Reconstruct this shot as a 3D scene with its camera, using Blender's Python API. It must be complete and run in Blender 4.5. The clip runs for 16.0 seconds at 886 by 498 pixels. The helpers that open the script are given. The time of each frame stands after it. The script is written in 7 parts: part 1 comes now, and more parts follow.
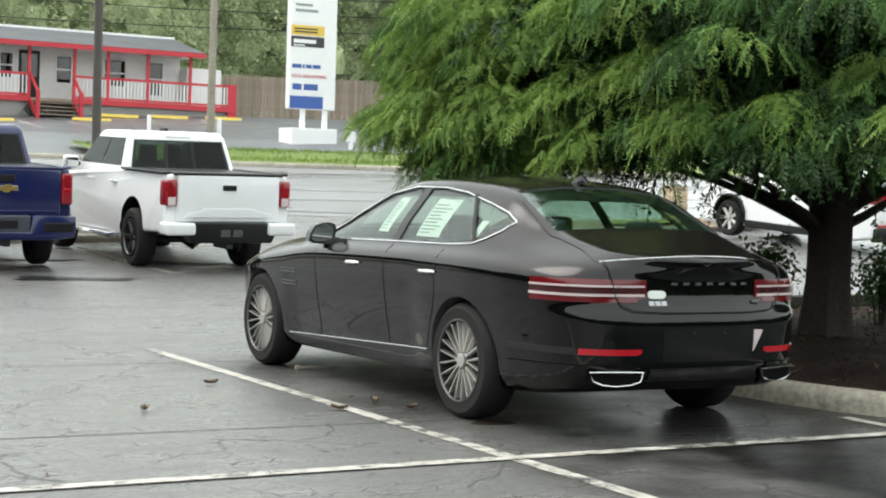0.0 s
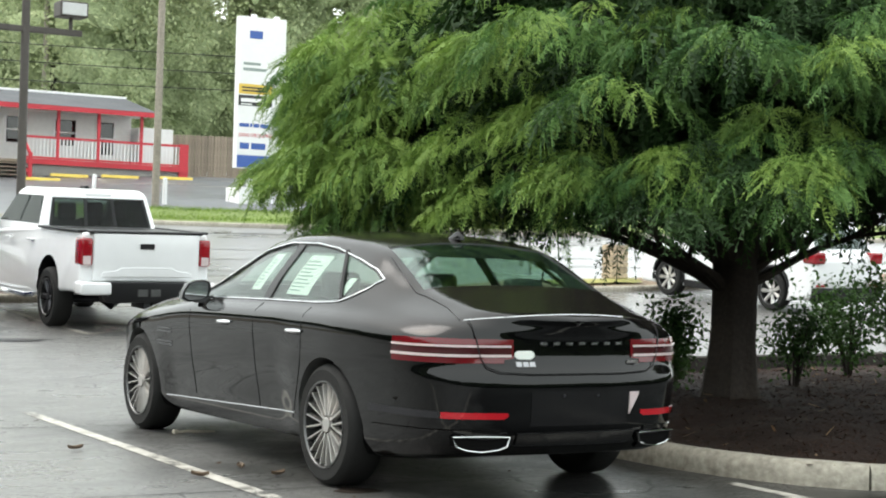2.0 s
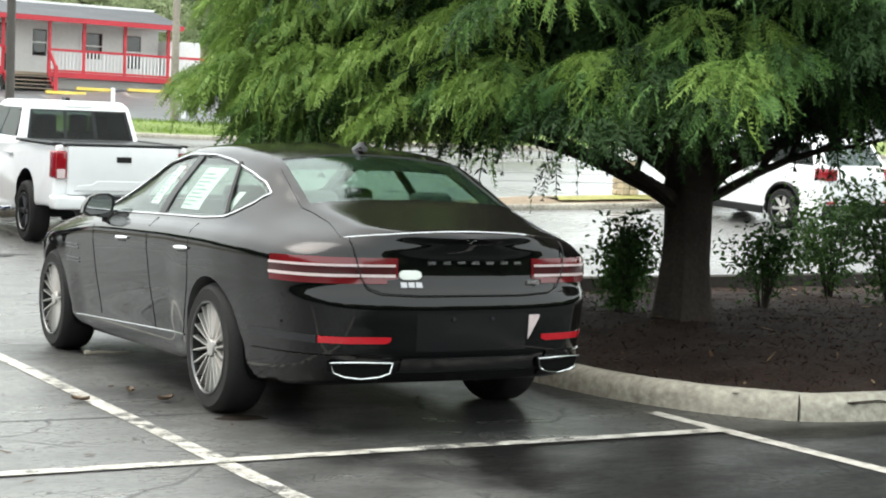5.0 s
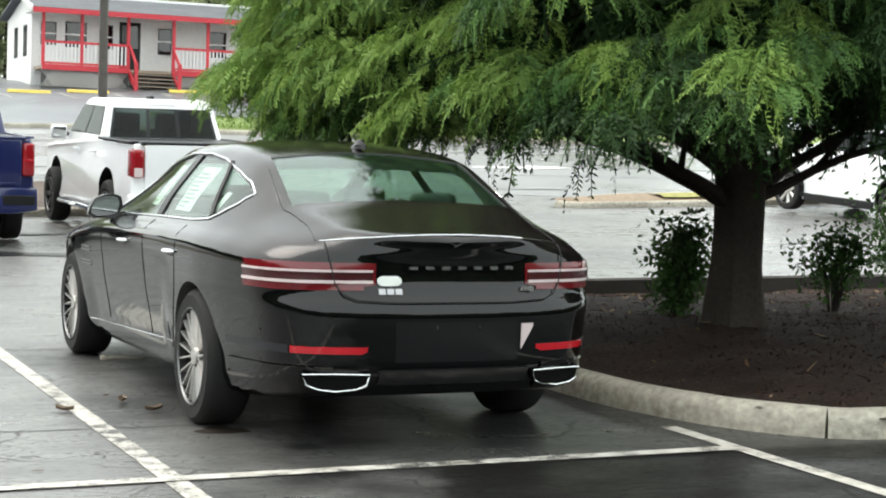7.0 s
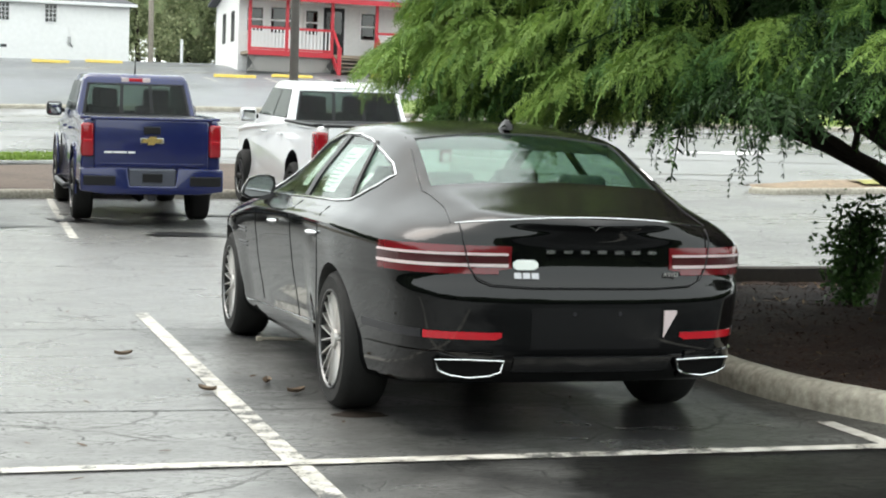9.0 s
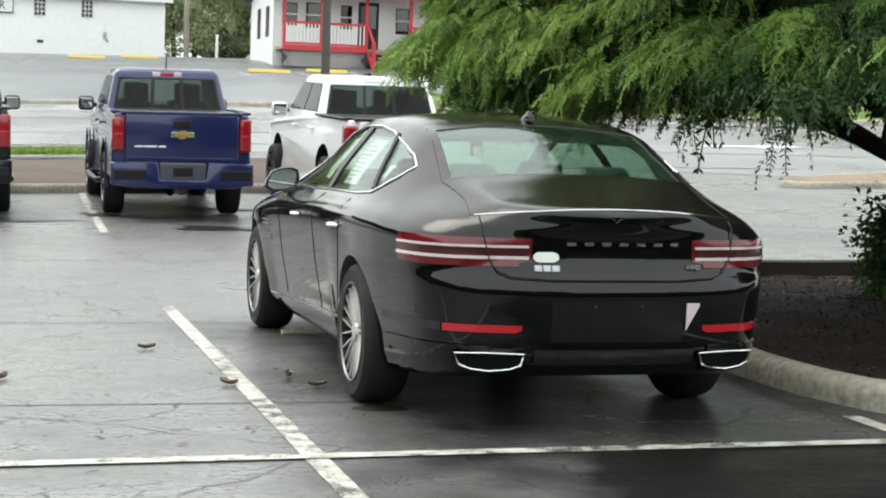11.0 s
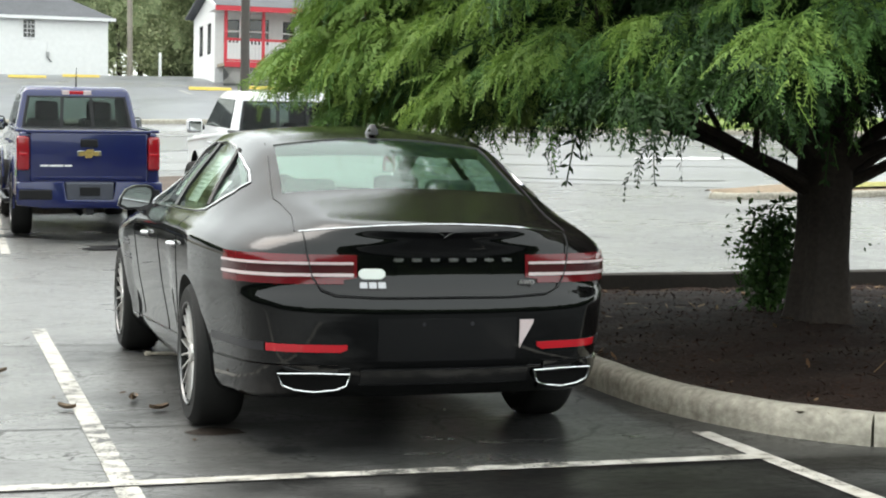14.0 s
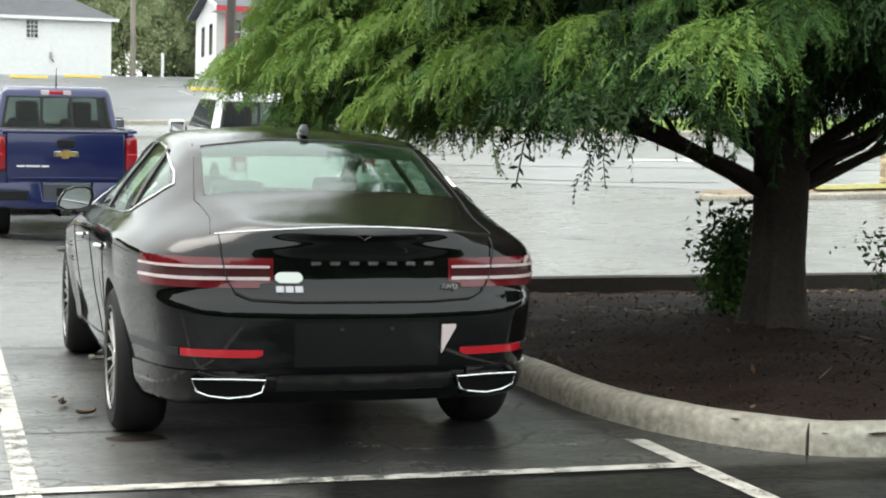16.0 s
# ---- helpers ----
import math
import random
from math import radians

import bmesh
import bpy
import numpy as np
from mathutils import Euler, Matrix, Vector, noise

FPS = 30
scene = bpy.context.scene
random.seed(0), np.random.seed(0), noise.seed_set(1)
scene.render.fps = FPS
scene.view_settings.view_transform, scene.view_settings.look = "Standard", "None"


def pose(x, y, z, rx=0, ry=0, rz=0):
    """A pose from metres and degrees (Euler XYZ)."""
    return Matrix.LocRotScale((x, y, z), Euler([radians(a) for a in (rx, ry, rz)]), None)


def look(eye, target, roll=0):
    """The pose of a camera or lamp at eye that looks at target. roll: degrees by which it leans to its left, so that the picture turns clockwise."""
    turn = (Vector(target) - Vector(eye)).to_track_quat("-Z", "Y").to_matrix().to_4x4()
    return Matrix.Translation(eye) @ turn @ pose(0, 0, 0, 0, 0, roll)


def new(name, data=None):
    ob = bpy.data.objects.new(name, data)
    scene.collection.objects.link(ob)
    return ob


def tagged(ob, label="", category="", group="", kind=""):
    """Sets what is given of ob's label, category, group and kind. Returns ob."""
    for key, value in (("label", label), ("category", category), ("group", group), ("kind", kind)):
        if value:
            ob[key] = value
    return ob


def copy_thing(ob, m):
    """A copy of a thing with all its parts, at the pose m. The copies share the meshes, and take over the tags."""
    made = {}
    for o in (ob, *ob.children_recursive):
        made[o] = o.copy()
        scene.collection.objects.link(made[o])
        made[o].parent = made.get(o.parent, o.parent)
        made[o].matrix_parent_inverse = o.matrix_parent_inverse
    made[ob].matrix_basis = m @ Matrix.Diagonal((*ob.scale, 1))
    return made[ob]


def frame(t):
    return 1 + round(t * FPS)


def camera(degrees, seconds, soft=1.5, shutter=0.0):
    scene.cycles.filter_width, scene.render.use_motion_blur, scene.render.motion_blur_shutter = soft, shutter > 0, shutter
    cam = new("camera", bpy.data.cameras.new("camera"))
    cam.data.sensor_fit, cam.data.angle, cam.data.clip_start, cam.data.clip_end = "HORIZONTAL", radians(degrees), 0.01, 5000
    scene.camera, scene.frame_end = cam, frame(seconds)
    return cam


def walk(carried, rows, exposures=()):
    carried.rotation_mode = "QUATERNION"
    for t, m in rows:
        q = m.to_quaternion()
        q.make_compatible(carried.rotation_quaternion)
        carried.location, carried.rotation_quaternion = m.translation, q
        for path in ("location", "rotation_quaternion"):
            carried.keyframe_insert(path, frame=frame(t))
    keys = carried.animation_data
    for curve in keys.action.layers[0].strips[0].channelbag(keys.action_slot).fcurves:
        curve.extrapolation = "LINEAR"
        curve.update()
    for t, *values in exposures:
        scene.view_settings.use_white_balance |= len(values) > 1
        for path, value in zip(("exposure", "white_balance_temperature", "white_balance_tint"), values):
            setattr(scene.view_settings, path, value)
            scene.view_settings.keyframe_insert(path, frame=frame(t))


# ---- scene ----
from mathutils.bvhtree import BVHTree

cam = camera(29.7, 16.0, 2.0)
PATH = [
    (0, (-5.906, -8.63, 1.395), (-4.927, -6.888, 1.318), 1.7),
    (0.5, (-5.698, -8.609, 1.378), (-4.708, -6.874, 1.298), 1.8),
    (1, (-5.512, -8.583, 1.378), (-4.477, -6.872, 1.347), 1.9),
    (1.5, (-5.341, -8.555, 1.375), (-4.314, -6.839, 1.365), 1.9),
    (2, (-5.18, -8.526, 1.38), (-4.167, -6.801, 1.377), 1.7),
    (2.5, (-5.022, -8.478, 1.385), (-4.017, -6.749, 1.38), 1.6),
    (3, (-4.878, -8.473, 1.387), (-3.86, -6.752, 1.332), 1.6),
    (3.5, (-4.714, -8.43, 1.383), (-3.707, -6.705, 1.289), 1.7),
    (4, (-4.552, -8.4, 1.382), (-3.548, -6.674, 1.276), 1.8),
    (4.5, (-4.357, -8.392, 1.378), (-3.371, -6.655, 1.271), 1.9),
    (7, (-3.219, -8.241, 1.412), (-2.405, -6.418, 1.298), 1.6),
    (7.5, (-3.079, -8.215, 1.405), (-2.338, -6.362, 1.271), 1.8),
    (8, (-2.983, -8.198, 1.409), (-2.317, -6.316, 1.288), 2.0),
    (8.5, (-2.898, -8.17, 1.403), (-2.289, -6.27, 1.27), 1.9),
    (11, (-2.75, -8.111, 1.382), (-2.209, -6.191, 1.236), 1.7),
    (11.5, (-2.715, -8.146, 1.395), (-2.218, -6.214, 1.247), 1.6),
    (12, (-2.642, -8.14, 1.393), (-2.085, -6.224, 1.262), 1.7),
    (12.5, (-2.542, -8.125, 1.388), (-1.966, -6.214, 1.263), 1.7),
    (13, (-2.414, -8.105, 1.387), (-1.836, -6.195, 1.26), 1.5),
    (13.5, (-2.265, -8.082, 1.385), (-1.687, -6.171, 1.258), 1.2),
    (14, (-2.122, -8.068, 1.384), (-1.535, -6.161, 1.258), 1.0),
    (14.5, (-2.005, -8.069, 1.382), (-1.415, -6.162, 1.255), 1.1),
    (15, (-1.89, -8.047, 1.383), (-1.316, -6.136, 1.256), 1.0),
    (15.5, (-1.794, -8.044, 1.382), (-1.227, -6.131, 1.253), 1.0),
    (16, (-1.703, -8.03, 1.391), (-1.128, -6.119, 1.266), 1.1),
]
walk(cam, [(t, look(eye, target, roll)) for t, eye, target, roll in PATH],
     [(0.0, 1.17), (0.5, 1.16), (1.0, 1.25), (2.5, 1.34), (3.5, 1.52), (4.5, 1.52), (7.0, 1.42), (8.5, 1.42), (11.0, 1.26), (13.0, 1.3), (14.5, 1.41), (16.0, 1.41)])

# ---- world, sun ----
world = bpy.data.worlds.new("overcast")
scene.world = world
world.use_nodes = True
nt = world.node_tree
sky = nt.nodes.new("ShaderNodeTexSky")
sky.sky_type = "NISHITA"
sky.sun_disc = False
sky.sun_elevation = radians(60)
sky.sun_rotation = radians(310)
sky.air_density, sky.dust_density, sky.ozone_density = 1.0, 6.0, 1.0
flat = nt.nodes.new("ShaderNodeMixRGB")
flat.inputs[0].default_value = 0.75
flat.inputs[2].default_value = (9.3, 9.9, 9.5, 1)
nt.links.new(sky.outputs[0], flat.inputs[1])
nt.links.new(flat.outputs[0], nt.nodes["Background"].inputs[0])
nt.nodes["Background"].inputs[1].default_value = 0.11
sun = new("sun", bpy.data.lights.new("sun", "SUN"))
sun.data.energy, sun.data.angle, sun.data.color = 0.7, radians(40), (1.0, 0.97, 0.93)
sun.matrix_world = look((-30, 25, 70), (0, 0, 0))

# ---- materials ----
MATS = {}


def rgba(c):
    return (c[0], c[1], c[2], 1)


def mat(name, colour, rough=0.6, metal=0.0, vary=0.15, scale=8.0, bump=0.0, bump_scale=60.0, coat=0.0, second=None,
        rough_vary=0.0, per_object=0.0, spec=0.5, translucent=0.0):
    """A surface with grain at two scales: colour, gloss and relief change over it."""
    if name in MATS:
        return MATS[name]
    m = bpy.data.materials.new(name)
    m.use_nodes = True
    n, l = m.node_tree.nodes, m.node_tree.links
    b = n["Principled BSDF"]
    b.inputs["Roughness"].default_value = rough
    b.inputs["Metallic"].default_value = metal
    b.inputs["Coat Weight"].default_value = coat
    b.inputs["Coat Roughness"].default_value = 0.03
    b.inputs["Specular IOR Level"].default_value = spec
    co = n.new("ShaderNodeTexCoord")
    big, fine = n.new("ShaderNodeTexNoise"), n.new("ShaderNodeTexNoise")
    big.inputs["Scale"].default_value, fine.inputs["Scale"].default_value = scale * 0.2, scale * 3
    big.inputs["Detail"].default_value, fine.inputs["Detail"].default_value = 5, 6
    for t in (big, fine):
        l.new(co.outputs["Object"], t.inputs["Vector"])
    add = n.new("ShaderNodeMath")
    add.operation = "ADD"
    l.new(big.outputs["Fac"], add.inputs[0])
    l.new(fine.outputs["Fac"], add.inputs[1])
    ramp = n.new("ShaderNodeMapRange")
    ramp.inputs["From Min"].default_value, ramp.inputs["From Max"].default_value = 0.7, 1.3
    l.new(add.outputs[0], ramp.inputs["Value"])
    mix = n.new("ShaderNodeMixRGB")
    lo = second if second else [c * (1 - vary) for c in colour]
    hi = [min(1, c * (1 + vary)) for c in colour]
    mix.inputs[1].default_value, mix.inputs[2].default_value = rgba(lo), rgba(hi)
    l.new(ramp.outputs[0], mix.inputs[0])
    out = mix.outputs[0]
    if per_object:
        info = n.new("ShaderNodeObjectInfo")
        hsv = n.new("ShaderNodeHueSaturation")
        mr = n.new("ShaderNodeMapRange")
        mr.inputs["To Min"].default_value, mr.inputs["To Max"].default_value = 1 - per_object, 1 + per_object
        l.new(info.outputs["Random"], mr.inputs["Value"])
        l.new(mr.outputs[0], hsv.inputs["Value"])
        l.new(out, hsv.inputs["Color"])
        out = hsv.outputs[0]
    l.new(out, b.inputs["Base Color"])
    if rough_vary:
        rr = n.new("ShaderNodeMapRange")
        rr.inputs["From Min"].default_value, rr.inputs["From Max"].default_value = 0.3, 0.7
        rr.inputs["To Min"].default_value, rr.inputs["To Max"].default_value = max(0.02, rough - rough_vary), min(1, rough + rough_vary)
        l.new(big.outputs["Fac"], rr.inputs["Value"])
        l.new(rr.outputs[0], b.inputs["Roughness"])
    if bump:
        bn, bt = n.new("ShaderNodeBump"), n.new("ShaderNodeTexNoise")
        bt.inputs["Scale"].default_value, bt.inputs["Detail"].default_value = bump_scale, 4
        bn.inputs["Strength"].default_value, bn.inputs["Distance"].default_value = bump, 0.01
        l.new(co.outputs["Object"], bt.inputs["Vector"])
        l.new(bt.outputs["Fac"], bn.inputs["Height"])
        l.new(bn.outputs[0], b.inputs["Normal"])
    MATS[name] = m
    return m


def glass_mat(name, tint, rough=0.0, blend=0.75):
    """Tinted pane: partly clear, with a mirror-like face."""
    m = bpy.data.materials.new(name)
    m.use_nodes = True
    n, l = m.node_tree.nodes, m.node_tree.links
    for x in list(n):
        if x.type != "OUTPUT_MATERIAL":
            n.remove(x)
    tr, gl, mx, fr = n.new("ShaderNodeBsdfTransparent"), n.new("ShaderNodeBsdfGlossy"), n.new("ShaderNodeMixShader"), n.new("ShaderNodeLayerWeight")
    tr.inputs[0].default_value = rgba(tint)
    gl.inputs["Roughness"].default_value = rough
    fr.inputs[0].default_value = 0.5
    p5, sc = n.new("ShaderNodeMath"), n.new("ShaderNodeMath")
    p5.operation, sc.operation = "POWER", "MULTIPLY_ADD"
    p5.inputs[1].default_value = 5.0
    sc.inputs[1].default_value, sc.inputs[2].default_value = 0.5, blend
    l.new(fr.outputs["Facing"], p5.inputs[0])
    l.new(p5.outputs[0], sc.inputs[0])
    l.new(sc.outputs[0], mx.inputs[0])
    l.new(tr.outputs[0], mx.inputs[1])
    l.new(gl.outputs[0], mx.inputs[2])
    l.new(mx.outputs[0], n["Material Output"].inputs[0])
    MATS[name] = m
    return m


def leaf_mat(name, dark, light, scale=0.5):
    """Leaves: each clump its own green, light comes through."""
    m = bpy.data.materials.new(name)
    m.use_nodes = True
    n, l = m.node_tree.nodes, m.node_tree.links
    b = n["Principled BSDF"]
    b.inputs["Roughness"].default_value = 0.6
    b.inputs["Specular IOR Level"].default_value = 0.2
    geo, co, nz = n.new("ShaderNodeNewGeometry"), n.new("ShaderNodeTexCoord"), n.new("ShaderNodeTexNoise")
    nz.inputs["Scale"].default_value = scale
    l.new(co.outputs["Object"], nz.inputs["Vector"])
    add, mr, mix = n.new("ShaderNodeMath"), n.new("ShaderNodeMapRange"), n.new("ShaderNodeMixRGB")
    add.operation = "ADD"
    half = n.new("ShaderNodeMath")
    half.operation = "MULTIPLY"
    half.inputs[1].default_value = 0.3
    l.new(geo.outputs["Random Per Island"], half.inputs[0])
    l.new(nz.outputs["Fac"], add.inputs[0])
    l.new(half.outputs[0], add.inputs[1])
    mr.inputs["From Min"].default_value, mr.inputs["From Max"].default_value = 0.38, 0.88
    l.new(add.outputs[0], mr.inputs["Value"])
    mix.inputs[1].default_value, mix.inputs[2].default_value = rgba(dark), rgba(light)
    l.new(mr.outputs[0], mix.inputs[0])
    l.new(mix.outputs[0], b.inputs["Base Color"])
    tl, ms = n.new("ShaderNodeBsdfTranslucent"), n.new("ShaderNodeMixShader")
    l.new(mix.outputs[0], tl.inputs[0])
    ms.inputs[0].default_value = 0.27
    l.new(b.outputs[0], ms.inputs[1])
    l.new(tl.outputs[0], ms.inputs[2])
    l.new(ms.outputs[0], n["Material Output"].inputs[0])
    MATS[name] = m
    return m




def asphalt_mat(name, base, rough):
    """Old wet asphalt: patches that hold water, streaky wear, fine crazing and long cracks."""
    m = bpy.data.materials.new(name)
    m.use_nodes = True
    n, l = m.node_tree.nodes, m.node_tree.links
    b = n["Principled BSDF"]
    co = n.new("ShaderNodeTexCoord")

    def tex(kind, scale, vec, detail=5):
        t = n.new("ShaderNodeTex" + kind)
        t.inputs["Scale"].default_value = scale
        if kind == "Noise":
            t.inputs["Detail"].default_value = detail
        l.new(vec, t.inputs["Vector"])
        return t

    def rng(src, a, c, lo, hi):
        r = n.new("ShaderNodeMapRange")
        for k, v in (("From Min", a), ("From Max", c), ("To Min", lo), ("To Max", hi)):
            r.inputs[k].default_value = v
        l.new(src, r.inputs["Value"])
        return r.outputs[0]

    def op(kind, p, q):
        x = n.new("ShaderNodeMath")
        x.operation = kind
        for i, v in enumerate((p, q)):
            if isinstance(v, (int, float)):
                x.inputs[i].default_value = v
            else:
                l.new(v, x.inputs[i])
        return x.outputs[0]
    obj = co.outputs["Object"]
    mp = n.new("ShaderNodeMapping")
    mp.inputs["Scale"].default_value = (0.75, 1.3, 1)
    l.new(obj, mp.inputs["Vector"])
    patch = tex("Noise", 0.32, obj).outputs["Fac"]
    streak = tex("Noise", 2.6, mp.outputs[0], 8).outputs["Fac"]
    grain = tex("Noise", 110, obj, 2).outputs["Fac"]
    speck = tex("Noise", 22, mp.outputs[0], 7).outputs["Fac"]
    warp = n.new("ShaderNodeMixRGB")
    warp.blend_type = "ADD"
    warp.inputs[0].default_value = 0.5
    l.new(obj, warp.inputs[1])
    l.new(tex("Noise", 1.3, obj, 6).outputs["Color"], warp.inputs[2])
    vor = tex("Voronoi", 0.42, warp.outputs[0])
    vor.feature = "DISTANCE_TO_EDGE"
    crack = rng(vor.outputs["Distance"], 0.0, 0.007, 1.0, 0.0)
    mp2 = n.new("ShaderNodeMapping")
    mp2.inputs["Scale"].default_value = (0.55, 1.3, 1)
    l.new(warp.outputs[0], mp2.inputs["Vector"])
    craze_v = tex("Voronoi", 6.5, mp2.outputs[0])
    craze_v.feature = "DISTANCE_TO_EDGE"
    craze = op("MULTIPLY", rng(craze_v.outputs["Distance"], 0.0, 0.04, 1.0, 0.0), rng(streak, 0.47, 0.60, 0.0, 1.0))
    dark = op("MAXIMUM", op("MULTIPLY", crack, rng(streak, 0.42, 0.55, 0.0, 0.9)), op("MULTIPLY", craze, 0.95))
    pits = op("MULTIPLY", rng(tex("Noise", 34, mp.outputs[0], 4).outputs["Fac"], 0.57, 0.66, 0.0, 1.0), rng(streak, 0.40, 0.58, 0.2, 0.8))
    dark = op("MAXIMUM", dark, pits)
    tone = op("MULTIPLY", rng(patch, 0.3, 0.7, 0.72, 1.3), op("MULTIPLY", rng(streak, 0.3, 0.7, 0.75, 1.25), rng(grain, 0.3, 0.7, 0.75, 1.25)))
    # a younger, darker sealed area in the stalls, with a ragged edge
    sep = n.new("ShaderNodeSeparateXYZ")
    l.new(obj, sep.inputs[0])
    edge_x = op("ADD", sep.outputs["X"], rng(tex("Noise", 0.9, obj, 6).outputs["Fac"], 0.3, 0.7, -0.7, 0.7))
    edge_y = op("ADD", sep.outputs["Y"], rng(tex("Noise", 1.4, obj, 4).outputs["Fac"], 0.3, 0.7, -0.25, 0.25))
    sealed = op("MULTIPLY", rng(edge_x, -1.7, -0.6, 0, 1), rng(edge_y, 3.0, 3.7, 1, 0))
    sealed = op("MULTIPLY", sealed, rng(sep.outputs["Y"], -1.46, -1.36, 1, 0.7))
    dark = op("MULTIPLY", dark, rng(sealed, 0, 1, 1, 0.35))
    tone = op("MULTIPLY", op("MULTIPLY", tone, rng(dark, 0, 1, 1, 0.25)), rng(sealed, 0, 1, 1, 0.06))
    col = n.new("ShaderNodeMixRGB")
    col.blend_type = "MULTIPLY"
    col.inputs[0].default_value = 1.0
    col.inputs[1].default_value = rgba(base)
    l.new(tone, col.inputs[2])
    l.new(col.outputs[0], b.inputs["Base Color"])
    wet = op("ADD", op("MULTIPLY", patch, 0.6), op("MULTIPLY", streak, 0.4))
    rr = op("ADD", rng(wet, 0.36, 0.62, rough + 0.14, rough - 0.12), op("MULTIPLY", dark, 0.3))
    l.new(op("ADD", rr, op("MULTIPLY", sealed, 0.06)), b.inputs["Roughness"])
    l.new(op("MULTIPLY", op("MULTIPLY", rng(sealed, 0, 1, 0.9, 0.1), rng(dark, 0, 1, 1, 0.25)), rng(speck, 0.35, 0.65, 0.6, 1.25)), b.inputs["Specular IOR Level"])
    bump = n.new("ShaderNodeBump")
    bump.inputs["Strength"].default_value, bump.inputs["Distance"].default_value = 0.5, 0.006
    l.new(op("SUBTRACT", op("ADD", op("MULTIPLY", grain, 0.35), op("MULTIPLY", speck, 0.5)), dark), bump.inputs["Height"])
    l.new(bump.outputs[0], b.inputs["Normal"])
    MATS[name] = m
    return m


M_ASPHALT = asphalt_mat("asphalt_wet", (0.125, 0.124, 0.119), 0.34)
M_ROAD = mat("asphalt_road", (0.17, 0.172, 0.175), 0.28, 0, 0.15, 0.6, 0.2, 60, rough_vary=0.12, spec=1.0)
M_FARLOT = mat("asphalt_far", (0.10, 0.106, 0.118), 0.36, 0, 0.2, 0.5, 0.1, 40, rough_vary=0.15)
M_CONCRETE = mat("kerb_concrete", (0.38, 0.355, 0.295), 0.75, 0, 0.2, 7, 0.7, 35, second=(0.17, 0.155, 0.125))
def paint_mat(name, fresh, bare):
    """Road paint scuffed down to the asphalt in flecks and scrapes."""
    m = bpy.data.materials.new(name)
    m.use_nodes = True
    n, l = m.node_tree.nodes, m.node_tree.links
    b = n["Principled BSDF"]
    b.inputs["Roughness"].default_value = 0.5
    co = n.new("ShaderNodeTexCoord")
    fac = []
    for scale, detail in ((75, 8), (9, 5), (1.1, 3)):
        t = n.new("ShaderNodeTexNoise")
        t.inputs["Scale"].default_value, t.inputs["Detail"].default_value = scale, detail
        l.new(co.outputs["Object"], t.inputs["Vector"])
        fac.append(t.outputs["Fac"])
    s1, s2 = n.new("ShaderNodeMath"), n.new("ShaderNodeMath")
    s1.operation = s2.operation = "ADD"
    l.new(fac[0], s1.inputs[0])
    l.new(fac[1], s1.inputs[1])
    l.new(s1.outputs[0], s2.inputs[0])
    l.new(fac[2], s2.inputs[1])
    mr, dirt, mix, soil = n.new("ShaderNodeMapRange"), n.new("ShaderNodeMapRange"), n.new("ShaderNodeMixRGB"), n.new("ShaderNodeMixRGB")
    mr.inputs["From Min"].default_value, mr.inputs["From Max"].default_value = 1.29, 1.42
    l.new(s2.outputs[0], mr.inputs["Value"])
    dirt.inputs["From Min"].default_value, dirt.inputs["From Max"].default_value = 0.35, 0.65
    l.new(fac[1], dirt.inputs["Value"])
    soil.inputs[1].default_value, soil.inputs[2].default_value = rgba([c * k for c, k in zip(fresh, (0.62, 0.6, 0.56))]), rgba(fresh)
    l.new(dirt.outputs[0], soil.inputs[0])
    mix.inputs[1].default_value = rgba(bare)
    l.new(soil.outputs[0], mix.inputs[2])
    l.new(mr.outputs[0], mix.inputs[0])
    l.new(mix.outputs[0], b.inputs["Base Color"])
    MATS[name] = m
    return m


M_PAINT = paint_mat("line_paint", (0.50, 0.485, 0.445), (0.05, 0.05, 0.048))
M_YELLOW = mat("yellow_paint", (0.75, 0.55, 0.1), 0.5, 0, 0.15, 3)
M_MULCH = mat("mulch", (0.020, 0.0105, 0.007), 0.9, 0, 0.55, 14, 1.0, 40, spec=0.2)
M_CHIP = mat("mulch_chip", (0.085, 0.048, 0.03), 0.85, 0, 0.5, 20, per_object=0.0)
M_GRASS = mat("grass", (0.13, 0.18, 0.04), 0.8, 0, 0.35, 3, 0.5, 30)
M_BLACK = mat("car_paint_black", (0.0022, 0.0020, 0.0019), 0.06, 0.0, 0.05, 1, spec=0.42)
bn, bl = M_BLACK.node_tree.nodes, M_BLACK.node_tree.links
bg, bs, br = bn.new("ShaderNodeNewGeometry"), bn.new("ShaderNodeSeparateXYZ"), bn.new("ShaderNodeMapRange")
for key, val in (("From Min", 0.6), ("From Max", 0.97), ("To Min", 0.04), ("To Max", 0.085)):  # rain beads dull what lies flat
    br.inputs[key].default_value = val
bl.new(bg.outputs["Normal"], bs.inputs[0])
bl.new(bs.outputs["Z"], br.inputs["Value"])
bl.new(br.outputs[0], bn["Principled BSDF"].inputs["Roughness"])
# Lighter brown base on up-facing paint stands for the sky's sheen.
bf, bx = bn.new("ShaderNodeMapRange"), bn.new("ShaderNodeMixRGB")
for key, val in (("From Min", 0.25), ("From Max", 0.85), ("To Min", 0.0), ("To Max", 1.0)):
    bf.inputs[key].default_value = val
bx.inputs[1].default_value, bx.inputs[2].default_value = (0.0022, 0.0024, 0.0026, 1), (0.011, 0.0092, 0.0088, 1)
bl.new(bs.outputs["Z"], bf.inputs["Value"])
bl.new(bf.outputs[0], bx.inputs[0])
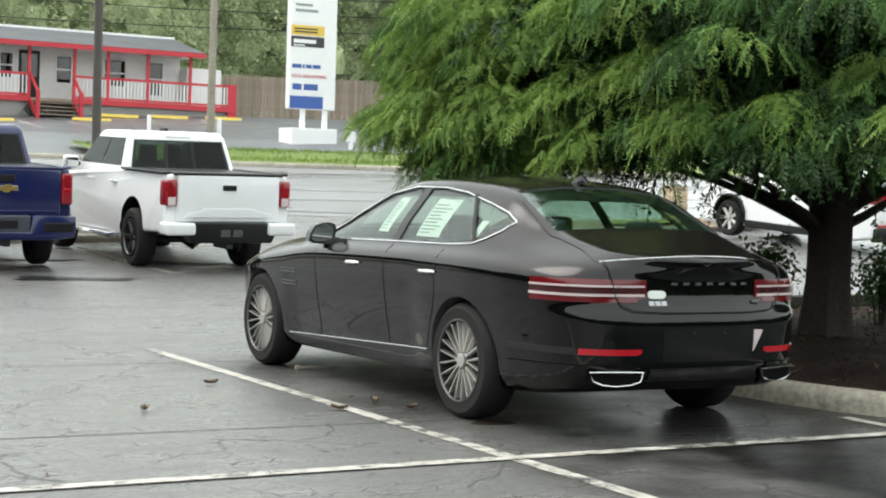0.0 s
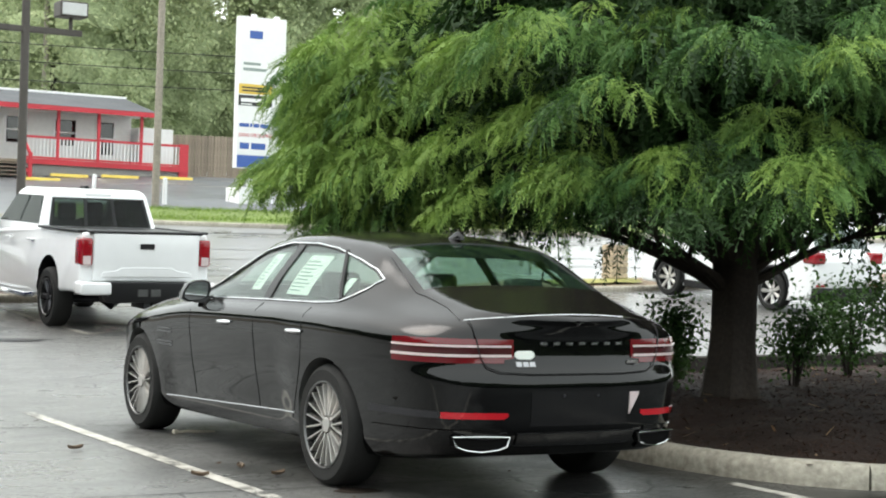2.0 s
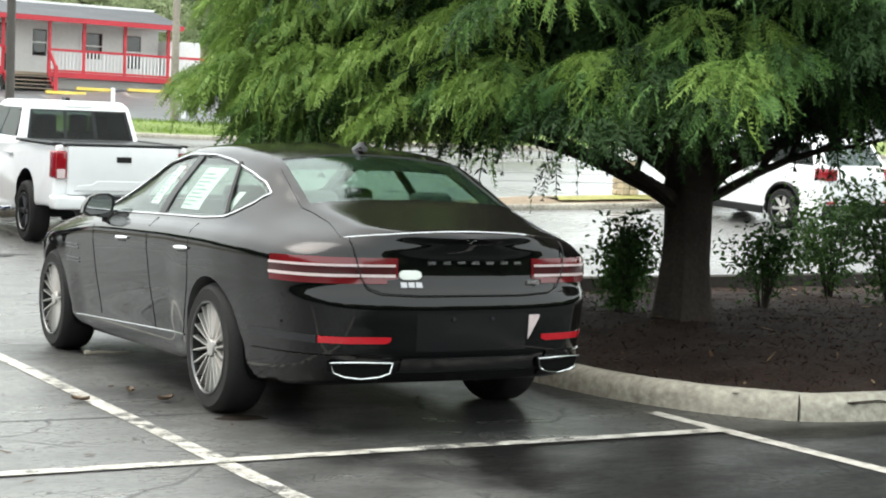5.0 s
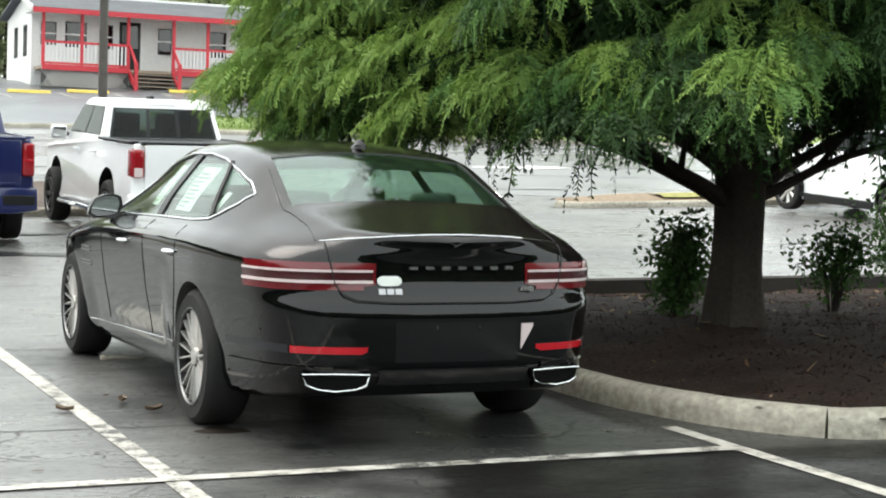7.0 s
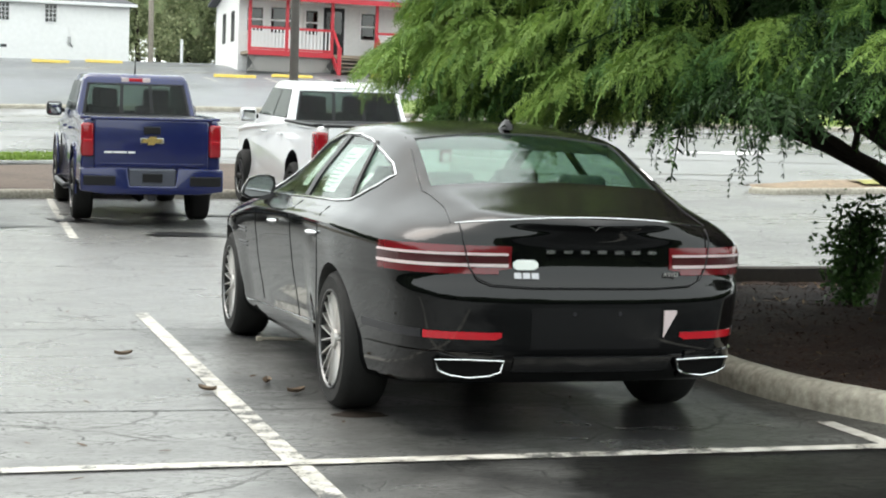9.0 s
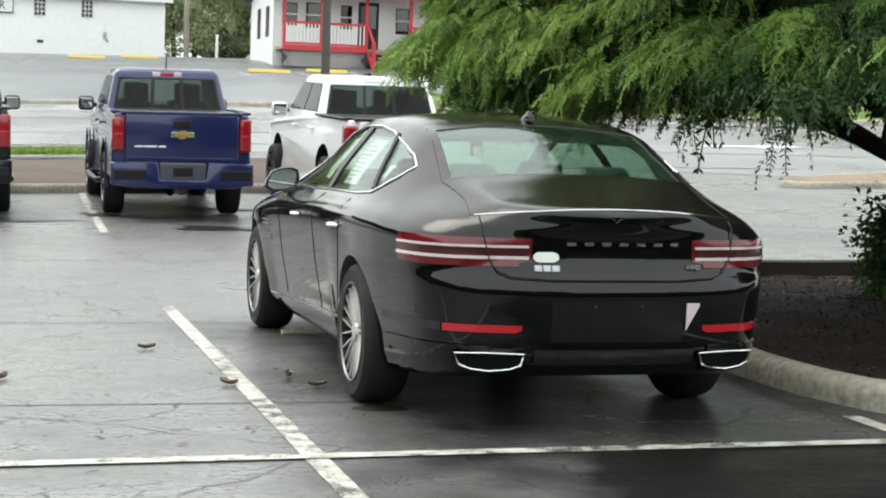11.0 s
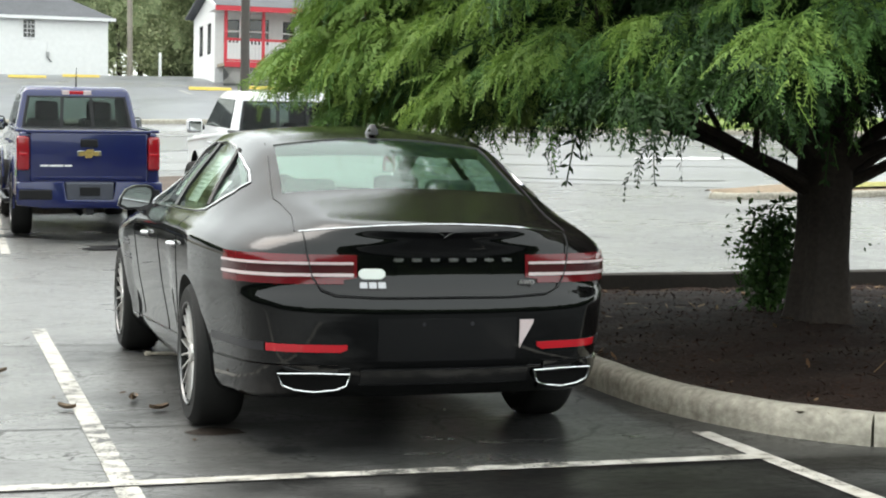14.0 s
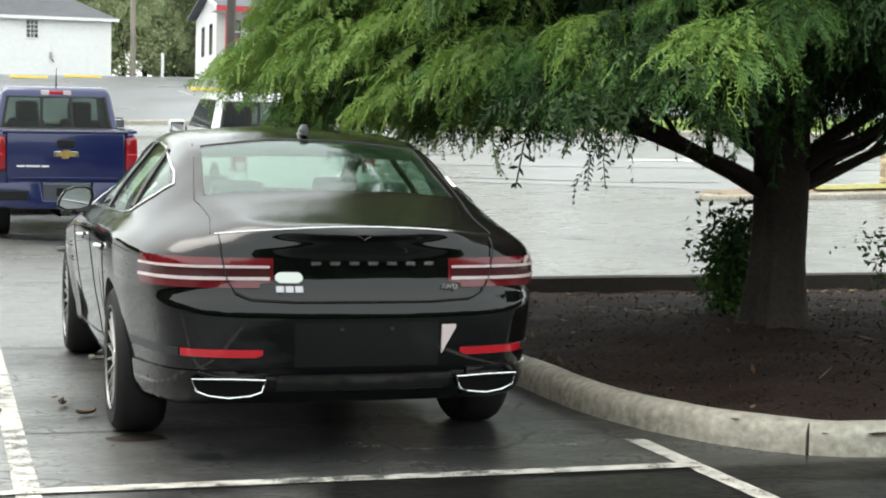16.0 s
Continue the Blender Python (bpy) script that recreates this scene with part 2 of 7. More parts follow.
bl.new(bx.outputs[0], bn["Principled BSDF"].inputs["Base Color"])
bd, bb, bk, bc = bn.new("ShaderNodeTexVoronoi"), bn.new("ShaderNodeBump"), bn.new("ShaderNodeMapRange"), bn.new("ShaderNodeTexCoord")
bd.inputs["Scale"].default_value = 130
bb.inputs["Distance"].default_value = 0.002
for key, val in (("From Min", 0.35), ("From Max", 0.9), ("To Min", 0.0), ("To Max", 0.16)):
    bk.inputs[key].default_value = val
bl.new(bs.outputs["Z"], bk.inputs["Value"])
bl.new(bk.outputs[0], bb.inputs["Strength"])
bl.new(bc.outputs["Object"], bd.inputs["Vector"])
bl.new(bd.outputs["Distance"], bb.inputs["Height"])
bl.new(bb.outputs[0], bn["Principled BSDF"].inputs["Normal"])
M_TYRE = mat("tyre_rubber", (0.014, 0.014, 0.0135), 0.8, 0, 0.2, 20, 0.3, 120, spec=0.3)
M_TRIM = mat("trim_dark_chrome", (0.34, 0.34, 0.35), 0.2, 1.0, 0.05, 4)
M_CHROME = mat("chrome", (0.82, 0.83, 0.84), 0.12, 1.0, 0.03, 4)
M_SILVER = mat("alloy_silver", (0.62, 0.605, 0.585), 0.34, 0.9, 0.06, 6)
M_RIM = mat("rim_grey", (0.16, 0.16, 0.16), 0.4, 1.0, 0.1, 6)
M_DARKMETAL = mat("dark_metal", (0.05, 0.05, 0.055), 0.4, 0.8, 0.1, 6)
M_PLASTIC = mat("black_plastic", (0.008, 0.008, 0.009), 0.4, 0, 0.1, 10, 0.1, 200, spec=0.3)
M_VOID = mat("cabin_dark", (0.06, 0.062, 0.06), 0.8, 0, 0.2, 5)
M_RED = mat("lamp_red", (0.115, 0.004, 0.008), 0.12, 0, 0.08, 5, coat=0.3)
M_REFLECTOR = mat("reflector_red", (0.42, 0.004, 0.012), 0.2, 0, 0.05, 30, coat=0.6)
M_TAIL = mat("truck_lamp_red", (0.25, 0.006, 0.012), 0.15, 0, 0.12, 14, coat=0.5)
M_LAMPWHITE = mat("lamp_clear", (0.62, 0.52, 0.52), 0.15, 0, 0.04, 5, coat=1.0)
M_LAMPDARK = mat("lamp_smoked", (0.05, 0.012, 0.014), 0.1, 0, 0.1, 5, coat=0.3)
M_PAPER = mat("paper", (0.72, 0.76, 0.72), 0.6, 0, 0.03, 5)
M_INK = mat("ink_grey", (0.25, 0.3, 0.28), 0.6, 0, 0.05, 5)
M_BARK = mat("bark", (0.032, 0.024, 0.019), 0.9, 0, 0.4, 10, 1.0, 25)
M_BLUE = mat("truck_paint_blue", (0.006, 0.011, 0.072), 0.25, 0.1, 0.08, 2, coat=0.6)
M_WHITEPAINT = mat("car_paint_white", (0.78, 0.79, 0.80), 0.3, 0, 0.03, 2, coat=0.8)
M_SIDING = mat("siding_white", (0.78, 0.78, 0.77), 0.6, 0, 0.06, 2)
M_REDPAINT = mat("paint_red", (0.5, 0.03, 0.045), 0.5, 0, 0.12, 3)
M_SHINGLE = mat("roof_shingle", (0.085, 0.09, 0.1), 0.85, 0, 0.25, 4, 0.6, 30)
M_WOOD = mat("fence_wood", (0.26, 0.21, 0.16), 0.8, 0, 0.25, 5, 0.4, 40, per_object=0.2)
M_POLEWOOD = mat("pole_wood", (0.27, 0.24, 0.2), 0.85, 0, 0.25, 4, 0.5, 30)
M_POLEDARK = mat("pole_dark", (0.07, 0.062, 0.055), 0.55, 0.3, 0.15, 4)
M_SIGNWHITE = mat("sign_white", (0.8, 0.8, 0.8), 0.4, 0, 0.03, 2)
M_SIGNBLUE = mat("sign_blue", (0.04, 0.1, 0.35), 0.4, 0, 0.05, 2)
M_SIGNGOLD = mat("sign_gold", (0.72, 0.5, 0.08), 0.4, 0, 0.05, 2)
M_SIGNBLACK = mat("sign_black", (0.03, 0.03, 0.03), 0.4, 0, 0.05, 2)
M_SIGNRED = mat("sign_red", (0.5, 0.04, 0.06), 0.4, 0, 0.05, 2)
M_STONE = mat("pier_stone", (0.44, 0.36, 0.25), 0.85, 0, 0.3, 4, 0.6, 30, per_object=0.25)
M_GOLD = mat("gold_trim", (0.75, 0.55, 0.2), 0.25, 0.9, 0.05, 4)
G_CAR = glass_mat("glass_car", (0.80, 0.87, 0.83), 0.02, 0.06)
G_REAR = glass_mat("glass_rear", (0.70, 0.84, 0.77), 0.04, 0.12)
G_TRUCK = glass_mat("glass_dark", (0.52, 0.57, 0.55), 0.02, 0.015)
G_HOUSE = glass_mat("glass_house", (0.2, 0.22, 0.22), 0.03, 0.08)
# Crown greens: inner shade and lit fresh tips are put into these colours.
L_SHADED = leaf_mat("leaf_shaded", (0.010, 0.030, 0.009), (0.038, 0.08, 0.022), 1.7)
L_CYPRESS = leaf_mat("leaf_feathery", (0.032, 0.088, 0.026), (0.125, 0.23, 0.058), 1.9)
L_FRESH_LIT = leaf_mat("leaf_fresh_lit", (0.08, 0.16, 0.036), (0.235, 0.35, 0.078), 1.9)
L_SHRUB = leaf_mat("leaf_shrub", (0.022, 0.055, 0.016), (0.085, 0.17, 0.04), 2.0)
# Far leaves paled: distance haze is put into their greens.
L_FAR_HAZED = leaf_mat("leaf_far_hazed", (0.23, 0.275, 0.14), (0.44, 0.47, 0.27), 0.12)


# ---- mesh helpers ----
def finish(name, bm, material, parent=None, smooth=False, label=""):
    me = bpy.data.meshes.new(name)
    bm.to_mesh(me)
    bm.free()
    for m in material if isinstance(material, (list, tuple)) else [material]:
        me.materials.append(m)
    if smooth:
        me.polygons.foreach_set("use_smooth", [True] * len(me.polygons))
        me.set_sharp_from_angle(angle=radians(38))
    ob = new(name, me)
    if parent is not None:
        ob.parent = parent
    if label:
        ob["label"] = label
    return ob


def part(name, bm, material, parent, label="", smooth=False):
    return finish(name, bm, material, parent, smooth, label)


def thing(name, label, category, group="", at=None, kind=""):
    ob = tagged(new(name), label, category, group, kind)
    if at is not None:
        ob.matrix_basis = at
    return ob


def add_box(bm, lo, hi, bevel=0.0, seg=2):
    lo, hi = Vector(lo), Vector(hi)
    r = bmesh.ops.create_cube(bm, size=1.0, matrix=Matrix.Translation((lo + hi) / 2) @ Matrix.Diagonal((*(hi - lo), 1)))
    if bevel:
        es = list({e for v in r["verts"] for e in v.link_edges})
        bmesh.ops.bevel(bm, geom=es, offset=bevel, segments=seg, profile=0.5, affect="EDGES")
    return bm


def box(lo, hi, bevel=0.0, seg=2):
    return add_box(bmesh.new(), lo, hi, bevel, seg)


def add_tube(bm, points, radii, sides=10, cap=True):
    """A round tube along points, with a radius at each."""
    rings = []
    pts = [Vector(p) for p in points]
    for i, p in enumerate(pts):
        d = (pts[min(i + 1, len(pts) - 1)] - pts[max(i - 1, 0)]).normalized()
        q = d.to_track_quat("Z", "Y")
        r = radii[i] if isinstance(radii, (list, tuple)) else radii
        rings.append([bm.verts.new(p + q @ Vector((r * math.cos(a), r * math.sin(a), 0))) for a in [2 * math.pi * k / sides for k in range(sides)]])
    for a, b in zip(rings, rings[1:]):
        for k in range(sides):
            bm.faces.new((a[k], a[(k + 1) % sides], b[(k + 1) % sides], b[k]))
    if cap:
        bm.faces.new(rings[0][::-1])
        bm.faces.new(rings[-1])
    return bm


def tube(points, radii, sides=10):
    return add_tube(bmesh.new(), points, radii, sides)


def lathe(profile, sides=40, axis="x", closed=False):
    """Turn (radius, height) pairs round an axis."""
    bm = bmesh.new()
    rings = []
    for r, h in profile:
        ring = []
        for k in range(sides):
            a = 2 * math.pi * k / sides
            p = {"x": (h, r * math.cos(a), r * math.sin(a)), "y": (r * math.cos(a), h, r * math.sin(a)), "z": (r * math.cos(a), r * math.sin(a), h)}[axis]
            ring.append(bm.verts.new(p))
        rings.append(ring)
    pairs = list(zip(rings, rings[1:])) + ([(rings[-1], rings[0])] if closed else [])
    for a, b in pairs:
        for k in range(sides):
            bm.faces.new((a[k], a[(k + 1) % sides], b[(k + 1) % sides], b[k]))
    bmesh.ops.recalc_face_normals(bm, faces=bm.faces)
    return bm


def prism(outline, lo, hi, axis="x", bevel=0.0, seg=2):
    """A flat outline pushed along an axis from lo to hi. Outline pairs are the two other axes in order."""
    bm = bmesh.new()

    def at(a, b, h):
        return {"x": (h, a, b), "y": (a, h, b), "z": (a, b, h)}[axis]
    va = [bm.verts.new(at(a, b, lo)) for a, b in outline]
    vb = [bm.verts.new(at(a, b, hi)) for a, b in outline]
    bm.faces.new(va)
    bm.faces.new(vb[::-1])
    for i in range(len(va)):
        j = (i + 1) % len(va)
        bm.faces.new((va[i], va[j], vb[j], vb[i]))
    bmesh.ops.recalc_face_normals(bm, faces=bm.faces)
    if bevel:
        bmesh.ops.bevel(bm, geom=list(bm.edges), offset=bevel, segments=seg, profile=0.5, affect="EDGES")
    return bm


def lerp(keys, x):
    """Smooth curve through (x, value) pairs."""
    xs, ys = [k[0] for k in keys], [k[1] for k in keys]
    if x <= xs[0]:
        return ys[0]
    if x >= xs[-1]:
        return ys[-1]
    i = max(j for j in range(len(xs) - 1) if xs[j] <= x)

    def slope(j):
        if j == 0:
            return (ys[1] - ys[0]) / (xs[1] - xs[0])
        if j == len(xs) - 1:
            return (ys[-1] - ys[-2]) / (xs[-1] - xs[-2])
        a, b = (ys[j] - ys[j - 1]) / (xs[j] - xs[j - 1]), (ys[j + 1] - ys[j]) / (xs[j + 1] - xs[j])
        return 0.0 if a * b <= 0 else 2 * a * b / (a + b)
    h = xs[i + 1] - xs[i]
    t = (x - xs[i]) / h
    m0, m1 = slope(i) * h, slope(i + 1) * h
    return (2 * t**3 - 3 * t**2 + 1) * ys[i] + (t**3 - 2 * t**2 + t) * m0 + (-2 * t**3 + 3 * t**2) * ys[i + 1] + (t**3 - t**2) * m1


def grid_mesh(rows, close=False):
    bm = bmesh.new()
    vs = [[bm.verts.new(p) for p in r] for r in rows]
    for a, b in zip(vs, vs[1:]):
        for k in range(len(a) - 1):
            bm.faces.new((a[k], a[k + 1], b[k + 1], b[k]))
    return bm


def letters(text, at, size, material, parent, turn=0.0):
    cu = bpy.data.curves.new("lettering", "FONT")
    cu.body, cu.size, cu.extrude = text, size, 0.004
    tmp = new("tmp", cu)
    dg = bpy.context.evaluated_depsgraph_get()
    me = bpy.data.meshes.new_from_object(tmp.evaluated_get(dg))
    bpy.data.objects.remove(tmp)
    me.materials.clear()
    me.materials.append(material)
    ob = new("lettering", me)
    ob.parent = parent
    ob.matrix_basis = pose(*at, 90, 0, turn)
    return ob


# ---- ground ----
RISE = [(-60, 0), (5, 0), (13.2, 0.11), (17, 0.26), (21, 0.47), (26, 0.85), (32, 1.25), (36, 1.5), (38, 1.75), (40, 2.0),
        (44.5, 2.6), (50, 2.98), (56, 3.38), (58.6, 3.55), (60.5, 3.78), (63, 4.0), (66, 4.15), (74, 4.5), (90, 4.9), (400, 8)]


def height(x, y):
    return lerp(RISE, 0.4 * x + 0.917 * y)


def sheet(name, x0, x1, y0, y1, nx, ny, lift, material, label="", kind="structure", inside=None):
    xs, ys = np.linspace(x0, x1, nx), np.linspace(y0, y1, ny)
    bm = grid_mesh([[(x, y, height(x, y) + lift) for x in xs] for y in ys])
    ob = finish(name, bm, material, smooth=True)
    return tagged(ob, label, name, "", kind)


bm = bmesh.new()
gx = [-400, -200, -100, -60] + list(np.arange(-40, 41, 2.0)) + [60, 100, 200, 400]
gy = [-200, -80, -40] + list(np.arange(-20, 90, 1.5)) + [110, 150, 250, 500]
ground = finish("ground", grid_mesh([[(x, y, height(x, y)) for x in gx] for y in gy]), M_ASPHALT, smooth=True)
tagged(ground, "wet worn grey asphalt of the parking lot", "ground", "", "structure")


def ribbon(name, pts, width, lift, material, label, category="line", parent=None):
    """A painted strip that follows the ground along pts."""
    dense = []
    for a, b in zip(pts, pts[1:]):
        n = max(2, int(math.dist(a, b) / 0.25))
        dense += [(a[0] + (b[0] - a[0]) * k / n, a[1] + (b[1] - a[1]) * k / n) for k in range(n)]
    dense.append(pts[-1])
    rows = []
    for i, p in enumerate(dense):
        q, r = dense[max(i - 1, 0)], dense[min(i + 1, len(dense) - 1)]
        d = Vector((r[0] - q[0], r[1] - q[1])).normalized()
        o = Vector((-d.y, d.x)) * width / 2
        w = 1 + 0.06 * noise.noise((p[0] * 9, p[1] * 9, 3))
        rows.append([(p[0] + o.x * w, p[1] + o.y * w, height(*p) + lift), (p[0] - o.x * w, p[1] - o.y * w, height(*p) + lift)])
    ob = finish(name, grid_mesh(rows), material)
    return tagged(ob, label, category, "", "structure")


for pts in (((-1.38, -4.2), (-1.38, 4.2)), ((-6.0, -1.40), (1.50, -1.39)), ((1.47, -0.72), (1.47, -4.2))):
    ribbon("parking_line", pts, 0.10, 0.004 if pts[0][0] == pts[1][0] else 0.009, M_PAINT, "worn white painted line on wet asphalt", "parking line")
for pts in (((-1.3, 11.4), (-1.17, 17.85)), ((1.92, 12.66), (2.02, 17.3)), ((1.92, 12.66), (2.76, 13.35), (3.48, 14.03), (3.97, 15.43), (4.6, 17.84))):
    ribbon("parking_line", pts, 0.10, 0.006, M_PAINT, "worn white painted line on wet asphalt", "parking line")
for pts in (((-9, 3.35), (-5, 3.3), (-1.0, 3.2), (-0.2, 3.22)), ((-8, -0.1), (-4, 0.05), (-1.3, -0.05), (1.4, -0.12)), ((-9, 8.3), (-3, 8.1), (2, 8.25))):
    ribbon("asphalt_seam", pts, 0.016, 0.003, mat("tar_seam", (0.012, 0.012, 0.012), 0.5, 0, 0.3, 9), "thin dark seam in the asphalt", "seam")


def stain(x, y, a, b, material, seed):
    """A thin irregular blot on the asphalt."""
    bm = bmesh.new()
    vs = []
    for k in range(22):
        t = 2 * math.pi * k / 22
        r = 1 + 0.45 * noise.noise((math.cos(t) * 1.6 + seed, math.sin(t) * 1.6, seed))
        vs.append(bm.verts.new((x + a * r * math.cos(t), y + b * r * math.sin(t), height(x, y) + 0.003)))
    bm.faces.new(vs)
    tagged(finish("stain", bm, material), "dark damp stain on the asphalt", "stain", "", "structure")


M_RUST = mat("rust_stain", (0.02, 0.014, 0.010), 0.7, 0, 0.4, 12, spec=0.2)
M_OIL = mat("oil_stain", (0.012, 0.012, 0.013), 0.35, 0, 0.3, 12, spec=0.3)
stain(-0.83, -0.24, 0.13, 0.10, M_RUST, 1.3)
stain(-0.59, -0.78, 0.10, 0.07, M_OIL, 4.1)
stain(-0.3, -0.72, 0.16, 0.05, M_OIL, 7.7)
for sx, sy in ((0.6, 12.1), (-0.4, 14.2), (3.0, 14.6), (-2.2, 13.4), (0.9, 15.4)):
    stain(sx, sy, 0.9, 0.5, M_OIL, sx)

# ---- the black sedan ----
PLAN = [(-1.15, 0.20), (-1.14, 0.31), (-1.12, 0.46), (-1.07, 0.645), (-1.0, 0.75), (-0.9, 0.82), (-0.78, 0.86), (-0.6, 0.895), (-0.35, 0.93), (0, 0.952),
        (0.5, 0.955), (1.5, 0.958), (2.6, 0.955), (3.0, 0.945), (3.3, 0.915), (3.55, 0.85), (3.72, 0.73), (3.82, 0.53), (3.86, 0.3), (3.87, 0.2)]
TOP = [(-1.15, 1.0), (-1.08, 1.04), (-1.0, 1.055), (-0.8, 1.09), (-0.5, 1.16), (-0.25, 1.275), (0.05, 1.395), (0.35, 1.445), (0.75, 1.468), (1.1, 1.462),
       (1.45, 1.425), (1.75, 1.33), (2.1, 1.175), (2.42, 1.045), (2.7, 1.005), (3.1, 0.95), (3.5, 0.86), (3.75, 0.76), (3.87, 0.62)]
BELT = [(-1.15, 0.93), (-1.0, 0.95), (-0.7, 0.985), (-0.3, 1.01), (0.2, 1.02), (1.0, 1.01), (2.0, 0.985), (2.6, 0.93), (3.2, 0.85), (3.6, 0.74), (3.87, 0.56)]
EDGE = [(-1.15, 0.40), (-1.0, 0.46), (-0.8, 0.53), (-0.5, 0.585), (-0.2, 0.595), (0.2, 0.592), (1.0, 0.597), (1.5, 0.595), (1.9, 0.62), (2.4, 0.70), (3.0, 0.72), (3.87, 0.7)]
FLOOR = [(-1.15, 0.275), (-0.8, 0.235), (-0.3, 0.20), (0.5, 0.20), (2.5, 0.18), (3.5, 0.20), (3.87, 0.25)]
SIDE = [(0.0, 0.905), (0.12, 0.95), (0.2, 0.955), (0.3, 0.967), (0.5, 0.986), (0.72, 1.0), (0.85, 1.0), (0.905, 0.995), (0.945, 0.965), (1.0, 0.90)]

DOOR = [(0.0, 0.90), (0.1, 0.925), (0.2, 0.93), (0.3, 0.943), (0.5, 0.973), (0.65, 0.988), (0.80, 1.0), (0.87, 1.0), (0.915, 0.995), (0.95, 0.965), (1.0, 0.90)]


def sedan_section(y):
    """Half a cross-section of the body at y, from the belly's middle round to the roof's middle."""
    w, zt, zb, zf = lerp(PLAN, y) * 1.018, lerp(TOP, y), lerp(BELT, y), lerp(FLOOR, y)
    zb = min(zb, zt - 0.03)
    pts = [(w * 0.86 * k / 4, zf) for k in range(5)]
    n = 34
    door = max(0.0, min(1.0, (y - 0.4) / 0.3, (2.65 - y) / 0.3))
    door = door * door * (3 - 2 * door)
    for k in range(n + 1):
        f = k / n
        pts.append((w * (lerp(SIDE, f) * (1 - door) + lerp(DOOR, f) * door), zf + 0.02 + (zb - zf - 0.02) * f))
    wb = w * 0.90
    wr = max(wb * 0.42, min(lerp(EDGE, y) * min(1, w / 0.8), wb - 0.02))
    zr = zt - max(0.02, 0.042 * min(1, (zt - zb) / 0.3))
    for k in range(1, 10):
        f = k / 10
        s = f * f * (3 - 2 * f) * 0.35 + f * 0.65
        pts.append((wb + (wr - wb) * s + 0.015 * math.sin(math.pi * f) * min(1, (zt - zb) / 0.3), zb + (zr - zb) * f))
    for k in range(11):
        f = k / 10
        x = wr * (1 - f)
        pts.append((x, zr + (zt - zr) * (1 - (x / wr) ** 2)))
    for _ in range(1):
        pts = [pts[0]] + [((a[0] + 2 * b[0] + c[0]) / 4, (a[1] + 2 * b[1] + c[1]) / 4) for a, b, c in zip(pts, pts[1:], pts[2:])] + [pts[-1]]
    return pts


def rear_push(y, z):
    """The tail is not upright: lip, undercut and bumper step out."""
    k = max(0.0, min(1.0, (-0.7 - y) / 0.35))
    return k * lerp([(0.28, 0.10), (0.36, 0.03), (0.44, 0.002), (0.56, -0.006), (0.64, -0.008), (0.69, -0.002), (0.72, 0.010), (0.75, 0.028), (0.80, 0.045), (0.9, 0.05), (0.97, 0.036), (1.01, 0.006), (1.035, 0.0), (1.06, 0.03)], z)


def tail_push(x, y, z):
    """The lip's overhang dies away towards the corners."""
    f = max(0.0, min(1.0, (abs(x) - 0.42) / 0.34)) * max(0.0, min(1.0, (z - 0.70) / 0.06))
    f = f * f * (3 - 2 * f)
    k = max(0.0, min(1.0, (-0.7 - y) / 0.35))
    return rear_push(y, z) * (1 - f) + 0.035 * k * f


def sedan_skin():
    ys = [-1.15, -1.147, -1.14, -1.13, -1.115, -1.095, -1.07, -1.04, -1.0, -0.95] + list(np.arange(-0.9, 3.55, 0.05)) + [3.6, 3.65, 3.7, 3.74, 3.78, 3.81, 3.84, 3.86, 3.87]
    rows = []
    for y in ys:
        half = sedan_section(y)
        full = [(-x, y, z) for x, z in half[::-1]] + [(x, y, z) for x, z in half[1:-1]]
        rows.append([(x, yy + tail_push(x, yy, z), z) for x, yy, z in full])
    bm = bmesh.new()
    vs = [[bm.verts.new(p) for p in r] for r in rows]
    n = len(vs[0])
    for a, b in zip(vs, vs[1:]):
        for k in range(n):
            bm.faces.new((a[k], a[(k + 1) % n], b[(k + 1) % n], b[k]))
    m = (n + 2) // 2
    for ring in (vs[0], vs[-1]):
        for k in range(m - 1):
            left, right = (ring[m - 1 - k], ring[m - 2 - k]), (ring[(m - 1 + k) % n], ring[(m + k) % n])
            quad = list(dict.fromkeys((left[0], left[1], right[1], right[0])))
            bm.faces.new(quad)
    bmesh.ops.recalc_face_normals(bm, faces=bm.faces)
    return bm


DLO_TOP = [(-0.175, 1.176), (-0.06, 1.228), (0.13, 1.275), (0.49, 1.342), (0.77, 1.366), (1.15, 1.366), (1.5, 1.312), (1.83, 1.195), (2.02, 1.09), (2.10, 1.03)]
DLO_LOW = [(-0.175, 1.17), (-0.13, 1.13), (-0.06, 1.09), (0.05, 1.055), (0.3, 1.04), (0.92, 1.03), (1.6, 1.015), (2.10, 1.005)]


def rod(points, r, material, name, parent, sides=6, label=""):
    return part(name, tube(points, r, sides), material, parent, label, True)


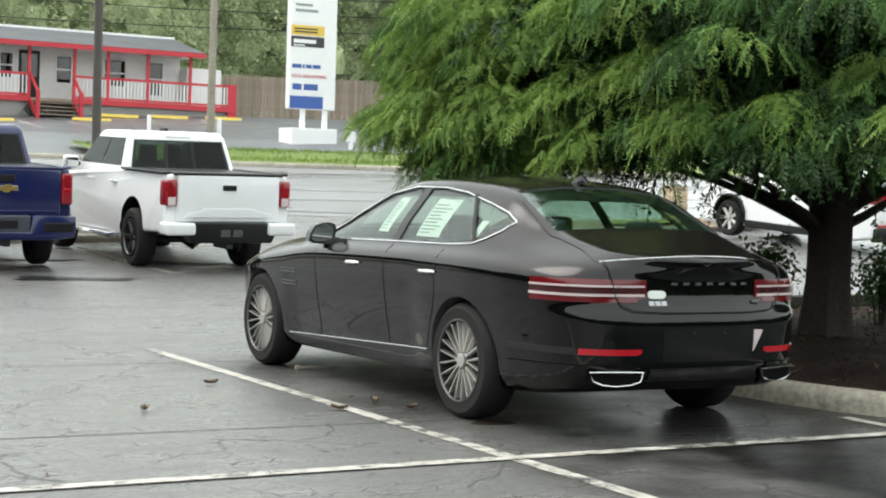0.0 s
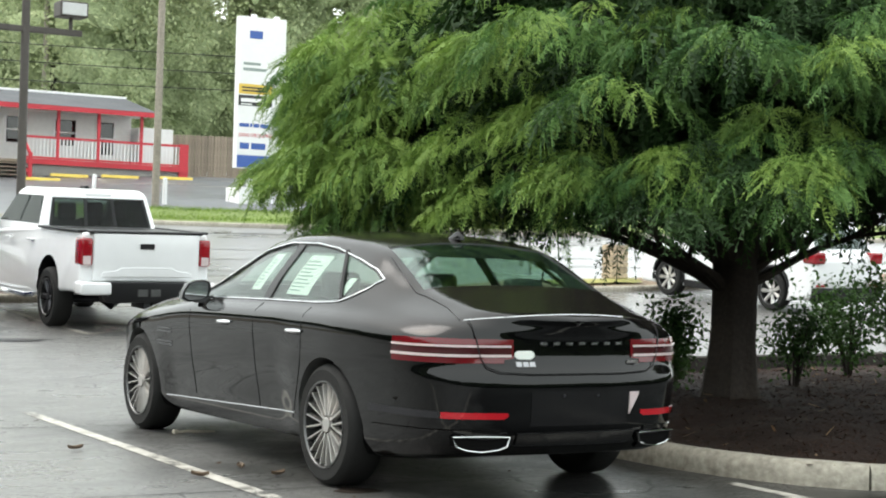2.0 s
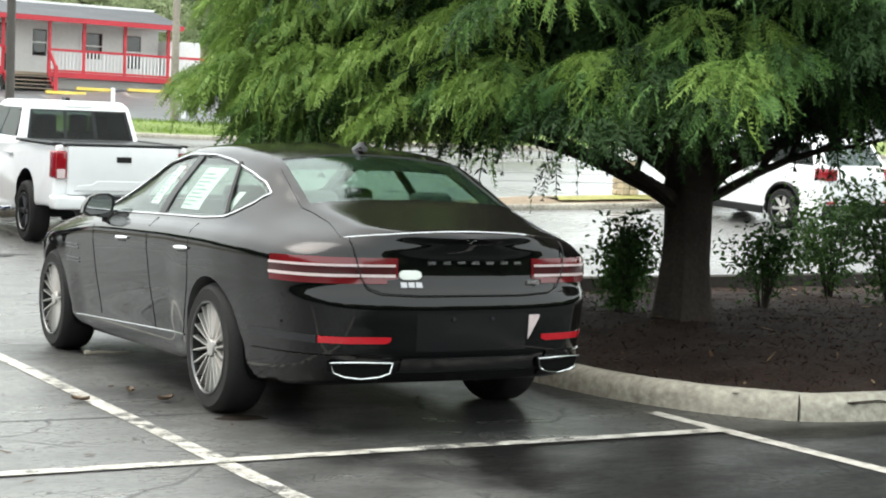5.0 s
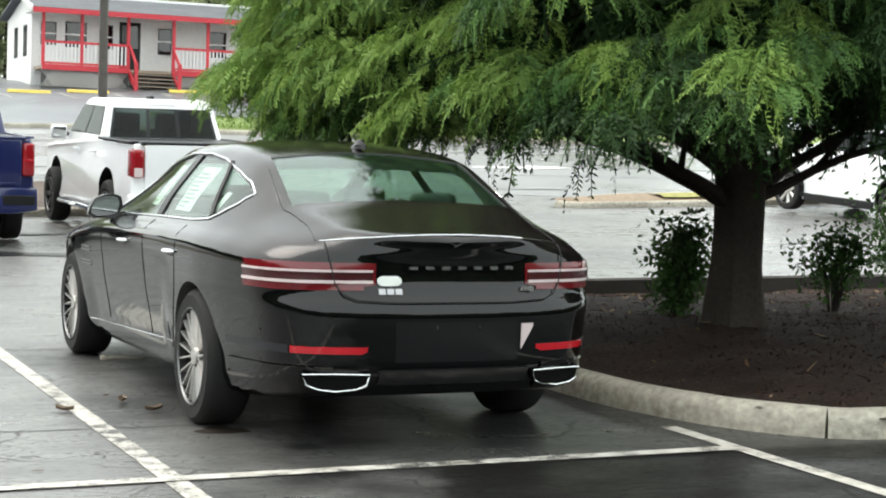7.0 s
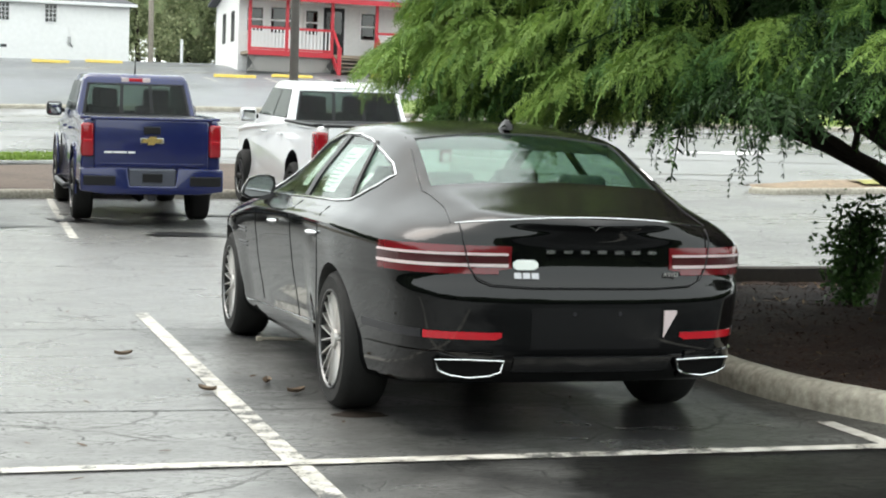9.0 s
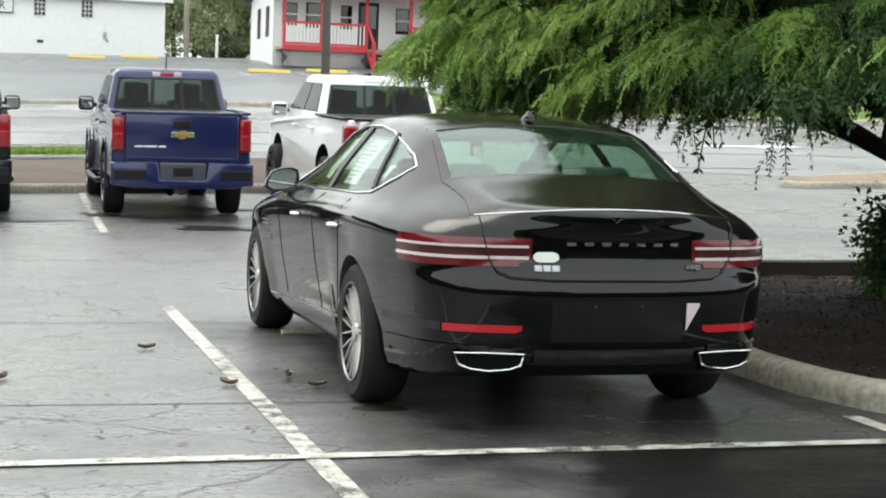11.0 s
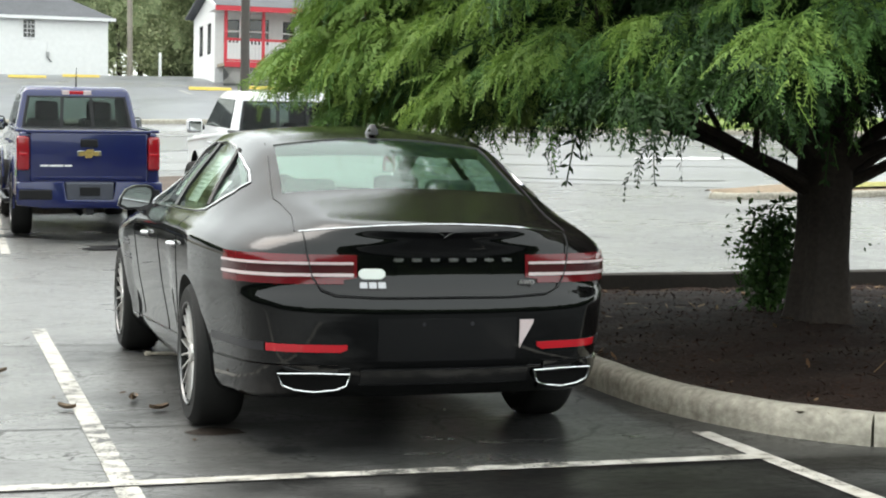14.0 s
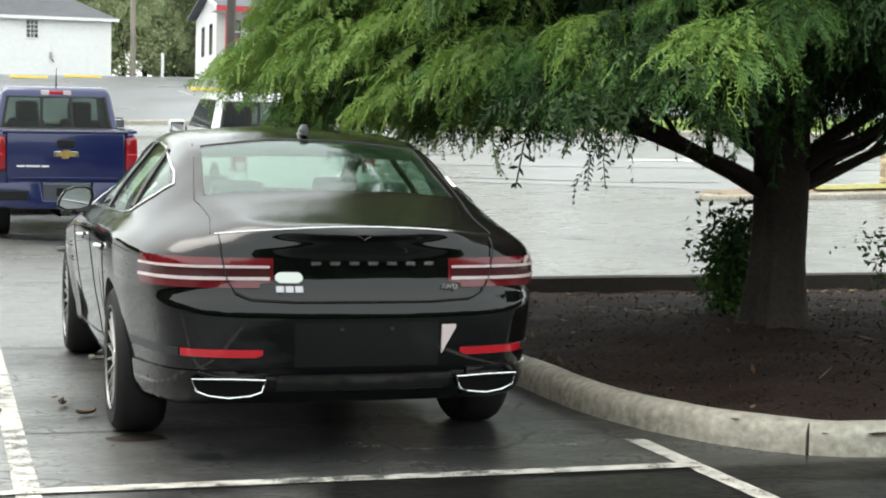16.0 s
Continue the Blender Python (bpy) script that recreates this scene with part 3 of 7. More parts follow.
def make_wheel(name, parent, x, y, z, side, radius, width, rim_r, spokes, rim_mat, twin=True):
    """A tyre with its rim; side -1 faces -x."""
    wheel = part(name, lathe([(radius * 0.70, -width / 2), (radius * 0.90, -width / 2 - 0.004), (radius * 0.965, -width * 0.44), (radius, -width * 0.33), (radius, 0),
                              (radius, width * 0.33), (radius * 0.965, width * 0.44), (radius * 0.90, width / 2 + 0.004), (radius * 0.70, width / 2), (radius * 0.66, 0)], 48, closed=True),
                 M_TYRE, parent, "black rubber tyre", True)
    wheel.location = (x, y, z)
    s = side
    o = s * width / 2
    barrel = part("rim", lathe([(rim_r + 0.005, o * 0.98), (rim_r + 0.005, o * 1.04), (rim_r - 0.002, o * 1.05), (rim_r - 0.006, o * 0.97), (rim_r + 0.002, o * 0.9)], 48, closed=True), M_RIM, wheel, "grey alloy rim", True)
    part("rim_barrel", lathe([(rim_r - 0.006, o * 0.95), (rim_r - 0.02, o * 0.4), (rim_r - 0.03, -o * 0.8), (rim_r + 0.005, -o * 0.9), (rim_r + 0.004, o * 0.9)], 32, closed=True), M_TYRE, wheel, "", True)
    bm = bmesh.new()
    for k in range(spokes):
        base = 2 * math.pi * k / spokes
        for d in ((-0.5, 0.5) if twin else (0,)):
            a1 = base + d * 0.52 * 2 * math.pi / spokes
            r0, r1 = 0.055, rim_r - 0.012
            h0, h1 = o * 0.82, o * 0.97
            wd0, wd1 = (0.0085, 0.0085) if twin else (0.03, 0.042)
            c0 = Vector((0, r0 * math.cos(base + d * 0.16 * 2 * math.pi / spokes), r0 * math.sin(base + d * 0.16 * 2 * math.pi / spokes)))
            c1 = Vector((0, r1 * math.cos(a1), r1 * math.sin(a1)))
            t = (c1 - c0).normalized()
            nrm = Vector((0, -t.z, t.y))
            q = []
            for c, wd, h in ((c0, wd0, h0), (c1, wd1, h1)):
                q.append([bm.verts.new(c + nrm * wd + Vector((h - s * 0.03, 0, 0))), bm.verts.new(c + nrm * wd * 0.5 + Vector((h, 0, 0))),
                          bm.verts.new(c - nrm * wd * 0.5 + Vector((h, 0, 0))), bm.verts.new(c - nrm * wd + Vector((h - s * 0.03, 0, 0)))])
            for i in range(4):
                bm.faces.new((q[0][i], q[0][(i + 1) % 4], q[1][(i + 1) % 4], q[1][i]))
            bm.faces.new(q[0])
            bm.faces.new(q[1][::-1])
    bmesh.ops.recalc_face_normals(bm, faces=bm.faces)
    part("spokes", bm, rim_mat, wheel, "thin alloy spokes" if twin else "alloy spokes")
    part("brake_disc", lathe([(0.0, o * 0.35), (rim_r * 0.7, o * 0.35), (rim_r * 0.7, o * 0.2), (0.0, o * 0.2)], 32), M_TYRE, wheel, "", True)
    part("hub_cap", lathe([(0.0, o * 0.93), (0.026, o * 0.93), (0.043, o * 0.89), (0.047, o * 0.7)], 24), rim_mat, wheel, "", True)
    return wheel


def carve(bm, cutters, name, materials):
    """Cut the shapes out of a solid; the cut faces take the second material."""
    me = bpy.data.meshes.new(name)
    bm.to_mesh(me)
    bm.free()
    for m in materials:
        me.materials.append(m)
    ob = new(name, me)
    tools = []
    for c in cutters:
        cm = bpy.data.meshes.new("cutter")
        c.to_mesh(cm)
        c.free()
        for m in materials:
            cm.materials.append(m)
        cm.polygons.foreach_set("material_index", [1] * len(cm.polygons))
        t = new("cutter", cm)
        md = ob.modifiers.new("cut", "BOOLEAN")
        md.object, md.operation, md.solver = t, "DIFFERENCE", "EXACT"
        tools.append(t)
    dg = bpy.context.evaluated_depsgraph_get()
    done = bpy.data.meshes.new_from_object(ob.evaluated_get(dg))
    done.name = name
    ob.modifiers.clear()
    ob.data = done
    for t in tools:
        bpy.data.objects.remove(t)
    done.polygons.foreach_set("use_smooth", [True] * len(done.polygons))
    done.set_sharp_from_angle(angle=radians(40))
    return ob


def build_sedan():
    car = thing("sedan", "glossy black four-door sedan wet with rain, stickers in windows", "car", at=Matrix.Translation((0.025, 0, 0)))
    skin = sedan_skin()
    tree = BVHTree.FromBMesh(skin)

    def rear(x, z):
        p = tree.ray_cast(Vector((x, -3, z)), Vector((0, 1, 0)))
        return p[0], p[1]

    def side(y, z, s=-1):
        p = tree.ray_cast(Vector((3 * s, y, z)), Vector((-s, 0, 0)))
        return p[0], p[1]

    def top(x, y):
        p = tree.ray_cast(Vector((x, y, 3)), Vector((0, 0, -1)))
        return p[0], p[1]

    def corner(a, z, s=-1):
        """Round the tail's corner: a = 0 looks at the tail, 90 at the flank."""
        c = Vector((s * 0.42, -0.42, z))
        d = Vector((s * math.sin(radians(a)), -math.cos(radians(a)), 0))
        p = tree.ray_cast(c + d * 2, -d)
        return p[0], p[1]

    def panel(name, fn, us, vlo, vhi, nu, nv, out, material, parent, label="", thick=0.012):
        """A plate laid on the skin: fn(u, v) gives the place; v runs from vlo(u) to vhi(u)."""
        bm = bmesh.new()
        outer, inner = [], []
        for i in range(nu + 1):
            u = us[0] + (us[1] - us[0]) * i / nu
            lo, hi = vlo(u), vhi(u)
            ro, ri = [], []
            for j in range(nv + 1):
                p, nrm = fn(u, lo + (hi - lo) * j / nv)
                if p is None:
                    p, nrm = Vector((0, 0, 0)), Vector((0, 0, 1))
                ro.append(bm.verts.new(p + nrm * out))
                ri.append(bm.verts.new(p + nrm * (out - thick)))
            outer.append(ro)
            inner.append(ri)
        for g in (outer, inner):
            for a, b in zip(g, g[1:]):
                for k in range(nv):
                    bm.faces.new((a[k], a[k + 1], b[k + 1], b[k]))
        loop_o = outer[0] + [r[-1] for r in outer[1:]] + outer[-1][-2::-1] + [r[0] for r in outer[-2:0:-1]]
        loop_i = inner[0] + [r[-1] for r in inner[1:]] + inner[-1][-2::-1] + [r[0] for r in inner[-2:0:-1]]
        for k in range(len(loop_o)):
            j = (k + 1) % len(loop_o)
            bm.faces.new((loop_o[k], loop_o[j], loop_i[j], loop_i[k]))
        bmesh.ops.recalc_face_normals(bm, faces=bm.faces)
        return part(name, bm, material, parent, label, True)

    cuts = []
    for y in (0.0, 3.01):
        for s in (-1, 1):
            c = bmesh.new()
            bmesh.ops.create_cone(c, cap_ends=True, segments=48, radius1=0.378, radius2=0.378, depth=0.42,
                                  matrix=Matrix.Translation((s * 0.93, y, 0.352)) @ Matrix.Rotation(radians(90), 4, "Y"))
            cuts.append(c)
    outline = DLO_TOP + DLO_LOW[::-1][:-1]
    cuts.append(prism(outline, -1.2, 1.2, "x"))
    cuts.append(prism([(-0.42, 1.03), (-0.1, 1.24), (0.15, 1.34), (0.5, 1.385), (1.0, 1.385), (1.4, 1.335), (1.75, 1.2), (2.1, 1.03), (2.1, 0.55), (-0.3, 0.55)], -0.60, 0.60, "x"))
    cuts.append(prism([(-0.59, -0.475), (0.59, -0.475), (0.555, -0.2), (0.53, 0.06), (0.2, 0.09), (-0.2, 0.09), (-0.53, 0.06), (-0.555, -0.2)], 1.08, 1.7, "z"))
    cuts.append(prism([(-0.56, 1.5), (0.56, 1.5), (0.62, 2.0), (0.6, 2.25), (-0.6, 2.25), (-0.62, 2.0)], 1.08, 1.7, "z"))
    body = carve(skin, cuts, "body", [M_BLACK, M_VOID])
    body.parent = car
    # panes
    for s in (-1, 1):
        panel("rear_quarter_window", lambda y, z: side(y, z, s), (-0.165, 0.17), lambda y: lerp(DLO_LOW, y), lambda y: lerp(DLO_TOP, y), 10, 8, -0.006, G_CAR, car, "small tinted quarter pane", 0.004).visible_shadow = False
        panel("rear_door_window", lambda y, z: side(y, z, s), (0.175, 0.96), lambda y: lerp(DLO_LOW, y), lambda y: lerp(DLO_TOP, y), 14, 8, -0.006, G_CAR, car, "tinted door pane", 0.004).visible_shadow = False
        panel("front_door_window", lambda y, z: side(y, z, s), (1.04, 2.08), lambda y: lerp(DLO_LOW, y), lambda y: lerp(DLO_TOP, y), 16, 8, -0.006, G_CAR, car, "tinted door pane", 0.004).visible_shadow = False
        q = [side(0.03 + 0.33 * k / 8, 1.06 + 0.275 * k / 8, s) for k in range(9)]
        rod([p + nrm * 0.001 for p, nrm in q], 0.014, M_PLASTIC, "quarter_pillar", car, 6)
        for y0, y1, nm in ((0.95, 1.05, "centre_pillar"),):
            panel(nm, lambda y, z: side(y, z, s), (y0, y1), lambda y: lerp(DLO_LOW, y), lambda y: lerp(DLO_TOP, y), 3, 8, 0.002, M_PLASTIC, car)
        loop = DLO_TOP[::-1] + DLO_LOW + [DLO_TOP[-1]]
        dense = []
        for a, b in zip(loop, loop[1:]):
            for k in range(4):
                y, z = a[0] + (b[0] - a[0]) * k / 4, a[1] + (b[1] - a[1]) * k / 4
                dense.append((y, z))
        pts = []
        for y, z in dense:
            cy = 0.9
            p, nrm = side(y + (0.010 if y > cy else -0.010), z + (0.008 if z > 1.14 else -0.010), s)
            pts.append(p + nrm * 0.004)
        pts.append(pts[0])
        rod(pts, 0.0048, M_CHROME, "window_trim", car, 6, "bright chrome strip round the side glass")
        # doors: shut lines as dark grooves, handles
        for yy, nm in ((2.02, "shut_line"), (0.98, "shut_line"), (0.30, "shut_line")):
            pts = []
            for k in range(15):
                z = 1.0 - 0.66 * k / 14
                dy = 0.0 if yy != 0.30 else (0.0 if z > 0.75 else 0.28 * (1 - (z - 0.34) / 0.41) ** 1.3 * 0.6)
                p, nrm = side(yy + dy, z, s)
                pts.append(p + nrm * 0.0005)
            rod(pts, 0.003, M_PLASTIC, nm, car, 5)
        for yy in (0.30, 1.33):
            q = [side(yy - 0.02 + 0.23 * k / 6, 0.862 - 0.004 * k / 6, s) for k in range(7)]
            rod([p + nrm * (0.006 + 0.022 * math.sin(math.pi * min(1, max(0, (k - 0.3) / 5.4)))) for k, (p, nrm) in enumerate(q)], [0.006, 0.011, 0.012, 0.012, 0.012, 0.011, 0.006], M_CHROME, "door_handle", car, 8, "chrome-topped pull handle")
            panel("handle_recess", lambda y, z: side(y, z, s), (yy + 0.02, yy + 0.17), lambda y: 0.835, lambda y: 0.858, 4, 2, 0.001, M_PLASTIC, car)
        # sill strip and fender bars
        q = [side(0.43 + 2.1 * k / 20, 0.372 - 0.085 * k / 20, s) for k in range(21)]
        rod([p + nrm * 0.002 for p, nrm in q], 0.0055, M_TRIM, "sill_strip", car, 6, "slim chrome strip along the sill")
        for z0 in (0.735, 0.645):
            for dz in (0.0, 0.022):
                q = [side(2.36 + 0.24 * k / 5, z0 + dz, s) for k in range(6)]
                rod([p + nrm * 0.001 for p, nrm in q], 0.005, M_DARKMETAL, "fender_bar", car, 6, "thin chrome bar on the front fender")
        # tail lamp, wraps the corner
        lamp = panel("tail_lamp", lambda a, z: corner(a, z, s), (2, 61), lambda a: 0.770, lambda a: 0.897, 20, 6, 0.006, M_RED, car, "dark red tail lamp with two clear bars")
        panel("lamp_gap", lambda a, z: corner(a, z, s), (2, 61), lambda a: 0.812, lambda a: 0.858, 20, 3, 0.009, M_LAMPDARK, lamp, "smoked strip between the bars")
        for z0, z1 in ((0.854, 0.865), (0.803, 0.817)):
            panel("lamp_bar", lambda a, z: corner(a, z, s), (4, 61), lambda a: z0, lambda a: z1, 20, 1, 0.012, M_LAMPWHITE, lamp, "clear white bar")
        inner = panel("lid_lamp", lambda x, z: rear(x, z), (s * 0.385, s * 0.56), lambda x: 0.770 + 0.03 * (0.56 - abs(x)) / 0.2, lambda x: 0.897, 8, 6, 0.006, M_RED, car, "dark red lamp on the boot lid")
        panel("lamp_gap", lambda x, z: rear(x, z), (s * 0.40, s * 0.56), lambda x: 0.812, lambda x: 0.858, 8, 3, 0.009, M_LAMPDARK, inner)
        for z0, z1 in ((0.854, 0.865), (0.803, 0.817)):
            panel("lamp_bar", lambda x, z: rear(x, z), (s * 0.40, s * 0.56), lambda x: z0, lambda x: z1, 8, 1, 0.012, M_LAMPWHITE, inner)
        # reflector, bumper strip, outlets
        panel("reflector", lambda a, z: corner(a, z, s), (1, 31), lambda a: 0.480 + (0.012 if a < 3 else 0), lambda a: 0.513, 14, 2, 0.006, M_REFLECTOR, car, "bright red bumper reflector")
        panel("bumper_strip", lambda a, z: corner(a, z, s), (32, 86), lambda a: 0.478, lambda a: 0.515, 14, 2, 0.004, M_DARKMETAL, car, "satin grey strip on the bumper")
        panel("bumper_lower", lambda a, z: corner(a, z, s), (4, 84), lambda a: 0.30 - 0.0004 * a, lambda a: 0.425 - 0.0002 * a, 18, 3, 0.012, M_BLACK, car, "lower bumper corner standing proud", 0.02)
        rim = []
        for k, (x, z) in enumerate(((0.42, 0.385), (0.57, 0.387), (0.72, 0.385), (0.702, 0.335), (0.65, 0.315), (0.57, 0.306), (0.48, 0.317), (0.435, 0.335), (0.42, 0.385))):
            p, nrm = rear(s * x, z + 0.0)
            yy = -1.10 + max(0, x - 0.42) * 0.28
            rim.append(Vector((s * x, yy - 0.034, z)))
        outlet = rod(rim, 0.0038, M_CHROME, "exhaust_trim", car, 6, "chrome-framed exhaust outlet")
        bm = bmesh.new()
        f = [bm.verts.new(p + Vector((0, 0.015, 0))) for p in rim[:-1]]
        g = [bm.verts.new(p + Vector((0, 0.10, 0))) for p in rim[:-1]]
        bm.faces.new(f)
        for k in range(len(f)):
            j = (k + 1) % len(f)
            bm.faces.new((f[k], f[j], g[j], g[k]))
        # Near-black face close behind the rim stands for the shaded inside.
        part("outlet_cavity", bm, mat("outlet_shade", (0.003, 0.003, 0.003), 0.9, 0, 0.2, 20, spec=0.1), outlet)
        # mirror
        shell = [(-0.105, 0.985), (-0.095, 1.03), (-0.06, 1.085), (0.0, 1.108), (0.07, 1.11), (0.105, 1.095), (0.115, 1.05), (0.095, 0.985), (0.06, 0.968), (-0.06, 0.962)]
        rows = []
        for y, k in ((1.885, 0.98), (1.90, 1.0), (1.935, 0.99), (1.97, 0.90), (1.995, 0.70), (2.005, 0.40), (2.007, 0.02)):
            ring = [(s * (0.985 - x * k), y + 0.10 * x * k, 1.038 + (z - 1.038) * k) for x, z in shell]
            rows.append(ring + [ring[0]])
        m = grid_mesh(rows)
        bmesh.ops.remove_doubles(m, verts=m.verts, dist=0.0001)
        bmesh.ops.recalc_face_normals(m, faces=m.faces)
        mirror = part("wing_mirror", m, M_BLACK, car, "black door mirror", True)
        face = [(s * (0.985 - x * 0.97), 1.892 + 0.10 * x, 1.038 + (z - 1.038) * 0.97) for x, z in shell]
        g = bmesh.new()
        g.faces.new([g.verts.new(p) for p in face])
        part("mirror_bezel", g, M_PLASTIC, mirror)
        g = bmesh.new()
        g.faces.new([g.verts.new((s * (0.985 - x * 0.82), 1.888 + 0.10 * x, 1.038 + (z - 1.038) * 0.82)) for x, z in shell])
        part("mirror_glass", g, mat("mirror_silver", (0.5, 0.52, 0.52), 0.03, 1.0, 0.03, 4), mirror)
        part("mirror_foot", prism([(1.88, 0.955), (1.99, 0.955), (1.97, 1.0), (1.9, 1.0)], s * 0.82, s * 0.97, "x", 0.008), M_PLASTIC, mirror)
        # wheels
        for y in (0.0, 3.01):
            make_wheel("wheel", car, s * 0.838, y, 0.347, s, 0.347, 0.23, 0.245, 10, M_SILVER)
    # rear glass and windscreen
    panel("rear_window", lambda x, y: top(x, y), (-0.585, 0.585), lambda x: -0.465, lambda x: 0.085 - 0.03 * (x / 0.5) ** 4, 16, 10, -0.005, G_REAR, car, "large sloping rear pane beaded with rain", 0.004).visible_shadow = False
    panel("windscreen", lambda x, y: top(x, y), (-0.6, 0.6), lambda x: 1.5, lambda x: 2.24, 16, 10, -0.005, G_CAR, car, "", 0.004).visible_shadow = False
    # boot lid seam, lip
    lip = [(x, -1.075 + 0.16 * abs(x / 0.66) ** 2.6) for x in np.linspace(-0.66, 0.66, 25)]
    pts = []
    for x, y in lip:
        p, nrm = rear(x * 0.93, 1.032 - 0.040 * abs(x / 0.66) ** 2)
        pts.append(p + Vector((0, -0.002, 0)))
    # Chrome rod put in for the highlight along the lip's edge.
    rod(pts, 0.0038, M_CHROME, "lip_strip", car, 6, "bright line drawn as the boot lip's highlight")
    seam = [(-0.60, 0.985), (-0.60, 0.92), (-0.575, 0.80), (-0.54, 0.745), (-0.48, 0.722), (-0.3, 0.712), (0.3, 0.712), (0.48, 0.722), (0.54, 0.745), (0.575, 0.80), (0.60, 0.92), (0.60, 0.985)]
    pts = []
    for a, b in zip(seam, seam[1:]):
        for k in range(6):
            p, nrm = rear(a[0] + (b[0] - a[0]) * k / 6, a[1] + (b[1] - a[1]) * k / 6)
            pts.append(p + nrm * 0.0105)
    rod(pts, 0.0035, M_PLASTIC, "lid_seam", car, 5)
    for s in (-1, 1):
        pts = []
        for y, x in ((0.12, 0.56), (-0.1, 0.585), (-0.35, 0.62), (-0.47, 0.635), (-0.55, 0.62), (-0.75, 0.605), (-0.93, 0.63)):
            p, nrm = top(s * x, y)
            pts.append(p + nrm * 0.0005)
        rod(pts, 0.0035, M_PLASTIC, "roof_seam", car, 5)
    panel("plate_recess", lambda x, z: rear(x, z), (-0.30, 0.33), lambda x: 0.44, lambda x: 0.625, 10, 5, 0.003, mat("plate_gloss", (0.006, 0.006, 0.0065), 0.16, 0, 0.1, 12, 0.12, 30), car, "glossy black plate recess without a plate")
    for x in (-0.1, 0.12):
        part("plate_screw", lathe([(0, -0.004), (0.008, -0.004), (0.009, 0.004)], 10, "y"), M_DARKMETAL, car).location = rear(x, 0.6)[0] + Vector((0, -0.006, 0))
    # bright triangle beside the recess, put in for a light reflection
    panel("sticker", lambda x, z: rear(x, z), (0.345, 0.41), lambda x: 0.49 + 1.7 * (x - 0.345), lambda x: 0.615, 3, 4, 0.006, M_LAMPWHITE, car, "pale triangular patch drawn as a light reflection")
    panel("valance", lambda x, z: rear(x, z), (-0.37, 0.39), lambda x: 0.345, lambda x: 0.405, 12, 2, 0.014, MATS["plate_gloss"], car, "black lower bumper panel", 0.02)
    rod([rear(x, 0.335)[0] + Vector((0, -0.004, 0)) for x in np.linspace(-0.37, 0.37, 13)], 0.004, M_DARKMETAL, "valance_line", car, 5)
    letters("AWD", tuple(rear(0.35, 0.766)[0] + Vector((0, -0.006, 0))), 0.03, M_SILVER, car)
    # badges as plain bars
    for k in range(7):
        x = -0.225 + 0.083 * k
        panel("badge_bar", lambda x_, z: rear(x_, z), (x, x + 0.042), lambda x_: 0.868, lambda x_: 0.883, 2, 1, 0.006, M_TRIM, car, "silver badge bar")
    panel("badge", lambda x, z: rear(x, z), (-0.378, -0.262), lambda x: 0.792 + 0.9 * max(0.0, abs(x + 0.32) - 0.042), lambda x: 0.838 - 0.9 * max(0.0, abs(x + 0.32) - 0.042), 12, 1, 0.006, M_PAPER, car, "bright white dealer badge")
    for x in (-0.375, -0.335, -0.295):
        panel("badge_bar", lambda x_, z: rear(x_, z), (x, x + 0.033), lambda x_: 0.752, lambda x_: 0.778, 2, 1, 0.006, M_TRIM, car, "silver badge bar")
    rod([rear(x, z)[0] + Vector((0, -0.004, 0)) for x, z in ((-0.03, 0.992), (-0.014, 0.988), (0.0, 0.974), (0.014, 0.988), (0.03, 0.992))], 0.0025, M_TRIM, "emblem", car, 5, "small chrome chevron")
    # fin on the roof
    p, nrm = top(0.0, 0.19)
    fin = prism([(0.29, 0.0), (0.1, 0.0), (0.115, 0.03), (0.145, 0.058), (0.17, 0.05), (0.24, 0.02)], -0.02, 0.02, "x", 0.008)
    bmesh.ops.translate(fin, vec=(0, 0, p.z - 0.004), verts=fin.verts)
    part("roof_fin", fin, M_BLACK, car, "shark-fin aerial", True)
    # cabin: seats, stickers
    for s in (-1, 1):
        for y in (-0.02, 1.0):
            part("headrest", box((s * 0.36 - 0.13, y - 0.05, 1.03), (s * 0.36 + 0.13, y + 0.05, 1.20), 0.04, 3), M_VOID, car, "", True)
            part("seat_back", box((s * 0.36 - 0.24, y - 0.02, 0.56), (s * 0.36 + 0.24, y + 0.1, 1.04), 0.05, 3), M_VOID, car, "", True)
    for y0, y1, z0, z1, nm in ((0.50, 0.79, 1.07, 1.31, "window_sticker"), (1.2, 1.34, 1.08, 1.31, "window_sticker"), (0.05, 0.12, 1.09, 1.19, "paper_tag")):
        st = panel(nm, lambda y, z: side(y, z, -1), (y0, y1), lambda y: z0, lambda y: z1, 4, 4, -0.014, M_PAPER, car, "printed white price sheet inside the glass", 0.002)
        if y1 - y0 > 0.1:
            n = 9
            for k in range(n):
                zz = z0 + 0.02 + (z1 - z0 - 0.04) * k / n
                w = (0.55 + 0.4 * ((k * 7) % 5) / 5) * (y1 - y0 - 0.04)
                panel("print_line", lambda y, z: side(y, z, -1), (y1 - 0.02 - w, y1 - 0.02), lambda y: zz, lambda y: zz + 0.009, 2, 1, -0.012, M_INK, st, "", 0.001)
    return car


build_sedan()


# ---- planted island beside the sedan ----
def ring_path():
    """The island's kerb line, front face at the ground."""
    pts = [(1.50, 6.5), (1.50, 0.55)]
    for k in range(1, 9):
        a = radians(180 + 90 * k / 9)
        pts.append((2.40 + 0.90 * math.cos(a), 0.45 + 1.80 * math.sin(a) * (1 if k < 9 else 1)))
    pts += [(2.45, -1.37), (4.5, -1.45), (8.0, -1.5), (12.0, -1.5)]
    return pts


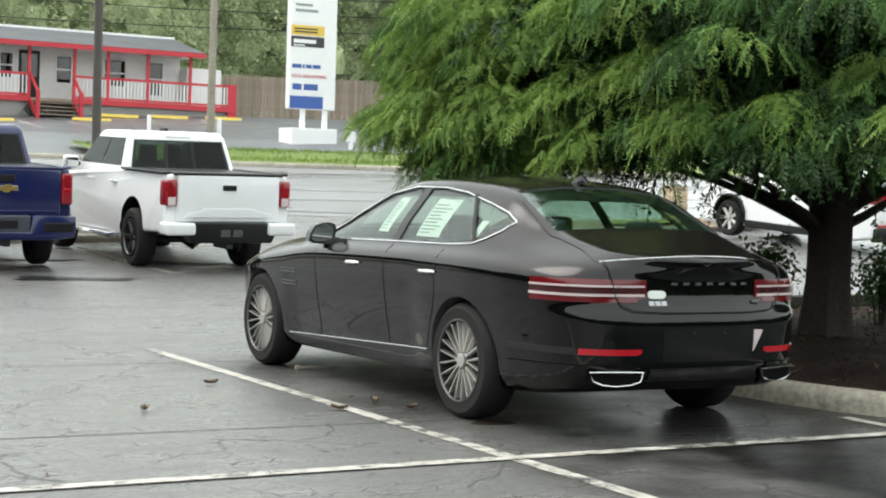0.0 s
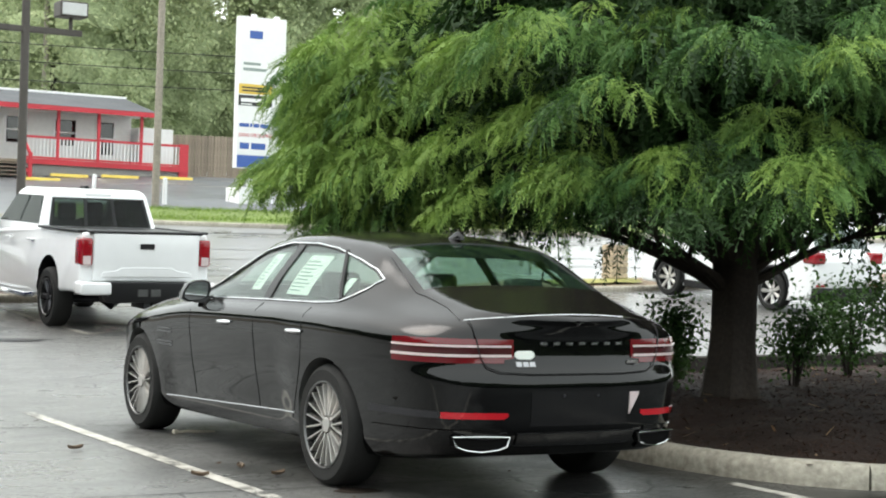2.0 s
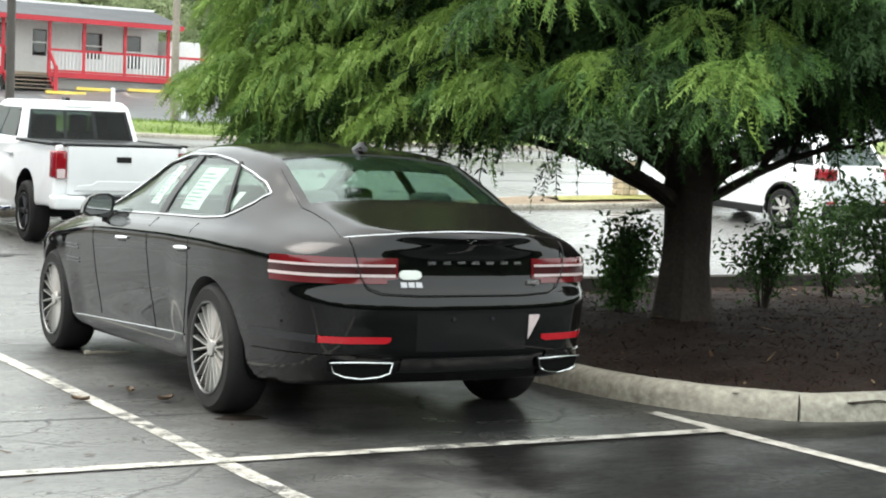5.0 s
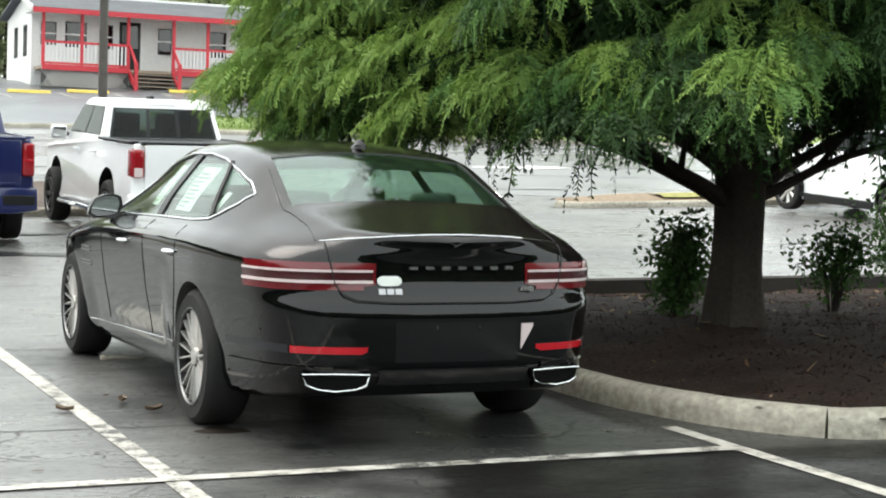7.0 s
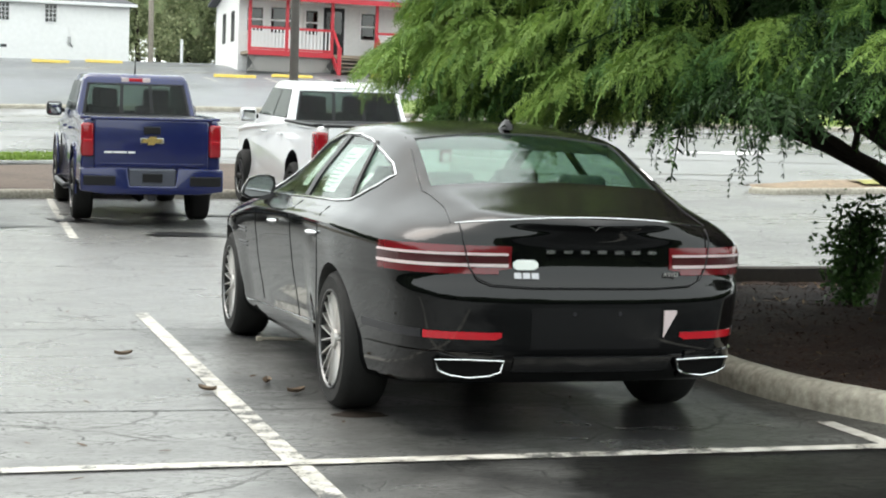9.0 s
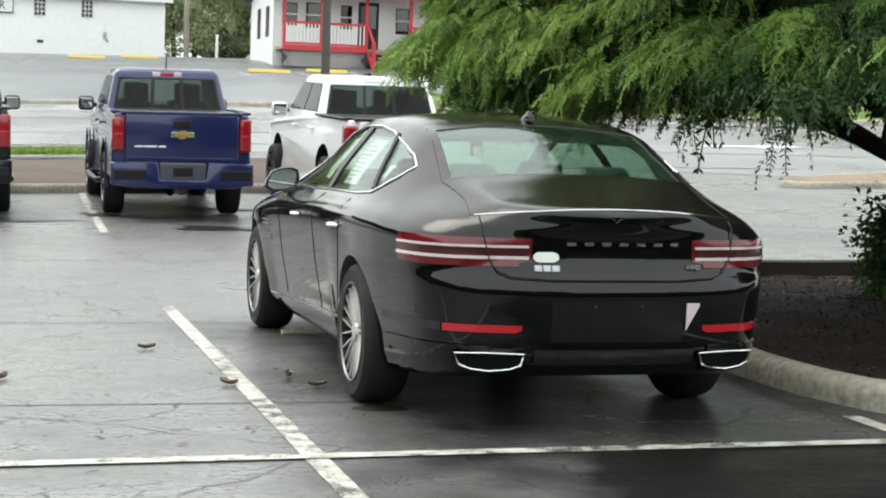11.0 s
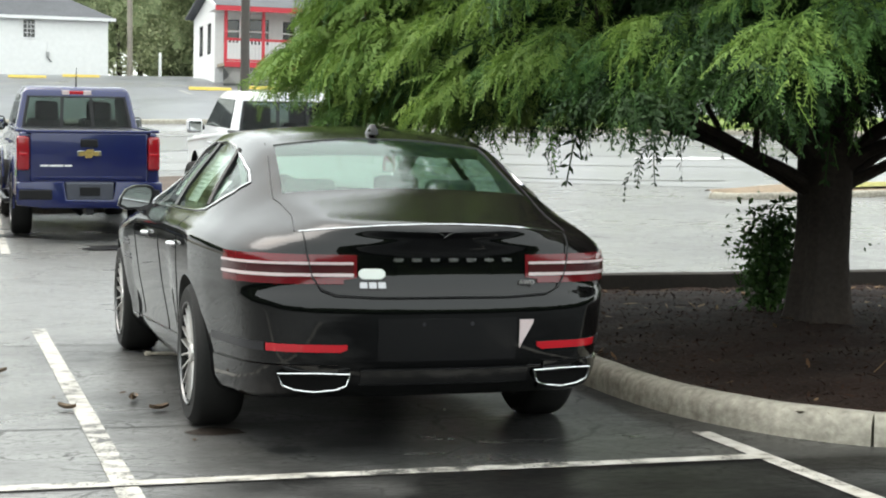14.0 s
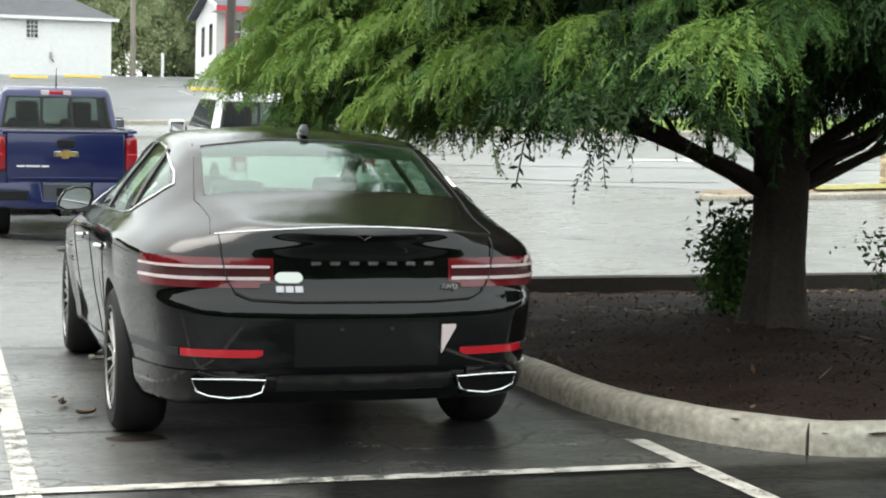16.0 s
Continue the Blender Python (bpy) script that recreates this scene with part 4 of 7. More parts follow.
def kerb_stone(pts, wide=0.16, high=0.15, name="kerb_stone"):
    """One length of rounded kerb along pts; the island lies to its left as one goes on."""
    prof = [(0.0, -0.05), (0.002, high * 0.3), (0.006, high * 0.58), (0.016, high * 0.76), (0.032, high * 0.89), (0.055, high * 0.97), (0.085, high), (wide - 0.03, high * 0.99), (wide, high * 0.9), (wide, -0.05)]
    rows = []
    for i, p in enumerate(pts):
        q, r = pts[max(i - 1, 0)], pts[min(i + 1, len(pts) - 1)]
        d = Vector((r[0] - q[0], r[1] - q[1])).normalized()
        o = Vector((-d.y, d.x))
        wob = 0.006 * noise.noise((p[0] * 3, p[1] * 3, 0))
        rows.append([(p[0] + o.x * (a + wob), p[1] + o.y * (a + wob), height(*p) + b + wob) for a, b in prof])
    bm = grid_mesh(rows)
    bm.faces.new([bm.verts[k] for k in range(len(prof))] if bm.verts.ensure_lookup_table() is None else [])
    bm.verts.ensure_lookup_table()
    bm.faces.new([bm.verts[len(bm.verts) - 1 - k] for k in range(len(prof))])
    bmesh.ops.recalc_face_normals(bm, faces=bm.faces)
    return bm


def dense_path(pts, step=0.2):
    out = []
    for a, b in zip(pts, pts[1:]):
        n = max(1, int(math.dist(a, b) / step))
        out += [(a[0] + (b[0] - a[0]) * k / n, a[1] + (b[1] - a[1]) * k / n) for k in range(n)]
    return out + [pts[-1]]


kerb = tagged(new("kerb"), "rounded pale concrete kerb with open joints", "kerb", "", "structure")
line = dense_path(ring_path(), 0.05)
lengths, run = [[]], 0.0
joints = [2.07, 5.2, 8.2, 12.0]
cuts_at = 0
for p in line:
    lengths[-1].append(p)
    if p[1] < 0 and cuts_at < len(joints) and p[0] > joints[cuts_at]:
        cuts_at += 1
        lengths.append([p])
for seg in lengths:
    if len(seg) > 2:
        a, b = seg[0], seg[1]
        seg[0] = (a[0] + (b[0] - a[0]) * 0.3, a[1] + (b[1] - a[1]) * 0.3)
        part("kerb_stone", kerb_stone(seg), M_CONCRETE, kerb, "", True)
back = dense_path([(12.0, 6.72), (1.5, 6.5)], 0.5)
# Dark brown carries the shade on the back kerb's inner face.
part("kerb_stone", kerb_stone(back, 0.16, 0.18), mat("kerb_shaded", (0.022, 0.017, 0.013), 0.85, 0, 0.3, 5, 0.4, 40), kerb, "dark kerb with shade put into its colour", True)


def mulch_height(x, y):
    edge = min(x - 1.6, y + 1.4, 12 - x)
    drop = 0.17 * min(1.0, max(0.0, (y - 4.4) / 1.6))
    near = math.exp(-((x - 3.55) ** 2 + (y - 1.65) ** 2) / 1.2)
    return height(x, y) + 0.10 - drop + 0.10 * min(1, max(0, edge) / 1.0) + 0.06 * near + 0.03 * noise.noise((x * 2.2, y * 2.2, 0)) + 0.012 * noise.noise((x * 9, y * 9, 5))


def in_island(x, y):
    if x < 1.62 or y > 6.6 or x > 12:
        return False
    if x < 2.45 and y < 0.45:
        return ((2.45 - x) / 0.82) ** 2 + ((0.45 - y) / 1.72) ** 2 < 1
    return y > -1.28


bm = bmesh.new()
step = 0.1
cells = {}


def mv(i, j):
    if (i, j) not in cells:
        x, y = 1.56 + i * step, -1.38 + j * step
        cells[(i, j)] = bm.verts.new((x, y, mulch_height(x, y)))
    return cells[(i, j)]


for i in range(104):
    for j in range(80):
        if in_island(1.56 + (i + 0.5) * step + 0.02, -1.38 + (j + 0.5) * step + 0.02) or in_island(1.56 + (i + 1) * step, -1.38 + (j + 1) * step):
            bm.faces.new((mv(i, j), mv(i + 1, j), mv(i + 1, j + 1), mv(i, j + 1)))
tagged(finish("mulch_bed", bm, M_MULCH, smooth=True), "dark brown bark mulch bed inside the kerb", "mulch bed", "", "structure")


def scatter(name, n, region, size, material, label, category, lift=0.01, seed=1, flat=0.35):
    """Small chips strewn on a bed, joined as one stuff."""
    rng = np.random.default_rng(seed)
    vs, fs = [], []
    while len(fs) < n:
        x, y, z = region(rng)
        a, t = rng.uniform(0, 6.28), rng.normal(0, flat)
        ln, wd = size * rng.uniform(0.5, 1.5), size * rng.uniform(0.12, 0.35)
        d, o = Vector((math.cos(a), math.sin(a), t)) * ln / 2, Vector((-math.sin(a), math.cos(a), rng.normal(0, flat))) * wd / 2
        c = Vector((x, y, z + lift))
        k = len(vs)
        vs += [c - d - o * 0.5, c - o, c + d - o * 0.3, c + d + o * 0.6, c + o * 1.1, c - d + o * 0.4]
        fs.append(tuple(range(k, k + 6)))
    me = bpy.data.meshes.new(name)
    me.from_pydata(vs, [], fs)
    me.materials.append(material)
    return tagged(new(name, me), label, category, "", "stuff")


def bed_point(rng):
    while True:
        x, y = rng.uniform(1.6, 8), rng.uniform(-1.3, 6.5)
        if in_island(x, y):
            return x, y, mulch_height(x, y)


scatter("mulch_chips", 22000, bed_point, 0.034, leaf_mat("chip", (0.012, 0.007, 0.005), (0.065, 0.033, 0.021), 6.0), "loose brown bark chips and needles", "mulch")
scatter("fallen_leaves", 160, bed_point, 0.07, leaf_mat("dry_leaf", (0.16, 0.09, 0.05), (0.34, 0.24, 0.14), 3.0), "dry tan leaves lying on the mulch", "leaves", 0.02, 3)


def lot_point(rng):
    x, y = rng.uniform(-5, 1.3), rng.uniform(-1.6, 9)
    return x, y, height(x, y)


scatter("lot_litter", 80, lot_point, 0.06, leaf_mat("dry_leaf_wet", (0.05, 0.035, 0.025), (0.18, 0.12, 0.08), 3.0), "wet brown leaves and twigs on the asphalt", "leaves", 0.008, 5, 0.12)


stick = thing("stick", "pale broken stick on the asphalt beside the sedan", "stick", at=Matrix.Translation((-0.66, 2.58, 0)))
part("twig", tube([(-0.13, 0.02, 0.012), (-0.05, 0.0, 0.018), (0.06, -0.02, 0.014), (0.15, -0.01, 0.012)], [0.008, 0.012, 0.010, 0.006], 7), mat("stick_pale", (0.42, 0.38, 0.31), 0.8, 0, 0.2, 20), stick, "", True)
part("knot", box((-0.155, 0.0, 0.0), (-0.115, 0.035, 0.03), 0.008), MATS["stick_pale"], stick, "", True)
for lx, ly, turn in ((-1.01, 0.41, 20), (-1.10, 0.75, 75), (-1.46, 0.51, 140), (-1.75, 1.9, 10), (-2.6, 0.8, 60)):
    lf = thing("fallen_leaf", "curled dry brown leaf on the asphalt", "leaf", "leaves on the asphalt", pose(lx, ly, 0.006, 0, 0, turn))
    rows = [[(u * 0.055, w * 0.026 * (1 - u * u) ** 0.5, 0.004 + 0.02 * w * w + 0.012 * u * u) for w in (-1, -0.5, 0, 0.5, 1)] for u in (-0.99, -0.6, -0.2, 0.2, 0.6, 0.99)]
    part("blade", grid_mesh(rows), mat("leaf_curled", (0.17, 0.12, 0.08), 0.7, 0, 0.3, 30), lf, "", True)


# ---- foliage ----
def frond(n=11, length=0.36, leaf=0.085, droop=0.5, wide=0.011):
    """One feathery spray: pairs of slim leaflets along a drooping stem. Returns verts, faces."""
    v, f = [], []
    jit = np.random.default_rng(int(droop * 100))

    def stem(t):
        return np.array([t * length, 0, -droop * length * t * t])
    for i in range(n):
        t = (i + 0.6) / n
        p = stem(t)
        ln = leaf * (1 - 0.55 * abs(t - 0.35) / 0.65)
        for s in (-1, 1):
            d = np.array([0.62 + jit.normal(0, 0.18), s * 0.72 + jit.normal(0, 0.18), -0.25 - 0.25 * t + jit.normal(0, 0.22)])
            d /= np.linalg.norm(d)
            o = np.array([-d[1], d[0], 0.3]) * wide
            k = len(v)
            v += [p - o * 0.3, p + d * ln * 0.5 - o, p + d * ln, p + d * ln * 0.5 + o]
            f.append((k, k + 1, k + 2, k + 3))
    k = len(v)
    e = np.array([0, 0.003, 0])
    for t in (0, 0.5, 1.0):
        v += [stem(t) - e, stem(t) + e]
    f += [(k, k + 1, k + 3, k + 2), (k + 2, k + 3, k + 5, k + 4)]
    return np.array(v), f


def leafy(n=7, spread=0.12, leaf=0.06, seed=3):
    """A clump of broad leaves round a twig end."""
    rng = np.random.default_rng(seed)
    v, f = [], []
    for i in range(n):
        c = rng.normal(0, spread * 0.5, 3)
        d = rng.normal(0, 1, 3)
        d /= np.linalg.norm(d)
        o = np.cross(d, rng.normal(0, 1, 3))
        o /= np.linalg.norm(o)
        k = len(v)
        up = np.cross(d, o) * leaf * 0.12
        v += [c, c + d * leaf * 0.5 - o * leaf * 0.27 + up, c + d * leaf, c + d * leaf * 0.5 + o * leaf * 0.27 + up]
        f.append((k, k + 1, k + 2, k + 3))
    return np.array(v), f


def place_all(templates, poses, rng):
    """Join many placed copies of templates into arrays. poses: (point, direction, scale)."""
    at, d, sc = (np.array([q[k] for q in poses], float) for k in range(3))
    d /= np.linalg.norm(d, axis=1, keepdims=True)
    side = np.cross((0, 0, 1.0), d)
    nn = np.linalg.norm(side, axis=1, keepdims=True)
    side = np.where(nn < 1e-3, (1.0, 0, 0), side / np.maximum(nn, 1e-3))
    up = np.cross(d, side)
    a = rng.normal(0, 0.5, (len(poses), 1))
    side, up = side * np.cos(a) + up * np.sin(a), up * np.cos(a) - side * np.sin(a)
    m = np.stack((d, side, up), axis=2) * sc[:, None, None]
    pick = rng.integers(len(templates), size=len(poses))
    vs, fs, base = [], [], 0
    for k, (tv, tf) in enumerate(templates):
        sel = np.nonzero(pick == k)[0]
        vs.append((np.einsum("vj,nij->nvi", tv, m[sel]) + at[sel][:, None]).reshape(-1, 3))
        fs.append((np.array(tf)[None] + (base + np.arange(len(sel)) * len(tv))[:, None, None]).reshape(-1, 4))
        base += len(sel) * len(tv)
    return np.concatenate(vs), np.concatenate(fs)


def leaf_object(name, templates, poses, material, parent, label="", seed=0, kind="stuff"):
    v, f = place_all(templates, poses, np.random.default_rng(seed))
    me = bpy.data.meshes.new(name)
    me.vertices.add(len(v))
    me.vertices.foreach_set("co", v.ravel())
    me.loops.add(f.size)
    me.loops.foreach_set("vertex_index", f.ravel().astype(np.int32))
    me.polygons.add(len(f))
    me.polygons.foreach_set("loop_start", np.arange(0, f.size, 4, dtype=np.int32))
    me.update(calc_edges=True)
    me.materials.append(material)
    ob = new(name, me)
    ob.parent = parent
    if label:
        ob["label"] = label
    ob["kind"] = kind
    return ob


TRUNK = Vector((3.47, 1.68, 0.24))
CROWN = [(1.3, 2.7), (1.6, 3.1), (2.1, 3.35), (2.6, 3.4), (3.0, 3.0), (3.5, 2.2), (4.5, 1.6), (6.0, 0.9), (7.8, 0.15)]


def spread(a):
    """The crown's reach by bearing: it is shorter over the car and longer behind."""
    return lerp([(-180, 0.72), (-150, 0.75), (-120, 0.85), (-90, 0.92), (-30, 1.0), (60, 1.0), (110, 1.02), (135, 0.98), (150, 1.0), (160, 0.95), (170, 0.82), (180, 0.73)], math.degrees(math.atan2(math.sin(a), math.cos(a))))


def build_cypress():
    rng = np.random.default_rng(11)
    tree = thing("cypress_tree", "spreading feathery green tree with a dark trunk in mulch", "tree", at=Matrix.Translation(TRUNK))
    rings = []
    for z, r in ((-0.15, 0.27), (0.0, 0.23), (0.1, 0.2), (0.25, 0.185), (0.45, 0.175), (0.7, 0.17), (0.95, 0.172), (1.2, 0.175), (1.5, 0.165), (2.0, 0.14), (3.0, 0.12), (4.5, 0.09), (6.0, 0.06), (7.8, 0.015)):
        ring = []
        for k in range(29):
            a = 2 * math.pi * (k % 28) / 28
            q = r * (1 + 0.10 * math.sin(a * 5 + z * 0.6) * (1.4 if z < 0.3 else 0.7) + 0.08 * noise.noise((math.cos(a) * 3, math.sin(a) * 3, z * 2)))
            ring.append((q * math.cos(a) + 0.03 * math.sin(z * 1.3), q * math.sin(a), z))
        rings.append(ring)
    bm = grid_mesh(rings)
    bmesh.ops.remove_doubles(bm, verts=bm.verts, dist=0.0001)
    bmesh.ops.recalc_face_normals(bm, faces=bm.faces)
    part("trunk", bm, M_BARK, tree, "dark fluted bark", True)
    ends = []
    limbs = 22
    for i in range(limbs):
        a = 2 * math.pi * i * 0.381966 * 1.0 + rng.normal(0, 0.15)
        z0 = 0.95 + 2.2 * i / limbs if i < 16 else 3.5 + (i - 16) * 0.6
        reach = lerp(CROWN, TRUNK.z + z0 + 0.6) * spread(a) * rng.uniform(0.82, 0.98)
        rise = rng.uniform(1.0, 1.5) if i < 14 else 0.9
        lp = []
        for k in range(8):
            t = k / 7
            lp.append(Vector((math.cos(a + 0.25 * t * rng.normal(0, 0.3)) * reach * t * 0.92, math.sin(a) * reach * t * 0.92, z0 + rise * (t * 1.7 - t * t * 1.25) + 0.04 * rng.normal())))
        part("limb", tube(lp, [0.065, 0.055, 0.046, 0.036, 0.028, 0.02, 0.013, 0.005], 7), M_BARK, tree, "", True)
        for k in range(2, 8):
            for s in (-1, 1):
                b = a + s * rng.uniform(0.5, 1.0)
                ln = rng.uniform(0.35, 0.9) * (1.1 - k / 10)
                e = lp[k] + Vector((math.cos(b) * ln, math.sin(b) * ln, rng.uniform(-0.15, 0.15)))
                ends.append((lp[k], e))
    # stout low limbs that fork out of the trunk under the crown
    for bearing, z0, out, climb in ((198, 0.80, 1.7, 0.85), (172, 0.88, 1.9, 0.85), (146, 0.83, 1.8, 0.8), (222, 1.05, 1.5, 0.9), (258, 1.1, 1.4, 1.0), (-8, 0.86, 1.8, 0.75), (-34, 0.96, 1.7, 0.9), (24, 0.83, 1.9, 0.8), (70, 1.05, 1.6, 0.9), (112, 1.0, 1.6, 0.9)):
        a = radians(bearing)
        lp = []
        for k in range(7):
            t = k / 6
            w = 0.05 * math.sin(t * 5 + bearing)
            lp.append(Vector((math.cos(a) * out * t - math.sin(a) * w, math.sin(a) * out * t + math.cos(a) * w, z0 + climb * (1.25 * t - 0.45 * t * t) + 0.02 * rng.normal())))
        part("limb", tube(lp, [0.054, 0.04, 0.033, 0.028, 0.022, 0.016, 0.008], 8), M_BARK, tree, "", True)
        for k in (2, 3, 4, 5):
            b = a + rng.choice((-1, 1)) * rng.uniform(0.4, 0.9)
            ln = rng.uniform(0.5, 0.9)
            side_twig = [lp[k], lp[k] + Vector((math.cos(b) * ln * 0.5, math.sin(b) * ln * 0.5, 0.2)), lp[k] + Vector((math.cos(b) * ln, math.sin(b) * ln, 0.42))]
            part("limb", tube(side_twig, [0.026, 0.018, 0.008], 6), M_BARK, tree, "", True)
    bm = bmesh.new()
    for p, e in ends:
        add_tube(bm, [p, (p + e) / 2 + Vector((0, 0, 0.06)), e], [0.014, 0.009, 0.004], 4, False)
    part("fine_twig", bm, M_BARK, tree)["kind"] = "stuff"
    # sprays in fans: shade put into dark inner greens, light into fresh yellow-green tips
    in_shade, mid, fresh = [], [], []

    def fan(b, d, n, ln, into, size):
        """Sprays set left and right along one arching twig end, all hanging."""
        d = d / np.linalg.norm(d)
        side = np.cross((0, 0, 1.0), d)
        side /= max(1e-3, np.linalg.norm(side))
        for i in range(n):
            t = (i + rng.random()) / n
            s = -1 if i % 2 else 1
            p = b + d * ln * t + side * s * 0.03 + np.array([0, 0, -0.4 * ln * t * t]) + rng.normal(0, 0.02, 3)
            v = d * (0.55 + 0.6 * t) + side * s * (1.05 - 0.6 * t) + np.array([0, 0, -0.22 - 0.4 * t]) + rng.normal(0, 0.2, 3)
            into.append((p, v, size * rng.uniform(0.75, 1.25)))

    def tuft(c, out, n, r, bright):
        """A rounded tuft of fans that arch out from its top and hang at its rim."""
        fw, sd = np.array([out[0], out[1], 0.0]), np.array([-out[1], out[0], 0.0])
        # West-facing tufts go lighter: open-sky light put into the choice of green.
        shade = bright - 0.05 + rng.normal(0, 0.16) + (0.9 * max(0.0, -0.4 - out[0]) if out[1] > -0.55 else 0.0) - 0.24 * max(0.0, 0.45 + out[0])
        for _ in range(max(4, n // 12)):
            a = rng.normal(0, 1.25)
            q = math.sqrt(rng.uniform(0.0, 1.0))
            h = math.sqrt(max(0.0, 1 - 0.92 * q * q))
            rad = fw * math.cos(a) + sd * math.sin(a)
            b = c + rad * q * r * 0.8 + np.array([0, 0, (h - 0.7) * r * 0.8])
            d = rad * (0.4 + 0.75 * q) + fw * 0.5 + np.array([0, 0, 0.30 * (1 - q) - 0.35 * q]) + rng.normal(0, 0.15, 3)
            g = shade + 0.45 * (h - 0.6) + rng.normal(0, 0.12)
            fan(b, d, 12, rng.uniform(0.16, 0.28), fresh if g > 0.62 else mid if g > 0.30 else in_shade, 1.0)

    def shell(n, gap, lo, hi, deep, size, count, bright, lean=0.0, arc=(0, 6.283)):
        """Tufts kept a gap apart in the crown's outer layer between two heights."""
        found, tries = [], 0
        while len(found) < n and tries < 9000:
            tries += 1
            a = rng.uniform(*arc)
            low = math.cos(a) < -0.45
            z = lo + (hi - lo) * rng.random() + (lean if not low else 0.0)
            lump = 1 + 0.2 * noise.noise((math.cos(a) * 2.3, math.sin(a) * 2.3, z * 1.4))
            f = (1 - deep * rng.random() ** 1.5) * lump * lerp(CROWN, z) * spread(a)
            p = np.array([math.cos(a) * f, math.sin(a) * f, z - TRUNK.z])
            if all(np.linalg.norm((p - q) * (1, 1, 1.25)) > gap for q in found):
                found.append(p)
        for p in found:
            r = math.hypot(p[0], p[1])
            tuft(p, (p[0] / r, p[1] / r), count, rng.uniform(*size), bright)

    shell(75, 0.52, 1.7, 2.08, 0.14, (0.28, 0.42), 100, 0.30, 0.42)
    shell(150, 0.68, 1.9, 3.0, 0.13, (0.32, 0.48), 180, 0.54, 0.2)
    shell(90, 0.55, 2.6, 3.5, 0.5, (0.42, 0.62), 130, 0.30)
    shell(55, 0.38, 1.7, 2.9, 0.3, (0.30, 0.44), 110, 0.66, 0.0, (1.75, 2.75))
    shell(40, 0.5, 3.5, 7.6, 0.3, (0.4, 0.6), 48, 0.6)
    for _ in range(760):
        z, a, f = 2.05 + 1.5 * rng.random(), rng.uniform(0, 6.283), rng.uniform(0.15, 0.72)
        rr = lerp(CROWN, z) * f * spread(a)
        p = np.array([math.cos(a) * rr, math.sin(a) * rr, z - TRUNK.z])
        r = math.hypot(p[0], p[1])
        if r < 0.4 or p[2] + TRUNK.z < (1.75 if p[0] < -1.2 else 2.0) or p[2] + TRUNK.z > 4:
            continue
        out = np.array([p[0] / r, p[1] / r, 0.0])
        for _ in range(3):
            fan(p + rng.normal(0, 0.2, 3) * (1, 1, 0.5), out + rng.normal(0, 0.7, 3) * (1, 1, 0.4), 8, 0.5, in_shade, 1.5)
    # an unseen thick roof of dark sprays, added higher up to keep the bed in shade
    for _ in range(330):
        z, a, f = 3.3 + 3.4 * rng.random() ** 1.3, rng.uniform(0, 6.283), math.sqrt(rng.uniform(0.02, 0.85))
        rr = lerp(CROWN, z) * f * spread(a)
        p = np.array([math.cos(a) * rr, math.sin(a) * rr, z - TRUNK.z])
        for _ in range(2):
            fan(p + rng.normal(0, 0.2, 3), np.array([math.cos(a), math.sin(a), 0.0]) + rng.normal(0, 0.7, 3), 8, 0.6, in_shade, 2.6)
    # thin tassels that hang below the skirt
    for k in range(45):
        a, r = rng.uniform(0, 6.283), rng.uniform(1.5, 3.1)
        r *= spread(a)
        p = np.array([math.cos(a) * r, math.sin(a) * r, (1.72 if math.cos(a) < -0.4 else 2.0) - TRUNK.z + rng.uniform(-0.1, 0.15)])
        fan(p, np.array([math.cos(a) * 0.6, math.sin(a) * 0.6, -0.55 * rng.random()]), 10, rng.uniform(0.2, 0.38), in_shade if rng.random() < 0.6 else mid, 0.9)
    temps = [frond(10, 0.18, 0.052, dr, 0.0052) for dr in (0.2, 0.35, 0.5, 0.7, 0.9)]
    plain = [frond(6, 0.19, 0.062, dr, 0.0075) for dr in (0.3, 0.6, 0.9)]
    for poses, material, label in ((in_shade, L_SHADED, "dark inner sprays with shade put into their green"), (mid, L_CYPRESS, "feathery drooping green sprays"), (fresh, L_FRESH_LIT, "fresh yellow-green spray tips with light put into their green")):
        leaf_object("crown", plain if poses is in_shade else temps, poses, material, tree, label, 5)


build_cypress()


def build_shrub(x, y, tall, wide, n, label, seed, leaf=0.065, bare=0.3):
    rng = np.random.default_rng(seed)
    z = mulch_height(x, y) - 0.02
    sh = thing("shrub", label, "shrub", "shrubs in the mulch bed", Matrix.Translation((x, y, z)))
    poses = []
    for i in range(9):
        a = rng.uniform(0, 6.28)
        ln = rng.uniform(0.75, 1.0)
        e = Vector((math.cos(a) * wide * rng.uniform(0.3, 0.95), math.sin(a) * wide * rng.uniform(0.3, 0.95), tall * ln))
        p = [Vector((math.cos(a) * 0.03, math.sin(a) * 0.03, 0)), e * 0.4 + Vector((0, 0, 0.1 * tall)), e * 0.75, e]
        part("stem", tube(p, [0.012, 0.010, 0.007, 0.004], 5), M_BARK, sh, "", True)
        for _ in range(n // 9):
            t = bare + (1 - bare) * rng.random() ** 0.8
            q = np.array(e * t) + rng.normal(0, 0.13 * wide / 0.4, 3) * (0.5 + 0.5 * t)
            q[2] = max(q[2], 0.08)
            poses.append((q, rng.normal(0, 1, 3) + np.array([0, 0, 0.4]), rng.uniform(0.7, 1.25)))
    leaf_object("leaves", [leafy(7, 0.13, leaf, k) for k in range(5)], poses, L_SHRUB, sh, "small glossy dark green leaves", seed)
    return sh


